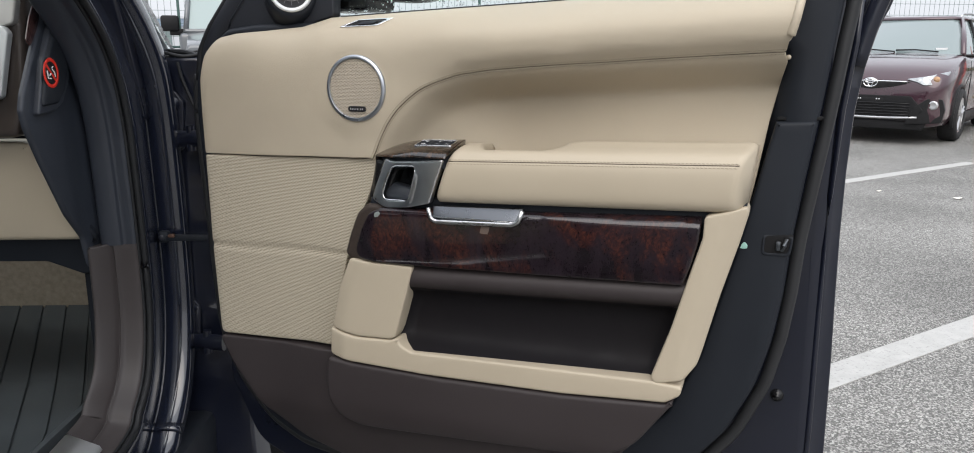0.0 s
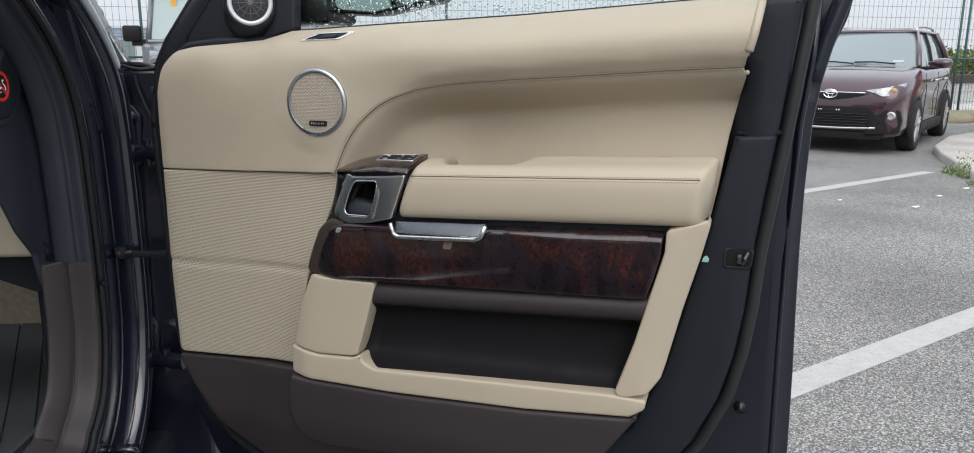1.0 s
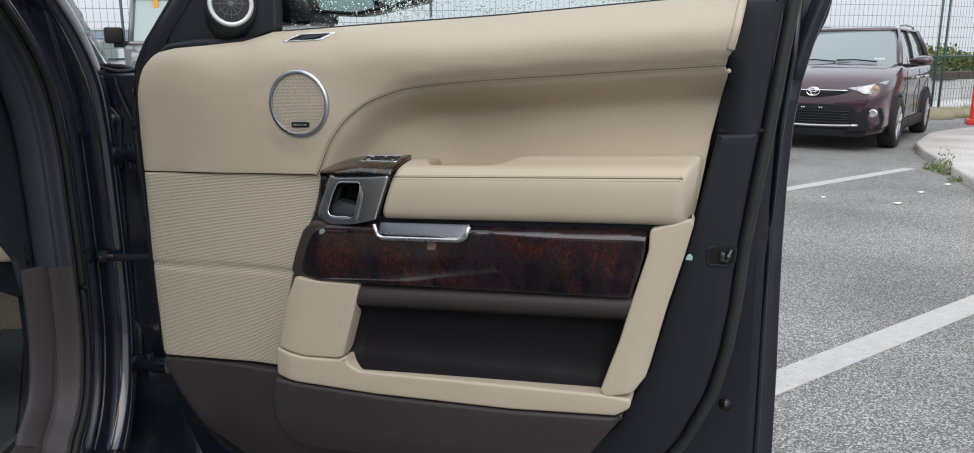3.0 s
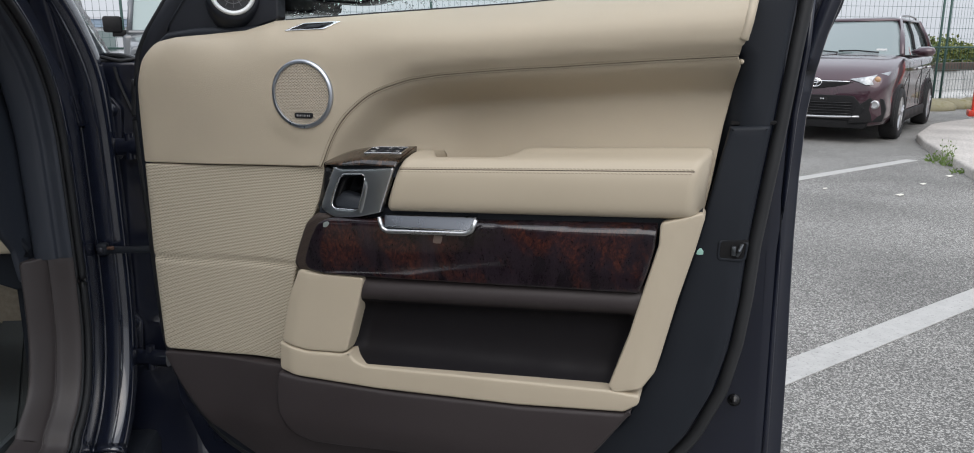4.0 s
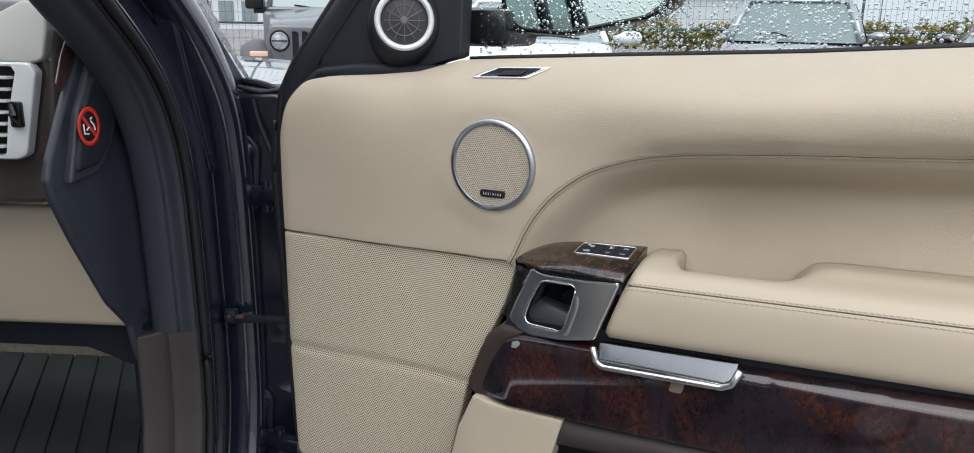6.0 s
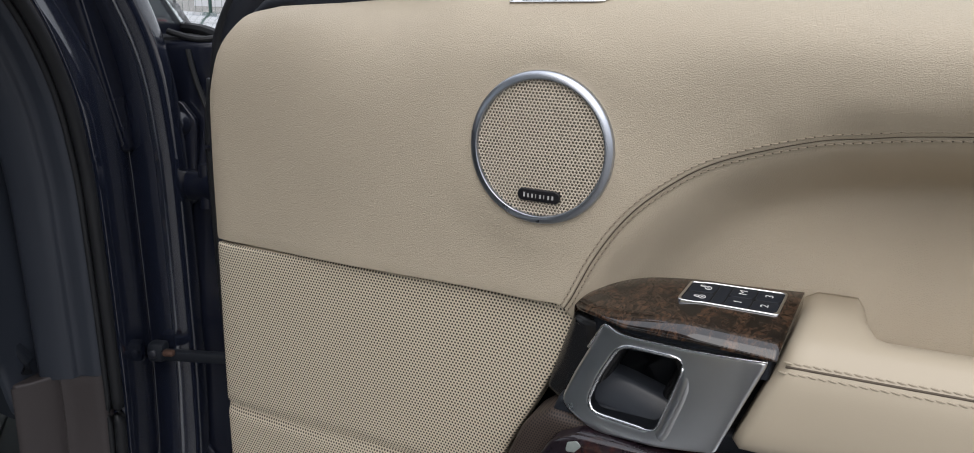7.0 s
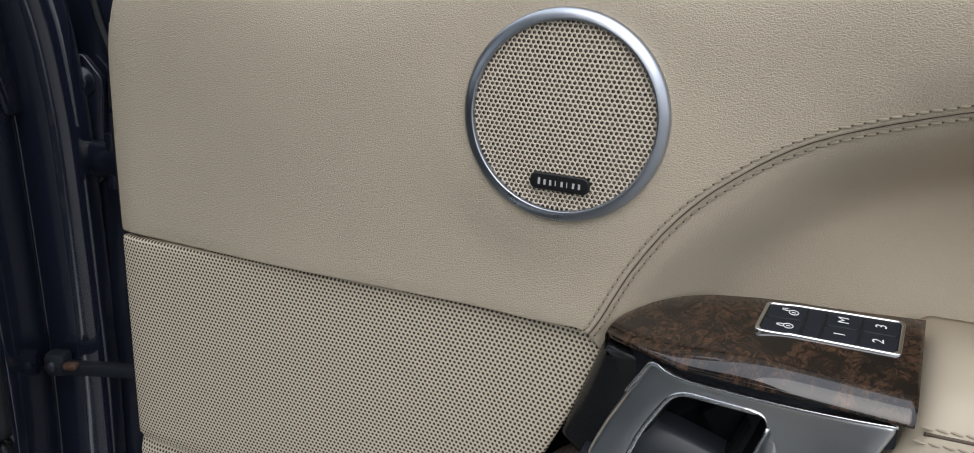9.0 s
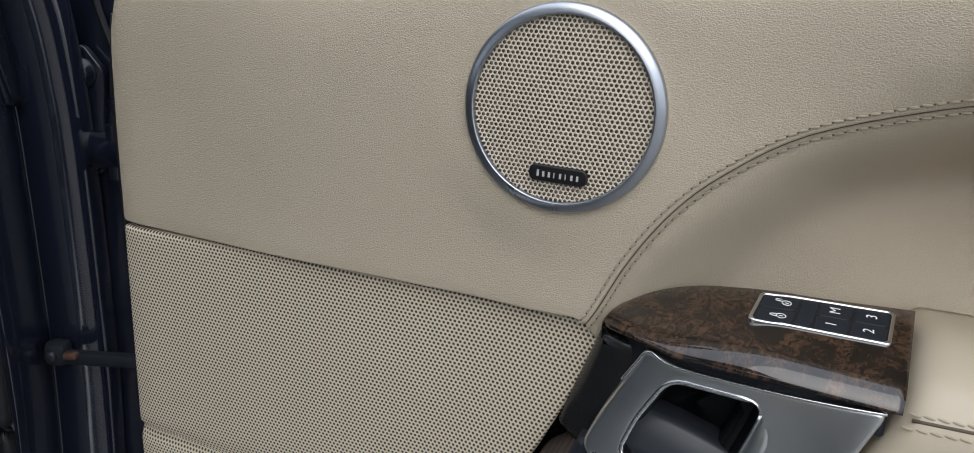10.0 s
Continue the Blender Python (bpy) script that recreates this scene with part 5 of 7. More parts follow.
# hinges and check strap
HP = to_dash(1.556)
for z in (1.070, 0.655):
    hinge = part("door_hinge", merge([plate([(-0.606, z - 0.055, 0.008), (-0.575, z - 0.055, 0.008), (-0.568, z + 0.040, 0.012), (-0.585, z + 0.062, 0.01), (-0.606, z + 0.055, 0.012)], 0.006, r=0.002, thick=0.004, step=0.02, to=HP),
                                      tube(spline([Vector((-0.590, 1.548, z - 0.030)), Vector((-0.570, 1.540, z - 0.030)), Vector((-0.545, 1.528, z - 0.028)), Vector((-0.515, 1.520, z - 0.028))], 4), 0.011, 10, 1.5), tube([Vector((-0.552, 1.531, z - 0.052)), Vector((-0.552, 1.531, z - 0.004))], 0.0085, 12)]), PAINT, car, "painted door hinge")
    part("hinge_bolt", lathe([(0.0, 0.019), (0.007, 0.019), (0.008, 0.017), (0.0085, 0.010), (0.0135, 0.009), (0.014, 0.006)], 14, (-0.588, z + 0.036), HP), PAINT, hinge)
    part("hinge_bolt", lathe([(0.0, 0.014), (0.006, 0.014), (0.007, 0.012), (0.0075, 0.006)], 14, (-0.592, z - 0.030), HP), PAINT, hinge)
strap = part("check_strap", merge([box(-0.606, -0.470, 1.500, 1.512, 0.845, 0.857, 0.003), box(-0.622, -0.602, 1.502, 1.520, 0.841, 0.864, 0.005)]), BLACK, car, "door check strap with a worn steel end")
part("strap_bolt", lathe([(0.0, 0.016), (0.0042, 0.016), (0.0052, 0.015), (0.0056, 0.010), (0.0088, 0.009), (0.0092, 0.004)], 12, (-0.614, 0.852), to_dash(1.515)), surf("painted_bolt", (0.02, 0.022, 0.03), 0.35), strap, "painted bolt")
part("strap_clip", box(-0.600, -0.587, 1.494, 1.503, 0.853, 0.860, 0.003), surf("rusty_clip", (0.11, 0.060, 0.042), 0.6, 0.3, vary=(120, 0.5), spots=(400, 0.55, (0.05, 0.03, 0.025))), strap, "rusty strap end")

# wing, bonnet, windscreen edge and the closed body behind
rings = []
for y, s in ((1.665, 0.0), (1.75, 0.0), (2.1, 0.004), (2.5, 0.0), (2.85, -0.03), (3.1, -0.10), (3.22, -0.22), (3.26, -0.40)):
    f = max(0.0, (y - 2.7) / 0.56)
    rings.append([Vector((px + (-1.45 - px) * 0.10 * f * f, y, z + s * (1 if z > 0.9 else 0.3))) for px, z in spline([(-0.53, 0.42), (-0.495, 0.60), (-0.485, 0.85), (-0.50, 1.00), (-0.535, 1.085), (-0.58, 1.140), (-0.62, 1.176), (-0.68, 1.190), (-0.95, 1.212), (-1.45, 1.222), (-1.95, 1.205), (-2.25, 1.14), (-2.38, 0.9)], 3)])
part("bonnet_and_wing", loft(rings, False, False), surf("wet_dark_blue_paint", (0.03, 0.032, 0.05), 0.12, 0.5, coat=1.0, vary=(4, 0.2), spots=(60, 0.60, (0.05, 0.05, 0.06))), car, "wet dark blue bonnet and wing", sharp=60)
part("hinge_pillar", merge([plate([(-0.640, 0.24, 0.02), (-0.470, 0.24, 0.02), (-0.480, 0.42, 0.1), (-0.500, 1.06, 0.02), (-0.528, 1.195, 0.02), (-0.640, 1.195, 0.01)], lambda a, b: 0.004 * math.sin(b * 38) * ease((a + 0.60) / 0.03), r=0.008, thick=0.09, step=0.03, to=to_dash(1.560)),
                            plate([(1.375, 1.398, 0.01), (1.46, 1.344, 0), (1.56, 1.276, 0), (1.655, 1.206, 0.01), (1.64, 1.08, 0.01), (1.50, 1.08, 0.01), (1.42, 1.28, 0.03)], lambda a, b: 0.002, r=0.006, thick=0.02, step=0.03, to=lambda a, b, h: Vector((-0.6225 + h, a, b)))]), PAINT, car, "dark blue hinge pillar")
part("cowl_trim", merge([box(-0.640, -0.530, 1.563, 1.70, 1.170, 1.1985, 0.006)] + [tube(spline([Vector(p) for p in q], 4), r, 8) for q, r in (
    (((-0.53, 1.575, 1.192), (-0.57, 1.60, 1.203), (-0.62, 1.645, 1.205), (-0.75, 1.72, 1.205)), 0.006), (((-0.612, 1.552, 1.18), (-0.600, 1.550, 1.15), (-0.592, 1.551, 1.11)), 0.006), (((-0.575, 1.556, 1.185), (-0.566, 1.553, 1.15), (-0.548, 1.552, 1.10)), 0.003), (((-0.60, 1.565, 1.203), (-0.565, 1.56, 1.196), (-0.535, 1.565, 1.20)), 0.0035))]), RUBBER, car, "black seals and cowl behind the bonnet")
edge = [Vector((-0.613, 1.655, 1.199)), Vector((-0.614, 1.600, 1.240)), Vector((-0.616, 1.510, 1.302)), Vector((-0.622, 1.44, 1.350)), Vector((-0.660, 1.24, 1.50)), Vector((-0.72, 0.95, 1.64)), Vector((-0.78, 0.7, 1.70))]
# near-white spots put the sparkle of the wet beads into the colour
WETTRIM = surf("wet_grey_glint_trim", (0.42, 0.425, 0.43), 0.2, grain=(160, 1.0), vary=(150, 0.9), spots=(260, 0.55, (0.75, 0.76, 0.78)))
rng = random.Random(11)
rib = []
for i, p in enumerate(resample(spline(edge, 6), 0.006, False)):
    grow = 0.35 + 0.65 * ease((p.z - 1.22) / 0.15)
    rib.append([p + Vector((0.002 * rng.random() - 0.004, 0.57 * o * grow, 0.82 * o * grow)) + Vector((0.0022 * rng.random(), 0, 0)) for o in np.linspace(-0.004, 0.026, 9)])
part("windscreen_trim", loft(rib, False, False), WETTRIM, car, "rain-beaded grey windscreen edge with painted sparkle")
screen = part("windscreen", loft([[e_, Vector((-2.30 - e_.x * 0.3, e_.y + 0.02, e_.z))] for e_ in spline(edge, 4)], False, False), glass("windscreen_glass", (0.75, 0.82, 0.80)), car, "wet windscreen")
screen.visible_shadow = False
roof_rings = []
for y, half, z in ((0.80, 0.60, 1.700), (0.60, 0.63, 1.735), (0.0, 0.66, 1.765), (-0.8, 0.66, 1.770), (-1.5, 0.64, 1.745), (-1.80, 0.61, 1.705)):
    roof_rings.append([Vector((-1.43 + half * s, y, z - 0.05 * s ** 4 - dz)) for s, dz in ((-1, 0.05), (-1, 0), (-0.8, 0), (-0.4, 0), (0, 0), (0.4, 0), (0.8, 0), (1, 0), (1, 0.05))])
part("roof", loft(roof_rings + [[p - Vector((0, 0, 0.045)) for p in r] for r in roof_rings[::-1]] + roof_rings[:1], False, False), PAINT, car, "dark blue roof")
CABIN = glass("cabin_glass", (0.35, 0.42, 0.42))
for sx, nm in ((1, "near"), (-1, "far")):
    X = lambda d: -1.43 + sx * d
    part("body_side", loft([[Vector((X(d - 0.04 * ease((-1.2 - y) / 0.7)), y, z)) for d, z in ((0.86, 0.36), (0.92, 0.42), (0.935, 0.62), (0.925, 0.90), (0.90, 1.08), (0.83, 1.19), (0.80, 1.20))] for y in ((0.09, -0.5, -1.2, -1.6, -1.9) if sx > 0 else (1.70, 0.9, 0.09, -0.5, -1.2, -1.6, -1.9))], False, False), PAINT, car, "dark blue body side")
    for y0, y1, wd in ((0.03, 0.06, 0.045), (-0.95, -0.98, 0.035), (-1.78, -1.70, 0.055)):
        part("window_pillar", tube([Vector((X(0.80), y0, 1.19)), Vector((X(0.64), y1, 1.71))], wd, 8), PAINT, car)
    if sx < 0:
        part("window_pillar", tube([Vector((X(0.80), 1.58, 1.20)), Vector((X(0.75), 1.30, 1.46)), Vector((X(0.61), 0.78, 1.69))], 0.035, 8), PAINT, car)
    pane_ = loft([[Vector((X(0.80), y, 1.20)), Vector((X(0.645), y, 1.70))] for y in ((0.0, -0.9, -1.72) if sx > 0 else (1.2, 0.0, -0.9, -1.72))], False, False)
    if sx < 0:
        for v in pane_.verts:
            if v.co.y > 1 and v.co.z > 1.5:
                v.co = Vector((X(0.62), 0.80, 1.68))
    side_glass = part("side_window", pane_, CABIN, car, "tinted side window", smooth=False)
    side_glass.visible_shadow = False
part("tailgate", loft([[Vector((x, y, z)) for x in (-2.30, -2.22, -0.64, -0.56)] for y, z in ((-1.88, 0.40), (-1.96, 0.55), (-1.95, 0.95), (-1.90, 1.19), (-1.87, 1.22))], False, False), PAINT, car, "dark blue tailgate")
rear_glass = part("rear_window", loft([[Vector((-2.22, -1.88, 1.21)), Vector((-0.64, -1.88, 1.21))], [Vector((-2.05, -1.80, 1.70)), Vector((-0.81, -1.80, 1.70))]], False, False), CABIN, car, "tinted rear window", smooth=False)
rear_glass.visible_shadow = False
part("front_bumper", loft([[Vector((-1.43 + s * h, y - 0.10 * s ** 4, z)) for s in (-1, -0.85, -0.5, 0, 0.5, 0.85, 1)] for h, y, z in ((0.88, 3.20, 0.30), (0.92, 3.30, 0.42), (0.92, 3.32, 0.60), (0.90, 3.28, 0.80), (0.86, 3.25, 0.92))], False, False), PAINT, car, "dark blue front bumper")
part("floor_pan", box(-2.3, -0.56, -1.9, 2.0, 0.33, 0.46, 0.02), BLACK, car)
part("seat", merge([box(-1.30, -0.80, -0.10, 0.42, 0.62, 0.84, 0.06, 4), box(-1.30, -0.80, -0.28, -0.08, 0.75, 1.48, 0.07, 4)]), LEATHER_SOFT, car, "beige leather front seat")
for wy in (2.35, -1.0):
    tyre = part("tyre", lathe([(0.25, 0.0), (0.36, 0.0), (0.385, -0.03), (0.385, -0.22), (0.36, -0.25)], 40, (wy, 0.30), lambda a, b, h: Vector((-0.50 + h, a, b))), RUBBER, car)
    part("rim", lathe([(0.0, -0.04), (0.20, -0.03), (0.25, 0.0), (0.262, -0.01)], 32, (wy, 0.30), lambda a, b, h: Vector((-0.50 + h, a, b))), ALU, tyre)
# ---- car park, other cars and the distance ----
def speckled(name, a, b, scale, rough, bump, patch):
    """Ground of mixed grains with larger stains."""
    m = surf(name, a, rough)
    n, l = m.node_tree.nodes, m.node_tree.links
    p = n["Principled BSDF"]
    tc = n.new("ShaderNodeTexCoord")
    v = n.new("ShaderNodeTexVoronoi")
    v.inputs["Scale"].default_value = scale
    s = n.new("ShaderNodeTexNoise")
    s.inputs["Scale"].default_value, s.inputs["Detail"].default_value = patch, 8
    g = n.new("ShaderNodeTexNoise")
    g.inputs["Scale"].default_value, g.inputs["Detail"].default_value = scale * 0.35, 6
    for q in (v, s, g):
        l.new(tc.outputs["Object"], q.inputs["Vector"])
    sep = n.new("ShaderNodeSeparateXYZ")
    l.new(v.outputs["Color"], sep.inputs[0])
    m1, m2, m3 = (n.new("ShaderNodeMixRGB") for _ in range(3))
    m1.inputs[1].default_value, m1.inputs[2].default_value = (*a, 1), (*b, 1)
    stone = n.new("ShaderNodeMapRange")
    stone.inputs["From Min"].default_value, stone.inputs["From Max"].default_value = 0.42, 1.0
    l.new(sep.outputs[0], stone.inputs["Value"])
    l.new(stone.outputs[0], m1.inputs[0])
    m2.blend_type, m3.blend_type = "OVERLAY", "OVERLAY"
    m2.inputs[0].default_value, m3.inputs[0].default_value = 0.55, 0.5
    l.new(m1.outputs[0], m2.inputs[1])
    l.new(s.outputs["Fac"], m2.inputs[2])
    l.new(m2.outputs[0], m3.inputs[1])
    l.new(g.outputs["Fac"], m3.inputs[2])
    l.new(m3.outputs[0], p.inputs["Base Color"])
    k = n.new("ShaderNodeBump")
    k.inputs["Strength"].default_value, k.inputs["Distance"].default_value = bump, 0.004
    l.new(v.outputs["Distance"], k.inputs["Height"])
    l.new(k.outputs[0], p.inputs["Normal"])
    return m


ASPHALT = speckled("worn_asphalt", (0.108, 0.106, 0.100), (0.44, 0.43, 0.405), 180, 0.8, 0.6, 0.9)
CONCRETE = speckled("pale_concrete", (0.40, 0.375, 0.345), (0.50, 0.47, 0.44), 90, 0.8, 0.3, 1.2)
LINE = surf("worn_line_paint", (0.42, 0.415, 0.40), 0.7, grain=(90, 0.8), vary=(14, 0.22), spots=(70, 0.565, (0.20, 0.198, 0.19)))


def flat(poly, z, name, material, label, kind="structure", category=""):
    bm = bmesh.new()
    top = [bm.verts.new((x, y, z)) for x, y in poly]
    f = bm.faces.new(top)
    r = bmesh.ops.extrude_face_region(bm, geom=[f])
    for v in r["geom"]:
        if isinstance(v, bmesh.types.BMVert):
            v.co.z -= 0.004
    return tagged(part(name, bm, material, None, label, smooth=False), kind=kind, category=category)


g = bmesh.new()
bmesh.ops.create_grid(g, x_segments=60, y_segments=60, size=1)
for v in g.verts:
    v.co.x, v.co.y = math.copysign(abs(v.co.x) ** 4 * 900 + abs(v.co.x) * 8, v.co.x), math.copysign(abs(v.co.y) ** 4 * 900 + abs(v.co.y) * 8, v.co.y)
tagged(part("ground", g, ASPHALT, None, "worn grey asphalt of a car park", smooth=False), kind="structure", category="ground")
LD = Vector((0.865, 0.502))
LN = Vector((-0.502, 0.865))


def stripe(p, a, b, wide):
    p = Vector(p)
    q = [p + LD * a - LN * wide / 2, p + LD * b - LN * wide / 2, p + LD * b + LN * wide / 2, p + LD * a + LN * wide / 2]
    flat([(v.x, v.y) for v in q], 0.004, "parking_line", LINE, "worn white parking line on the asphalt")


stripe((1.414, 2.835), -2.6, 5.0, 0.150)
stripe((3.63, 7.28), -5.0, 2.35, 0.130)

# kerbed concrete island with weeds
island_pts = rounded([(4.55, 5.3, 0.5), (5.40, 7.075, 0.6), (5.94, 8.285, 0.6), (6.46, 9.45, 0.5), (6.85, 10.2, 0.6), (7.95, 11.50, 0.6), (8.6, 11.95, 0.6), (9.4, 12.4, 0.5), (13.5, 12.6, 0.4), (14.5, 7.0, 0.4), (9.0, 4.6, 1.5)], 0.5, 6)
island = part("kerb_island", plate([(p.x, p.y, 0) for p in island_pts], 0.10, r=0.03, thick=0.09, step=0.8, to=lambda a, b, h: Vector((a, b, h)), edge=0.2), CONCRETE, None, "pale concrete kerbed island")
tagged(island, category="pavement", kind="structure")
rng = random.Random(8)


def weed(at, n, tall):
    bm = bmesh.new()
    for _ in range(n):
        a, l = rng.uniform(0, 6.28), tall * rng.uniform(0.5, 1.1)
        o = Vector((rng.gauss(0, 0.05), rng.gauss(0, 0.05), 0))
        tilt = Vector((math.cos(a), math.sin(a), 0)) * l * rng.uniform(0.1, 0.45)
        s = Vector((-math.sin(a), math.cos(a), 0)) * 0.008
        for k in range(5):
            base = o + tilt * (k / 5) + Vector((0, 0, l * k / 5))
            side = Vector((math.cos(a + k * 2.3), math.sin(a + k * 2.3), 0.5)) * 0.045 * (1.2 - k / 6)
            bm.faces.new([bm.verts.new(base), bm.verts.new(base + side * 0.5 + Vector((0, 0, 0.012))), bm.verts.new(base + side), bm.verts.new(base + side * 0.5 - Vector((0, 0, 0.012)))])
        bm.faces.new([bm.verts.new(o - s * 0.5), bm.verts.new(o + s * 0.5), bm.verts.new(o + tilt + Vector((0, 0, l)))])
    ob = part("weed", bm, WEED, None, "green weeds growing at the kerb", smooth=False)
    ob.location = at
    return tagged(ob, category="weed", kind="stuff")


WEED = surf("weed_leaf", (0.13, 0.20, 0.05), 0.6, vary=(40, 0.4))
weed((5.76, 8.02, 0), 12, 0.30)
weed((5.83, 8.30, 0), 9, 0.12)
weed((5.50, 7.50, 0), 5, 0.06)
LITTER = surf("litter", (0.7, 0.68, 0.62), 0.7)
for x_, y_, s_ in ((4.2, 6.4, 0.05), (4.75, 6.9, 0.04), (3.7, 6.75, 0.03), (5.3, 7.3, 0.05), (5.35, 6.9, 0.04)):
    bm = bmesh.new()
    bm.faces.new([bm.verts.new((x_ + s_ * math.cos(a) * (1 if i % 2 else 0.6), y_ + s_ * 0.5 * math.sin(a), 0.006 + 0.012 * (i % 2))) for i, a in enumerate(np.linspace(0, 5.2, 6))])
    tagged(part("litter", bm, LITTER, None, "small scrap of pale litter on the asphalt", smooth=False), category="litter", group="litter")

# ---- parked cars ----
TYRE = surf("tyre_rubber", (0.013, 0.013, 0.014), 0.75, grain=(120, 0.3), vary=(20, 0.2))
RIM = surf("alloy_rim", (0.55, 0.55, 0.56), 0.3, 0.9)
CARGLASS = surf("car_glass", (0.17, 0.215, 0.215), 0.06, coat=0.6)
LAMP = surf("lamp_lens", (0.34, 0.36, 0.38), 0.08, 0.4, grain=(60, 0.3), vary=(22, 0.75))
TAIL = surf("tail_lens", (0.50, 0.03, 0.035), 0.15, coat=0.5)
TRIM = surf("car_black_trim", (0.011, 0.011, 0.012), 0.5, vary=(10, 0.2), spec=0.25)


def wheel(x, side, half, r, parent):
    """One road wheel with tyre, rim and spokes."""
    def to(a, b, h):
        return Vector((x + a, side * (half + h), r + b))
    w = thing_part("wheel", parent)
    part("tyre", lathe([(r * 0.66, 0.0), (r * 0.70, 0.012), (r * 0.93, 0.012), (r * 0.99, -0.02), (r, -0.06), (r, -0.17), (r * 0.95, -0.21)], 36, (0, 0), to), TYRE, w)
    sp = [lathe([(0.0, -0.005), (r * 0.14, -0.005), (r * 0.16, -0.03)], 16, (0, 0), to), lathe([(r * 0.60, -0.06), (r * 0.62, -0.004), (r * 0.67, 0.0), (r * 0.68, -0.02)], 36, (0, 0), to)]
    for k in range(5):
        for off in (-0.16, 0.16):
            a = k * 2 * math.pi / 5 + off + 0.3
            sp.append(tube([to(r * 0.12 * math.cos(a), r * 0.12 * math.sin(a), -0.012), to(r * 0.40 * math.cos(a), r * 0.40 * math.sin(a), -0.012), to(r * 0.63 * math.cos(a - off * 0.3), r * 0.63 * math.sin(a - off * 0.3), -0.008)], 0.022, 6))
    part("rim", merge(sp), RIM, w)
    part("brake_disc", lathe([(0.0, -0.07), (r * 0.62, -0.07)], 24, (0, 0), to), TRIM, w)


def thing_part(name, parent):
    ob = new(name)
    ob.empty_display_size = 0.05
    ob.parent = parent
    return ob


def body_shell(stations, crown=0.03):
    """Car body: stations of (x, half width, bottom, shoulder height, tuck)."""
    rings = []
    for x, hw, zb, zt, tk in stations:
        half = [(hw * 0.80, zb), (hw * 0.95, zb + 0.04), (hw * 0.985, zb + 0.16), (hw * 0.975, zb + 0.55 * (zt - zb)), (hw, zb + 0.74 * (zt - zb)), (hw * 0.985, zt - 0.07), (hw * (0.93 - tk), zt - 0.015), (hw * (0.80 - tk), zt + crown * 0.4), (hw * 0.4, zt + crown), (0.0, zt + crown * 1.1)]
        ring = [Vector((x, y, z)) for y, z in half] + [Vector((x, -y, z)) for y, z in half[::-1][1:]]
        rings.append(ring)
    bm = loft(rings, True, True)
    return bm


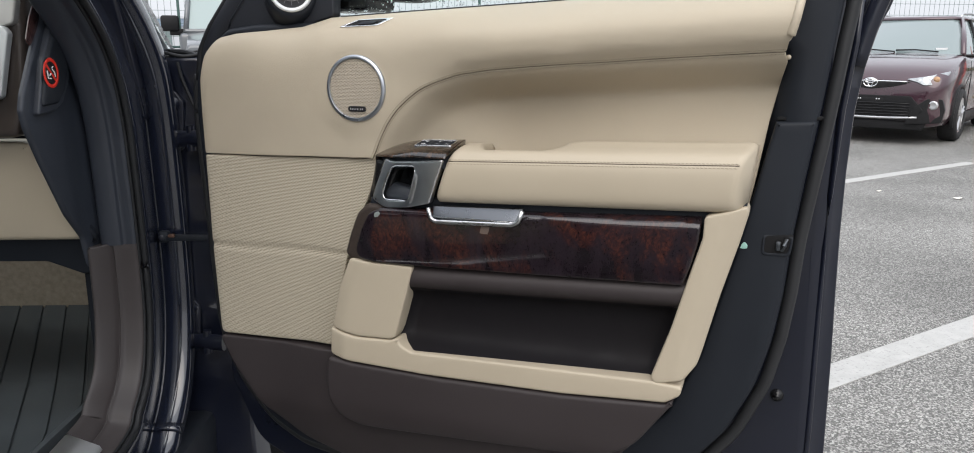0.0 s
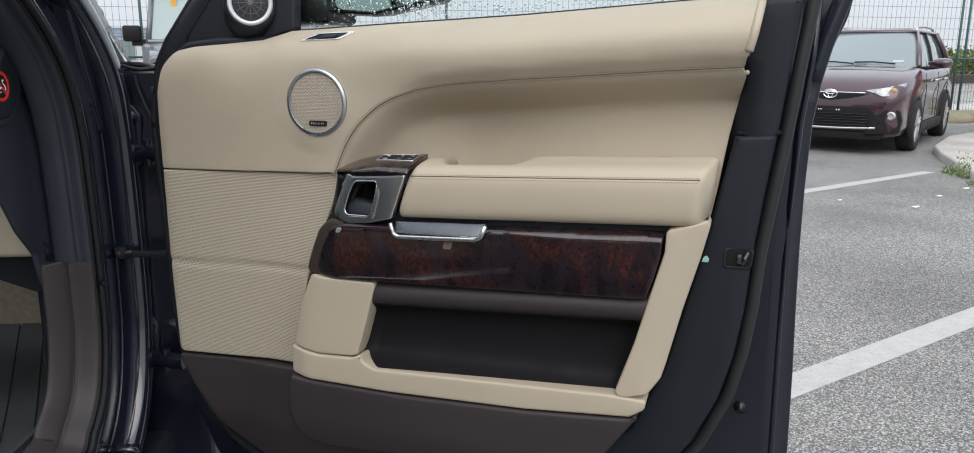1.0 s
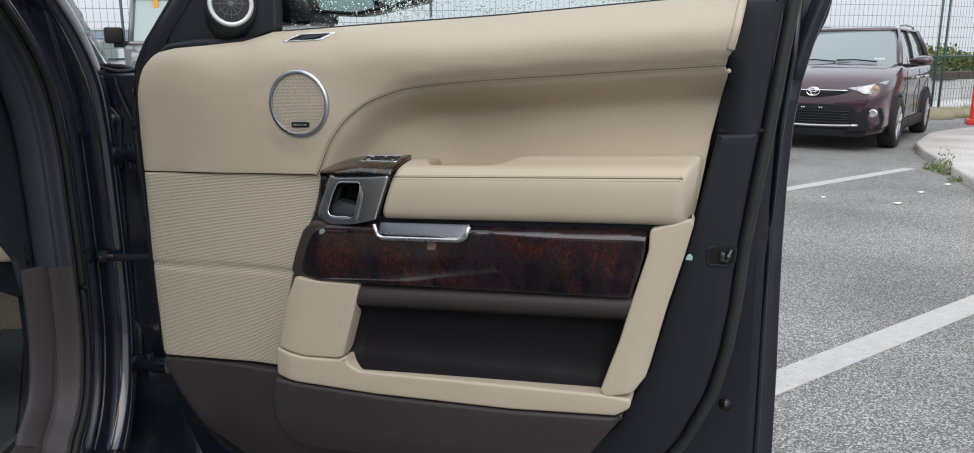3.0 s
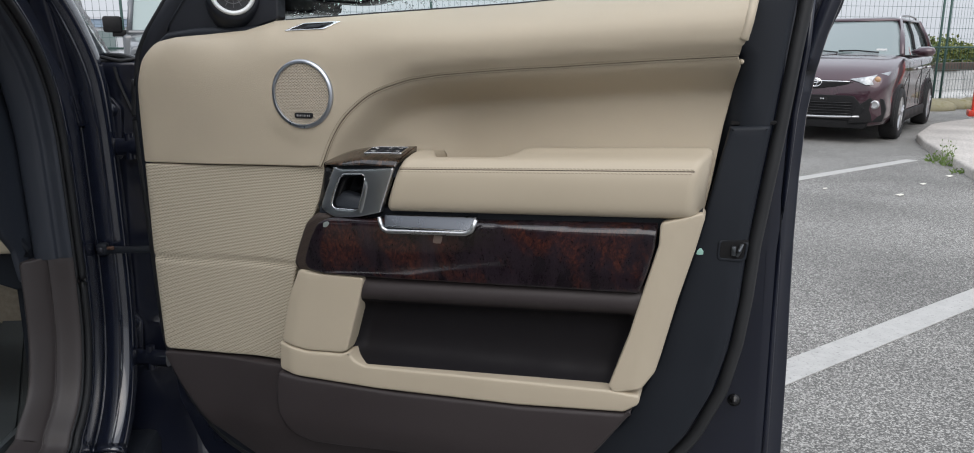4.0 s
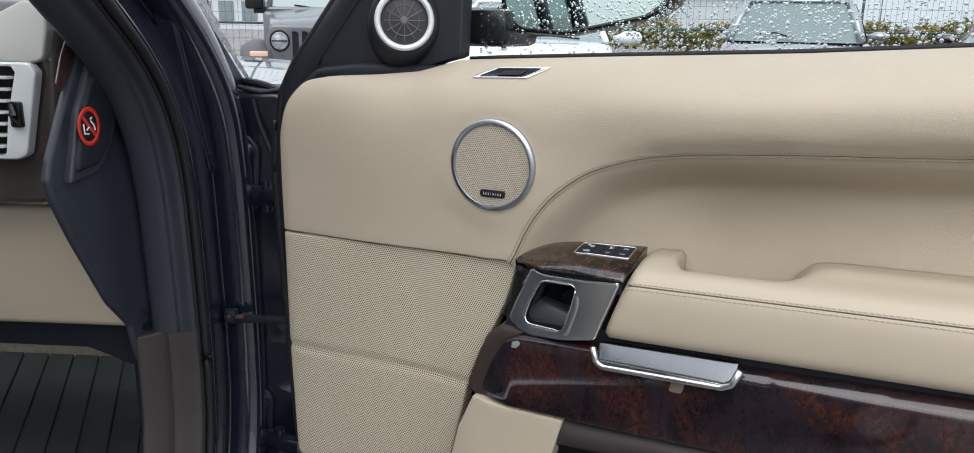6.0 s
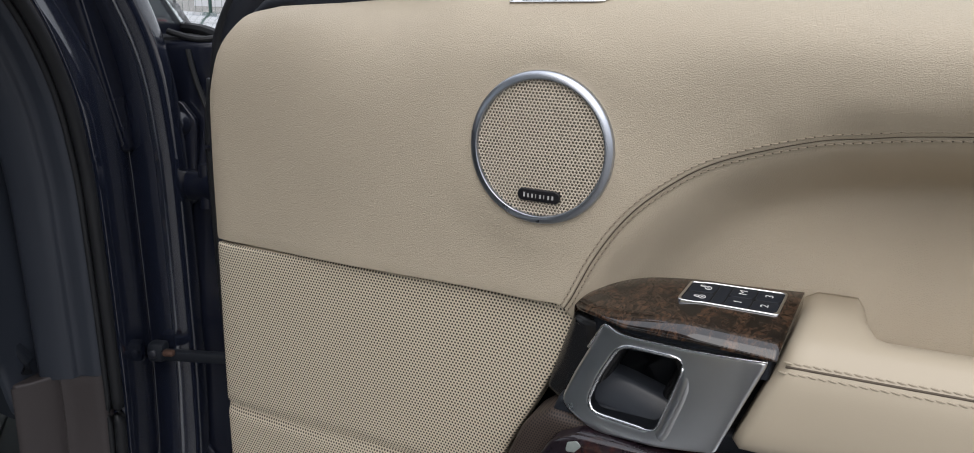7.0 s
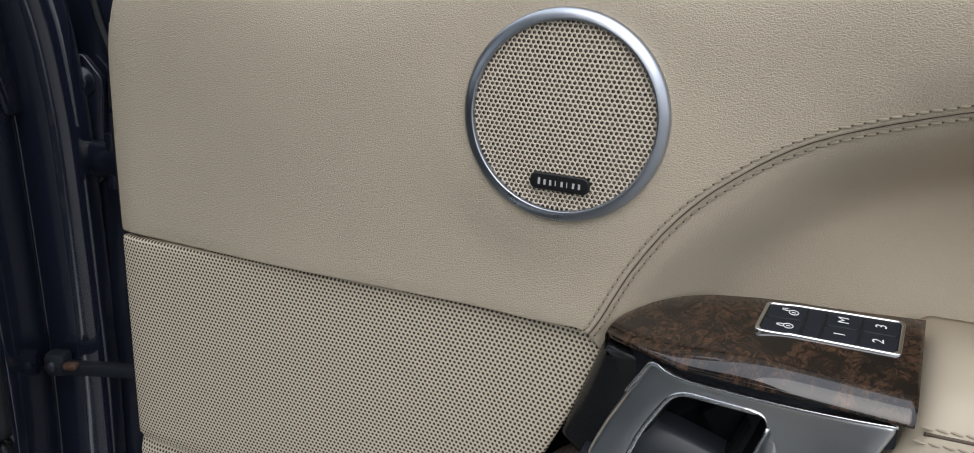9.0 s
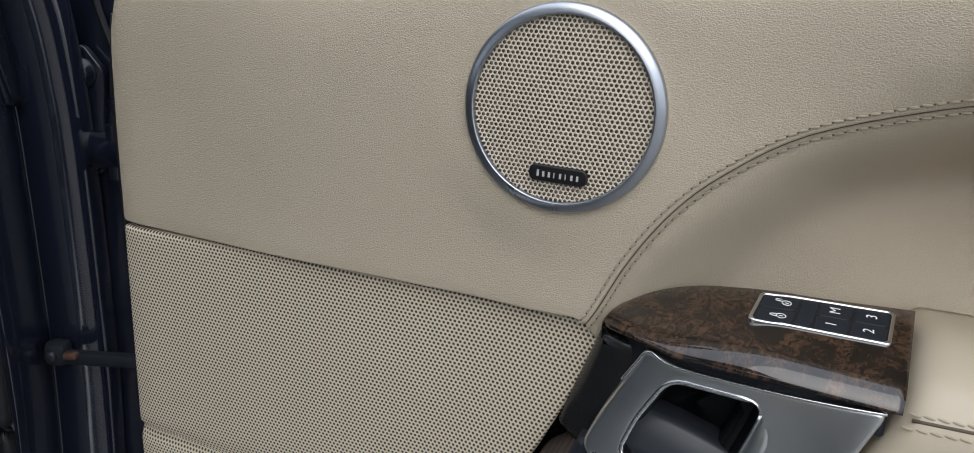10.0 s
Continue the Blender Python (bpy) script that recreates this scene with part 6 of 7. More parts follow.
def suv(name, label, m, paint, length=4.6, roof=1.71, rich=True):
    """A modern sport utility car whose nose is at the origin and points along +x."""
    root = thing(name, label, "car", m)
    L = length
    part("body", body_shell([(0.0, 0.68, 0.32, 0.78, 0.08), (-0.03, 0.79, 0.26, 0.85, 0.05), (-0.10, 0.865, 0.23, 0.925, 0.03), (-0.26, 0.90, 0.22, 1.00, 0.01), (-0.60, 0.918, 0.22, 1.075, 0.0), (-1.10, 0.92, 0.22, 1.145, 0.0), (-1.6, 0.92, 0.22, 1.13, 0.0),
                             (-2.6, 0.92, 0.22, 1.13, 0.0), (-3.6, 0.92, 0.24, 1.15, 0.0), (-4.2, 0.895, 0.28, 1.15, 0.0), (-L + 0.06, 0.83, 0.36, 1.08, 0.02), (-L, 0.74, 0.44, 0.98, 0.05)]), paint, root)
    # cabin of glass, then pillars and roof over it
    g_base = [(-1.08, 0.69), (-1.30, 0.815), (-2.2, 0.845), (-3.6, 0.845), (-L + 0.28, 0.78), (-L + 0.14, 0.62)]
    g_top = [(-1.98, 0.54), (-2.10, 0.61), (-2.5, 0.645), (-3.5, 0.635), (-L + 0.62, 0.58), (-L + 0.50, 0.48)]
    base = [Vector((x, y, 1.15)) for x, y in g_base] + [Vector((x, -y, 1.15)) for x, y in g_base[::-1]]
    top = [Vector((x, y, roof - 0.06)) for x, y in g_top] + [Vector((x, -y, roof - 0.06)) for x, y in g_top[::-1]]
    mid = [b.lerp(t, 0.55) + Vector((0, math.copysign(0.018, b.y), 0.0)) for b, t in zip(base, top)]
    part("glass", loft([base, mid, top], True, False), CARGLASS, root, "greenish tinted glass")
    rr = []
    for s, z in ((1.05, roof - 0.075), (1.06, roof - 0.055), (1.02, roof - 0.030), (0.90, roof - 0.012), (0.55, roof), (0.05, roof + 0.004)):
        c = Vector((-2.9, 0, 0))
        rr.append([Vector((c.x + (p.x - c.x) * (s if s < 1 else 1 + (s - 1) * 0.5), p.y * s, z)) for p in top])
    part("roof", loft(rr, True, True), paint, root)
    for sgn in (1, -1):
        for i, (wd, nm) in enumerate(((0.038, "windscreen_pillar"), (0.0, ""), (0.03, "door_pillar"), (0.03, "door_pillar"), (0.06, "rear_pillar"))):
            if wd:
                q = [Vector((b.x, sgn * abs(b.y) * 1.01, b.z)) for b in (base[i if i else 1], mid[i if i else 1], top[i if i else 1])]
                part(nm, tube(q, wd, 8), paint if i in (0, 4) else TRIM, root)
        part("belt_trim", tube([Vector((x, sgn * (y + 0.012), 1.135)) for x, y in g_base[1:5]], 0.012, 6), TRIM, root)
        part("sill_cladding", loft([[Vector((x, sgn * y, z)) for y, z in ((0.86, 0.21), (0.935, 0.22), (0.940, 0.34), (0.915, 0.37))] for x in (-1.34, -1.6, -2.4, -3.0, -3.17)], False, False), TRIM, root)
        if rich:
            part("roof_rail", tube([Vector((x, sgn * 0.60, z)) for x, z in ((-2.15, roof - 0.04), (-2.25, roof + 0.015), (-2.9, roof + 0.035), (-3.6, roof + 0.015), (-3.72, roof - 0.04))], 0.016, 8), RIM, root, "silver roof rail")
        for x in (-0.93, -0.93 - 2.66):
            part("wheel_arch", lathe([(0.355, -0.02), (0.372, 0.004), (0.382, 0.012), (0.402, 0.010), (0.408, -0.03)], 36, (0, 0), lambda a, b, h, x=x, sgn=sgn: Vector((x + a, sgn * (0.916 + h), max(0.20, 0.36 + b)))), TRIM, root)
            wheel(x, sgn, 0.942, 0.355, root)
        for x in (-1.45, -2.55, -3.45):
            part("door_gap", tube([Vector((x, sgn * 0.922, 0.40)), Vector((x - 0.05, sgn * 0.925, 0.85)), Vector((x - 0.02, sgn * 0.905, 1.06))], 0.006, 5), TRIM, root)
        for x in (-2.25, -3.15):
            part("door_handle", tube([Vector((x + 0.10, sgn * 0.925, 0.945)), Vector((x + 0.06, sgn * 0.955, 0.95)), Vector((x - 0.06, sgn * 0.955, 0.955)), Vector((x - 0.10, sgn * 0.925, 0.955))], 0.016, 8), RIM, root)
        mr = loft([[Vector((-1.56 + dx, sgn * (0.93 + dy), 1.195 + dz * 0.85)) for dx, dz in ((0.02 * s, -0.075 * s), (0.09 * s, -0.02 * s), (0.08 * s, 0.05 * s), (0.0, 0.085 * s), (-0.06 * s, 0.06 * s), (-0.07 * s, -0.05 * s))] for dy, s in ((-0.03, 0.30), (0.03, 0.55), (0.09, 1.0), (0.18, 1.05), (0.25, 0.85), (0.275, 0.35))])
        part("wing_mirror", mr, paint, root, "wing mirror in the body colour")
        part("tail_light", plate([(0.56, 0.93, 0.02), (0.74, 0.90, 0.03), (0.80, 1.02, 0.03), (0.78, 1.09, 0.02), (0.66, 1.04, 0.03)], lambda a, b: 0.012 - 0.9 * max(0.0, a - 0.62) ** 1.5 - 0.55 * max(0.0, b - 0.98), r=0.008, thick=0.05, step=0.05, edge=0.03, to=lambda a, b, h, sgn=sgn: Vector((-L - h, sgn * a, b))), TAIL, root, "red tail light")
        # lamps
        part("headlight", plate([(0.42, 0.850, 0.008), (0.55, 0.815, 0.02), (0.64, 0.775, 0.02), (0.76, 0.785, 0.03), (0.875, 0.905, 0.03), (0.885, 0.955, 0.01), (0.66, 0.890, 0.1)], lambda a, b: 0.036 - 0.08 * max(0.0, a - 0.42) - 1.10 * max(0.0, a - 0.62) ** 1.5 - 0.45 * max(0.0, b - 0.78), r=0.006, thick=0.03, step=0.05, edge=0.03,
                                to=lambda a, b, h, sgn=sgn: Vector((h + 0.005, sgn * a, b))), LAMP, root, "clear headlight")
        part("indicator", lathe([(0.0, 0.02), (0.03, 0.015), (0.04, 0.0)], 16, (0.76, 0.85), lambda a, b, h, sgn=sgn: Vector((-0.060 + h, sgn * a, b))), surf("amber", (0.45, 0.27, 0.15), 0.3), root)
        part("fog_lamp", lathe([(0.0, 0.012), (0.035, 0.012), (0.05, 0.016), (0.058, 0.004), (0.06, -0.02)], 24, (0.76, 0.525), lambda a, b, h, sgn=sgn: Vector((-0.030 + h, sgn * a, b))), RIM, root, "round fog lamp")
        part("lower_corner", plate([(0.46, 0.27, 0.02), (0.86, 0.30, 0.02), (0.885, 0.46, 0.02), (0.85, 0.60, 0.03), (0.70, 0.61, 0.03), (0.56, 0.50, 0.02)], lambda a, b: 0.032 - 0.20 * max(0.0, a - 0.5) - 0.9 * max(0.0, a - 0.68) ** 1.5, r=0.006, thick=0.06, step=0.06, edge=0.03, to=lambda a, b, h, sgn=sgn: Vector((h + 0.005, sgn * a, b))), TRIM, root)
    front = lambda a, b, h: Vector((h, a, b))
    part("upper_grille", plate([(-0.52, 0.800, 0.02), (-0.25, 0.745, 0.05), (0.0, 0.715, 0.1), (0.25, 0.745, 0.05), (0.52, 0.800, 0.02), (0.40, 0.825, 0.02), (0.0, 0.83, 0.1), (-0.40, 0.825, 0.02)], lambda a, b: 0.026 - 0.06 * abs(a), r=0.006, thick=0.06, step=0.1, edge=0.04, to=front), BLACKGLOSS, root)
    part("grille_bar", tube([Vector((0.022 - 0.03 * abs(y), y, 0.822 - 0.012 * abs(y))) for y in np.linspace(-0.44, 0.44, 12)], 0.008, 6), BRIGHT, root)
    part("lower_grille", plate([(-0.50, 0.635, 0.02), (0.50, 0.635, 0.02), (0.66, 0.46, 0.02), (0.56, 0.31, 0.02), (-0.56, 0.31, 0.02), (-0.66, 0.46, 0.02)], lambda a, b: 0.030 - 0.04 * a * a, r=0.008, thick=0.06, step=0.1, edge=0.04, to=front), TRIM, root)
    for k in range(5):
        z = 0.395 + 0.036 * k
        part("grille_slat", tube([Vector((0.038 - 0.04 * y * y, y, z)) for y in np.linspace(-0.50, 0.50, 9)], 0.007, 5), BLACKGLOSS, root)
    part("bumper_blade", tube([Vector((0.034 - 0.05 * y * y, y, 0.345 + 0.05 * y * y)) for y in np.linspace(-0.60, 0.60, 13)], 0.018, 6), RIM, root, "silver bumper blade")
    part("chin", plate([(-0.72, 0.31, 0.02), (0.72, 0.31, 0.02), (0.66, 0.20, 0.03), (-0.66, 0.20, 0.03)], lambda a, b: 0.012 - 0.08 * a * a, r=0.01, thick=0.1, step=0.15, edge=0.05, to=front), TRIM, root)
    part("plate_holder", box(0.02, 0.034, -0.18, 0.18, 0.515, 0.605, 0.004), TRIM, root, "empty dark plate holder")
    for y in (-0.13, -0.10, 0.10, 0.13):
        part("plate_screw", lathe([(0.0, 0.04), (0.012, 0.038), (0.012, 0.03)], 10, (y, 0.585), front), RIM, root)
    if rich:
        emblem = [tube([Vector((0.022, rx * math.cos(a), 0.80 + oz + rz * math.sin(a))) for a in np.linspace(0, 2 * math.pi, 25)], 0.006, 6) for rx, rz, oz in ((0.085, 0.056, 0.0), (0.030, 0.052, 0.0), (0.062, 0.022, 0.018))]
        part("emblem", merge(emblem), BRIGHT, root, "plain chrome oval emblem")
    part("wiper", merge([tube([Vector((-1.12, y0, 1.19)), Vector((-1.15, y0 - 0.30, 1.215)), Vector((-1.17, y0 - 0.55, 1.21))], 0.010, 5) for y0 in (0.55, 0.0)]), TRIM, root)
    part("rear_bumper", plate([(-0.74, 0.42, 0.05), (0.74, 0.42, 0.05), (0.80, 0.56, 0.05), (0.72, 0.66, 0.05), (-0.72, 0.66, 0.05), (-0.80, 0.56, 0.05)], lambda a, b: 0.03 - 0.10 * a * a, r=0.02, thick=0.12, step=0.1, edge=0.05, to=lambda a, b, h: Vector((-L - h, a, b))), TRIM, root)
    part("rear_wiper", tube([Vector((-L + 0.13, 0.0, 1.20)), Vector((-L + 0.155, 0.22, 1.26)), Vector((-L + 0.15, 0.40, 1.24))], 0.010, 5), TRIM, root)
    part("bonnet_crease", merge([tube([Vector((-0.12, s * 0.42, 0.868)), Vector((-0.5, s * 0.52, 1.068)), Vector((-1.05, s * 0.60, 1.150))], 0.008, 5) for s in (1, -1)]), paint, root)
    return root


PLUM = surf("dark_plum_paint", (0.046, 0.016, 0.026), 0.30, 0.35, coat=1.0, vary=(2, 0.2))
SILVER = surf("silver_paint", (0.27, 0.29, 0.30), 0.25, 0.6, coat=1.0, vary=(2, 0.1))
CHALK = surf("white_paint", (0.75, 0.76, 0.77), 0.3, coat=1.0, vary=(2, 0.05))
rav = suv("compact_suv", "dark plum compact suv parked on the asphalt", pose(5.41, 10.36, 0, 0, 0, -131.5), PLUM)
part("windscreen_paper", box(-1.205, -1.198, 0.50, 0.64, 1.200, 1.240), WHITE, rav, "white paper slip behind the windscreen", smooth=False)
suv("silver_suv", "silver suv parked beyond the wet window", pose(4.62, 15.0, 0, 0, 0, 70), SILVER, rich=False)
suv("white_suv", "white suv parked beyond the side mirror", pose(-0.30, 7.7, 0, 0, 0, -94), CHALK, 4.4, 1.62, rich=False)


def jeep(m):
    """An upright off-road car with round headlights and a slotted grille; nose at the origin along +x."""
    root = thing("off_road_car", "grey upright off-road car with round headlights", "car", m)
    GREYP = surf("stone_grey_paint", (0.11, 0.12, 0.13), 0.3, 0.2, coat=0.8, vary=(3, 0.1))
    part("body", merge([box(-1.35, -0.02, -0.62, 0.62, 0.62, 1.22, 0.05, 3), box(-3.9, -1.3, -0.80, 0.80, 0.50, 1.35, 0.05, 3)]), GREYP, root)
    part("bonnet", loft([[Vector((x, y * w, z + c * (1 - abs(y)))) for y in (-1, -0.92, -0.6, -0.3, 0, 0.3, 0.6, 0.92, 1)] for x, w, z, c in ((0.0, 0.58, 1.16, 0.04), (-0.06, 0.61, 1.21, 0.045), (-0.5, 0.64, 1.265, 0.05), (-1.0, 0.67, 1.315, 0.05), (-1.34, 0.70, 1.35, 0.05))], False, False), GREYP, root)
    fr = lambda a, b, h: Vector((h, a, b))
    slots = [[(y - 0.034, 0.80, 0.02), (y + 0.034, 0.80, 0.02), (y + 0.034, 1.13, 0.02), (y - 0.034, 1.13, 0.02)] for y in np.arange(-0.33, 0.34, 0.11)]
    grille_p = part("grille", plate([(-0.63, 0.74, 0.06), (0.63, 0.74, 0.06), (0.66, 1.0, 0.1), (0.60, 1.19, 0.06), (-0.60, 1.19, 0.06), (-0.66, 1.0, 0.1)], 0.02, r=0.015, thick=0.05, step=0.1, edge=0.03, holes=slots, to=fr), GREYP, root, "grey grille with seven slots")
    part("grille_dark", box(-0.03, -0.005, -0.45, 0.45, 0.78, 1.15), TRIM, grille_p)
    part("bumper", box(-0.02, 0.20, -0.85, 0.85, 0.48, 0.66, 0.03), TRIM, root)
    for s in (1, -1):
        lamp = part("headlight", lathe([(0.0, 0.045), (0.05, 0.040), (0.082, 0.030), (0.094, 0.032), (0.10, 0.02), (0.104, 0.0)], 32, (s * 0.505, 1.035), fr), LAMP, root, "round headlight")
        part("lamp_bezel", lathe([(0.092, 0.030), (0.098, 0.040), (0.112, 0.032), (0.116, 0.01)], 32, (s * 0.505, 1.035), fr), TRIM, lamp)
        part("lamp_bar", box(0.03, 0.05, s * 0.505 - 0.085, s * 0.505 + 0.085, 1.028, 1.040), TRIM, lamp)
        part("fender", loft([[Vector((x, s * y, z)) for y, z in ((0.60, z0), (0.90, z0), (0.945, z0 - 0.03), (0.945, z0 - 0.10), (0.60, z0 - 0.08))] for x, z0 in ((0.06, 0.86), (0.02, 0.94), (-0.12, 1.0), (-0.9, 1.02), (-1.15, 0.80), (-1.2, 0.55))]), surf("fender_grey", (0.08, 0.085, 0.09), 0.55), root)
        part("side_lamp", box(-0.06, 0.055, s * 0.74 - 0.10, s * 0.74 + 0.10, 0.865, 0.925, 0.01), surf("side_lamp", (0.65, 0.45, 0.33), 0.25), root)
        part("wing_mirror", merge([box(-1.52, -1.38, min(s * 0.80, s * 1.02), max(s * 0.80, s * 1.02), 1.37, 1.56, 0.03), box(-1.48, -1.42, min(s * 0.72, s * 0.92), max(s * 0.72, s * 0.92), 1.32, 1.40, 0.01)]), TRIM, root)
        for x in (-0.55, -3.0):
            wheel(x, s, 0.92, 0.40, root)
        part("screen_pillar", tube([Vector((-1.36, s * 0.72, 1.35)), Vector((-1.66, s * 0.66, 1.93))], 0.035, 8), GREYP, root)
    part("screen_frame", merge([tube([Vector((-1.66, -0.66, 1.93)), Vector((-1.66, 0.66, 1.93))], 0.035, 8), tube([Vector((-1.36, -0.72, 1.37)), Vector((-1.36, 0.72, 1.37))], 0.03, 8)]), GREYP, root)
    scr = bmesh.new()
    scr.faces.new([scr.verts.new(c) for c in ((-1.37, -0.72, 1.36), (-1.37, 0.72, 1.36), (-1.67, 0.66, 1.93), (-1.67, -0.66, 1.93))])
    part("windscreen", scr, surf("jeep_glass", (0.30, 0.37, 0.37), 0.08), root, "pale greenish windscreen", smooth=False)
    part("orange_tag", box(-1.645, -1.60, -0.42, -0.36, 1.74, 1.94, 0.0), surf("orange_tag", (0.75, 0.38, 0.06), 0.6), root, "orange paper tag on the windscreen")
    part("top", box(-3.9, -1.68, -0.70, 0.70, 1.30, 1.97, 0.06), TRIM, root)
    part("wiper", merge([tube([Vector((-1.37, y, 1.375)), Vector((-1.40, y - 0.35, 1.42))], 0.012, 5) for y in (0.45, -0.05)]), TRIM, root)
    return root


jeep(pose(-2.60, 9.45, 0.0, 0, 0, -76) @ Matrix.Diagonal((1, 1, 1.06, 1)))

# ---- fence, planting, barrier and the far side ----
FENCE = surf("green_fence_steel", (0.05, 0.10, 0.09), 0.5, vary=(5, 0.2))
fence_line = [Vector((-22, 12.2)), Vector((-4.95, 14.2)), Vector((11.25, 16.3)), Vector((30, 24.5))]
fence = thing("mesh_fence", "green welded wire fence along the car park", "fence", Matrix.Identity(4))
wires = bmesh.new()


def wire(a, b, r):
    d = (b - a).normalized()
    s = d.cross(Vector((0.3, 0.9, 0.2))).normalized() * r
    q = d.cross(s).normalized() * r
    v = [[wires.verts.new(p + o) for o in (s, -s * 0.5 + q * 0.87, -s * 0.5 - q * 0.87)] for p in (a, b)]
    for i in range(3):
        wires.faces.new((v[0][i], v[0][(i + 1) % 3], v[1][(i + 1) % 3], v[1][i]))


for a, b in zip(fence_line, fence_line[1:]):
    dist = (b - a).length
    u = (b - a) / dist
    k = 0.0
    while k < dist:
        p = a + u * k
        wire(Vector((p.x, p.y, 0.08)), Vector((p.x, p.y, 3.3)), 0.0035)
        k += 0.11
    for z in np.arange(0.1, 3.3, 0.22):
        wire(Vector((a.x, a.y, z)), Vector((b.x, b.y, z)), 0.004)
    for z in (1.24, 3.3):
        part("fence_rail", tube([Vector((a.x, a.y, z)), Vector((b.x, b.y, z))], 0.022, 6), FENCE, fence)
    k = 0.0
    while k < dist - 0.2:
        p = a + u * k
        part("fence_post", tube([Vector((p.x, p.y, 0.0)), Vector((p.x, p.y, 3.4))], 0.025, 8), FENCE, fence)
        k += 5.4
tagged(part("fence_mesh", wires, FENCE, fence, "fine welded wires", smooth=False), kind="stuff")
part("fence_post", tube([Vector((11.50, 16.42, 0.0)), Vector((11.50, 16.42, 3.4))], 0.025, 8), FENCE, fence)


def hedge(a, b, z0, z1, thick, n, name, label, cols):
    """A clipped hedge of many small leaf clumps."""
    bm = bmesh.new()
    a, b = Vector(a), Vector(b)
    u = (b - a).normalized()
    w = Vector((-u.y, u.x))
    for _ in range(n):
        s, t = rng.random(), rng.uniform(-0.5, 0.5)
        top = z1 + 0.10 * math.sin(s * 37) + 0.08 * math.sin(s * 91 + 1) + rng.gauss(0, 0.05)
        z = z0 + (top - z0) * rng.random() ** 0.6
        c = a.lerp(b, s) + w * t * thick
        r = rng.uniform(0.03, 0.07)
        d1 = Vector((rng.gauss(0, 1), rng.gauss(0, 1), rng.gauss(0, 1))).normalized() * r
        d2 = d1.cross(Vector((rng.gauss(0, 1), rng.gauss(0, 1), rng.gauss(0, 1)))).normalized() * r * 0.6
        p = Vector((c.x, c.y, z))
        bm.faces.new([bm.verts.new(p - d1), bm.verts.new(p + d2), bm.verts.new(p + d1), bm.verts.new(p - d2)])
    return tagged(part(name, bm, cols, None, label, smooth=False), category="hedge", kind="stuff")


def leafy(name, a, b):
    m = surf(name, a, 0.7)
    n, l = m.node_tree.nodes, m.node_tree.links
    g_ = n.new("ShaderNodeNewGeometry")
    mix = n.new("ShaderNodeMixRGB")
    mix.inputs[1].default_value, mix.inputs[2].default_value = (*a, 1), (*b, 1)
    l.new(g_.outputs["Random Per Island"], mix.inputs[0])
    l.new(mix.outputs[0], n["Principled BSDF"].inputs["Base Color"])
    return m


LEAF = leafy("hedge_leaf", (0.05, 0.09, 0.02), (0.22, 0.23, 0.06))
LEAFB = leafy("autumn_hedge_leaf", (0.10, 0.10, 0.03), (0.32, 0.24, 0.07))
hedge((9.5, 17.2), (26, 25.0), 0.75, 1.30, 1.0, 15000, "hedge", "green hedge behind the fence", LEAF)
hedge((-3.0, 16.2), (10.0, 18.0), 0.80, 1.32, 0.9, 15000, "hedge", "yellow-green hedge behind the fence", LEAFB)
WOODP = surf("weathered_planter_wood", (0.085, 0.062, 0.052), 0.8, grain=(30, 0.4), vary=(6, 0.3))
for i, (x0, y0) in enumerate(((11.0, 17.0), (12.1, 17.55), (13.2, 18.1), (14.3, 18.6))):
    bx = part("planter_box", box(-0.52, 0.52, -0.25, 0.25, 0.70, 0.88, 0.01), WOODP, None, "weathered brown wooden planter box on the barrier")
    bx.matrix_basis = pose(x0, y0, 0, 0, 0, 24)
    tagged(bx, category="planter", group="planter boxes")
BARRIER = speckled("barrier_concrete", (0.50, 0.50, 0.50), (0.60, 0.60, 0.59), 60, 0.8, 0.2, 1.0)
for k in range(7):
    br = part("concrete_barrier", loft([[Vector((x, y, z)) for y, z in ((-0.32, 0.0), (-0.30, 0.12), (-0.20, 0.22), (-0.16, 0.70), (0.16, 0.70), (0.20, 0.22), (0.30, 0.12), (0.32, 0.0))] for x in (-1.24, 1.24)]), BARRIER, None, "pale concrete barrier block behind the fence", smooth=False)
    br.matrix_basis = pose(9.4 + 2.29 * k, 16.3 + 1.02 * k, 0, 0, 0, 24)
    tagged(br, category="barrier", group="barrier blocks")
MOSS = surf("mossy_stone", (0.22, 0.20, 0.13), 0.9, grain=(14, 0.6), vary=(3, 0.35), spots=(5, 0.55, (0.16, 0.14, 0.05)))
for x_, y_, s_ in ((10.3, 15.2, 0.42), (11.2, 15.6, 0.36), (12.1, 16.0, 0.40), (9.5, 14.9, 0.30)):
    bm = bmesh.new()
    bmesh.ops.create_icosphere(bm, subdivisions=3, radius=s_)
    for v in bm.verts:
        k = 1 + 0.22 * noise.noise(v.co * 3 + Vector((x_, y_, 0))) + 0.08 * noise.noise(v.co * 9)
        v.co = Vector((v.co.x * 1.5 * k, v.co.y * k, max(-0.02, v.co.z * 0.55 * k)))
    st = part("boulder", bm, MOSS, None, "mossy boulder lying along the fence")
    st.location = (x_, y_, 0)
    tagged(st, category="rock", group="boulders")

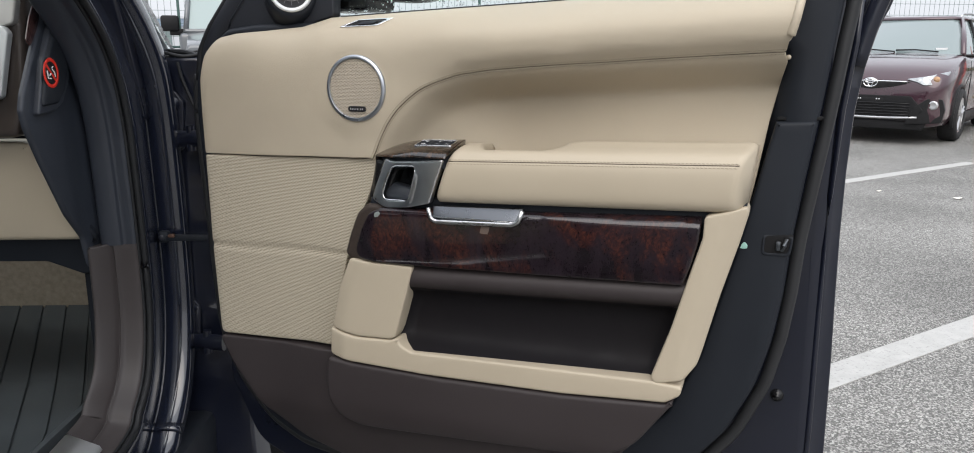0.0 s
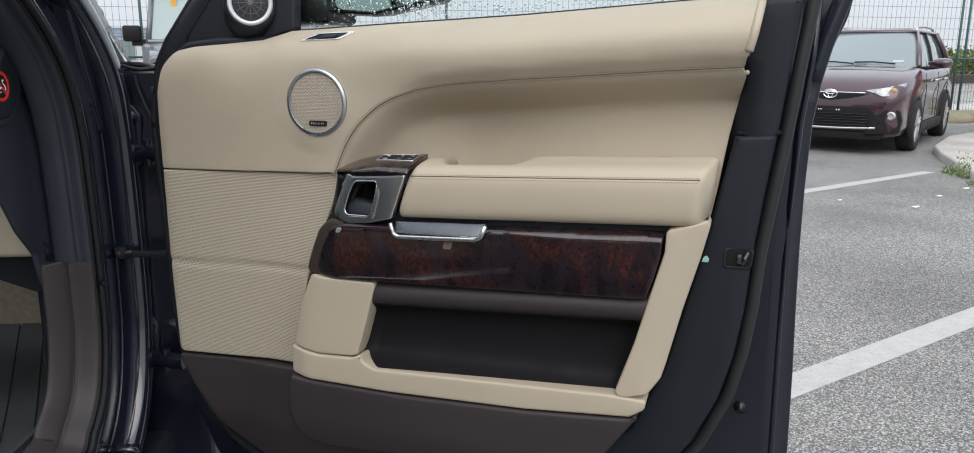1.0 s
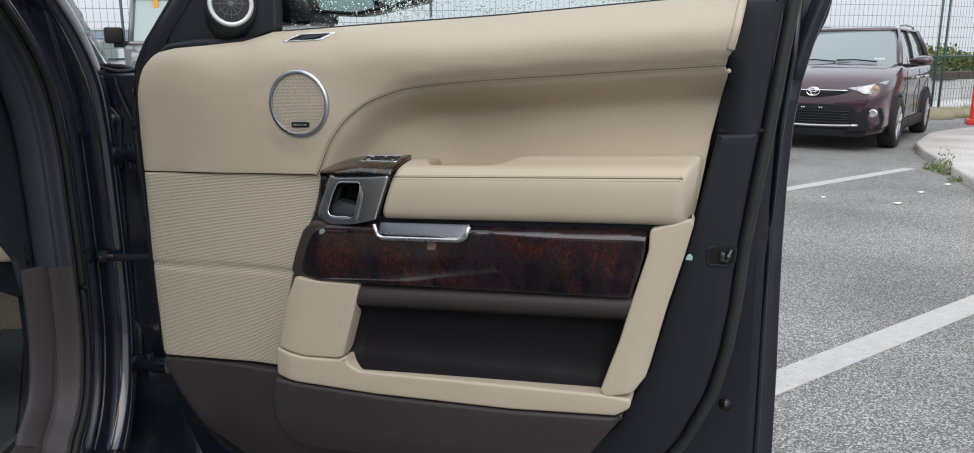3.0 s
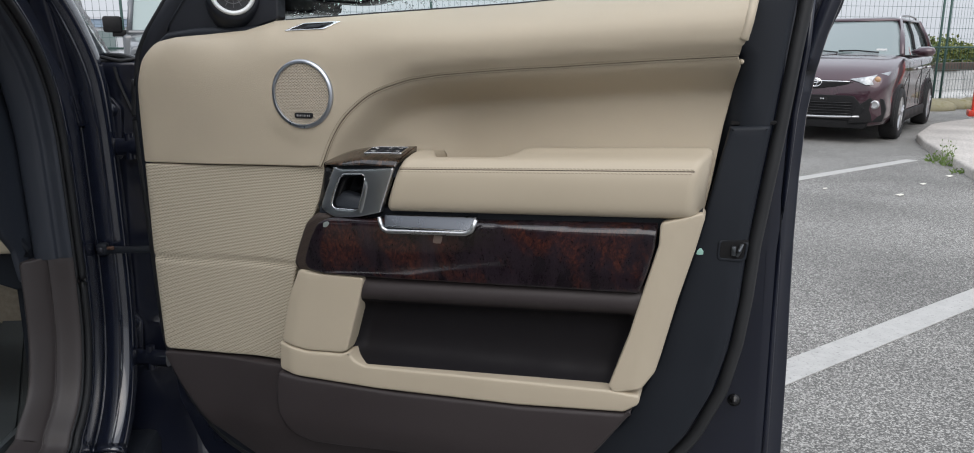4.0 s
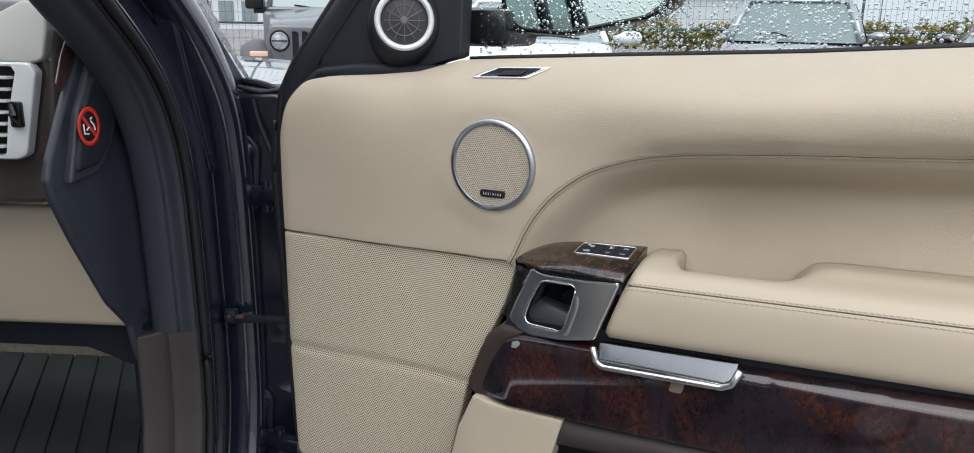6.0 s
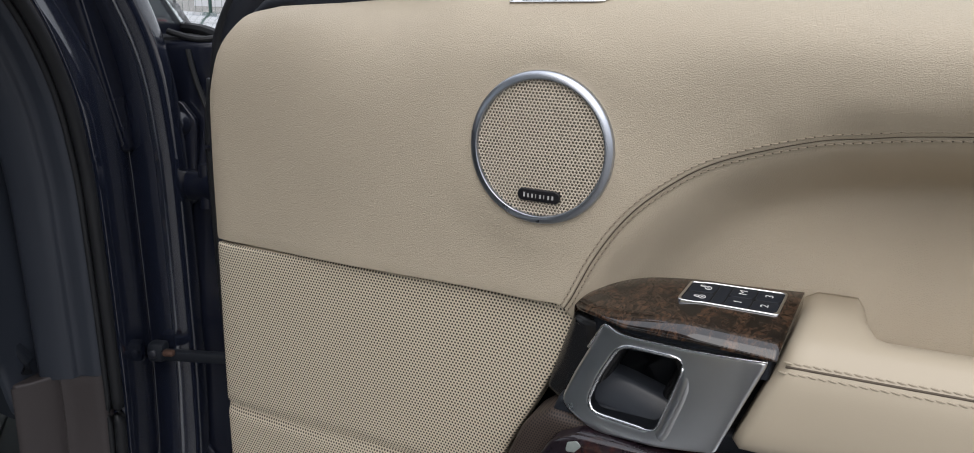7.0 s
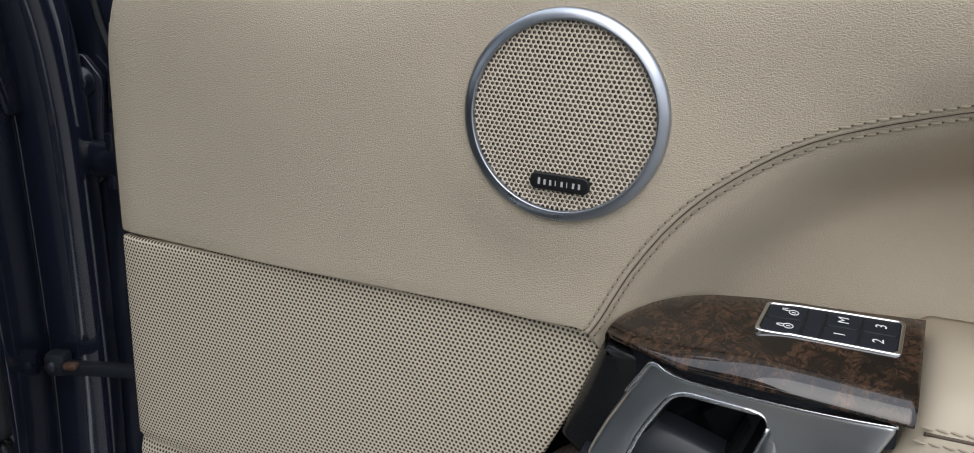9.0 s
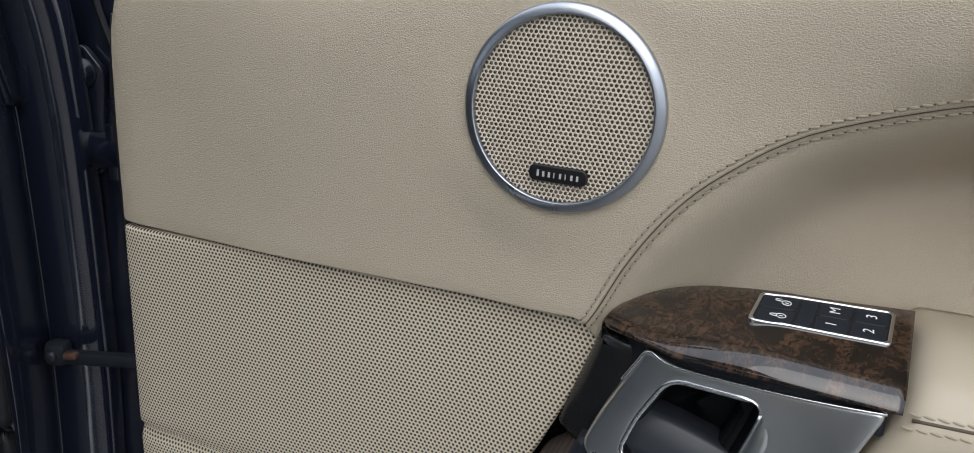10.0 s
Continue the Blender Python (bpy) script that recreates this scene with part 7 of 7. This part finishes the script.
# red steel stand on the island
REDP = surf("red_steel_paint", (0.55, 0.05, 0.03), 0.4, vary=(4, 0.15))
stand = thing("red_kiosk", "red steel framed stand on the concrete island", "kiosk", pose(9.46, 12.66, 0.0, 0, 0, -30))
for px in (0, 0.55):
    part("post", box(px, px + 0.07, 0, 0.07, 0.10, 1.9, 0.008), REDP, stand)
part("base", box(-0.05, 0.68, -0.10, 0.20, 0.10, 0.20, 0.012), REDP, stand)
part("panel", box(0.07, 0.55, 0.02, 0.05, 0.35, 1.85, 0.0), TRIM, stand)

# far side of the road
FAR = surf("far_wall", (0.52, 0.54, 0.57), 0.8, vary=(0.2, 0.1))
BLUEW = surf("blue_cladding", (0.24, 0.31, 0.40), 0.6, vary=(0.3, 0.15))
shop = thing("low_building", "low pale building with a blue fascia across the road", "building", Matrix.Identity(4))
part("wall", box(-34, -21.5, 76, 86, 0, 3.4), FAR, shop)
part("fascia", box(-34.2, -21.3, 75.8, 86, 2.9, 3.6), BLUEW, shop)
part("roof", box(-34.3, -21.2, 75.7, 86, 3.6, 3.8), FAR, shop)
for k in range(5):
    w_ = part("window", box(-33 + 2.2 * k, -31.6 + 2.2 * k, 75.9, 76.0, 0.8, 2.6), CARGLASS, shop)
shed = thing("grey_shed", "long grey building in the distance", "building", Matrix.Identity(4))
part("wall", box(-14, 34, 92, 104, 0, 4.0), FAR, shed)
part("roof", box(-14.5, 34.5, 91.5, 104, 4.0, 4.4), surf("far_roof", (0.3, 0.31, 0.32), 0.8, vary=(0.3, 0.1)), shed)
POLE = surf("galvanised_pole", (0.30, 0.33, 0.34), 0.5, 0.4, vary=(4, 0.1))


def street_lamp(x, y, h, reach):
    root = thing("street_lamp", "grey street lamp in the distance", "street lamp", pose(x, y, 0), group="street lamps")
    part("pole", tube([Vector((0, 0, 0)), Vector((0, 0, h * 0.9)), Vector((reach * 0.3, 0, h)), Vector((reach, 0, h))], [0.10, 0.07, 0.05, 0.045], 8), POLE, root)
    part("lamp_head", box(reach, reach + 0.7, -0.14, 0.14, h - 0.10, h + 0.06, 0.03), POLE, root)


for q in ((27.5, 36.5, 4.2, 0.9), (-17.0, 40.0, 7.4, 1.6), (21.0, 52.0, 5.2, 1.0)):
    street_lamp(*q)
sig = thing("traffic_signal", "traffic signals on a long grey arm", "traffic light", pose(-21, 44, 0))
part("pole", tube([Vector((0, 0, 0)), Vector((0, 0, 6.0))], 0.12, 8), POLE, sig)
part("arm", tube([Vector((0, 0, 5.3)), Vector((11, 0, 5.4))], 0.08, 8), POLE, sig)
for px in (4.2, 8.4):
    part("signal_head", box(px - 0.2, px + 0.2, -0.25, -0.02, 4.8, 5.9, 0.04), TRIM, sig)
part("street_sign", box(5.2, 7.4, -0.06, -0.02, 5.15, 5.55, 0.01), surf("green_sign", (0.03, 0.12, 0.10), 0.5), sig)
van = thing("red_van", "small red and white van across the road", "van", pose(-27.0, 78, 0, 0, 0, 8))
part("body", box(-2.4, 1.6, -0.95, 0.95, 0.35, 2.2, 0.15, 3), surf("van_red", (0.5, 0.05, 0.05), 0.4, vary=(1, 0.1)), van)
part("cab", box(1.4, 2.6, -0.9, 0.9, 0.35, 1.3, 0.15, 3), CHALK, van)
part("window", box(-0.6, 1.5, -0.97, 0.97, 1.3, 1.9, 0.05), CARGLASS, van)
for px in (-1.5, 1.7):
    for s in (1, -1):
        wheel(px, s, 0.95, 0.34, van)
suv("far_white_car", "white car on the far road", pose(-15.5, 47.0, 0, 0, 0, 175), CHALK, 4.4, 1.55, rich=False)
flat([(-60, 24), (-6, 24), (-6, 30), (-60, 30)], 0.006, "verge", surf("dry_grass", (0.20, 0.20, 0.09), 0.9, grain=(20, 0.8), vary=(2, 0.3)), "dry grass verge by the road")
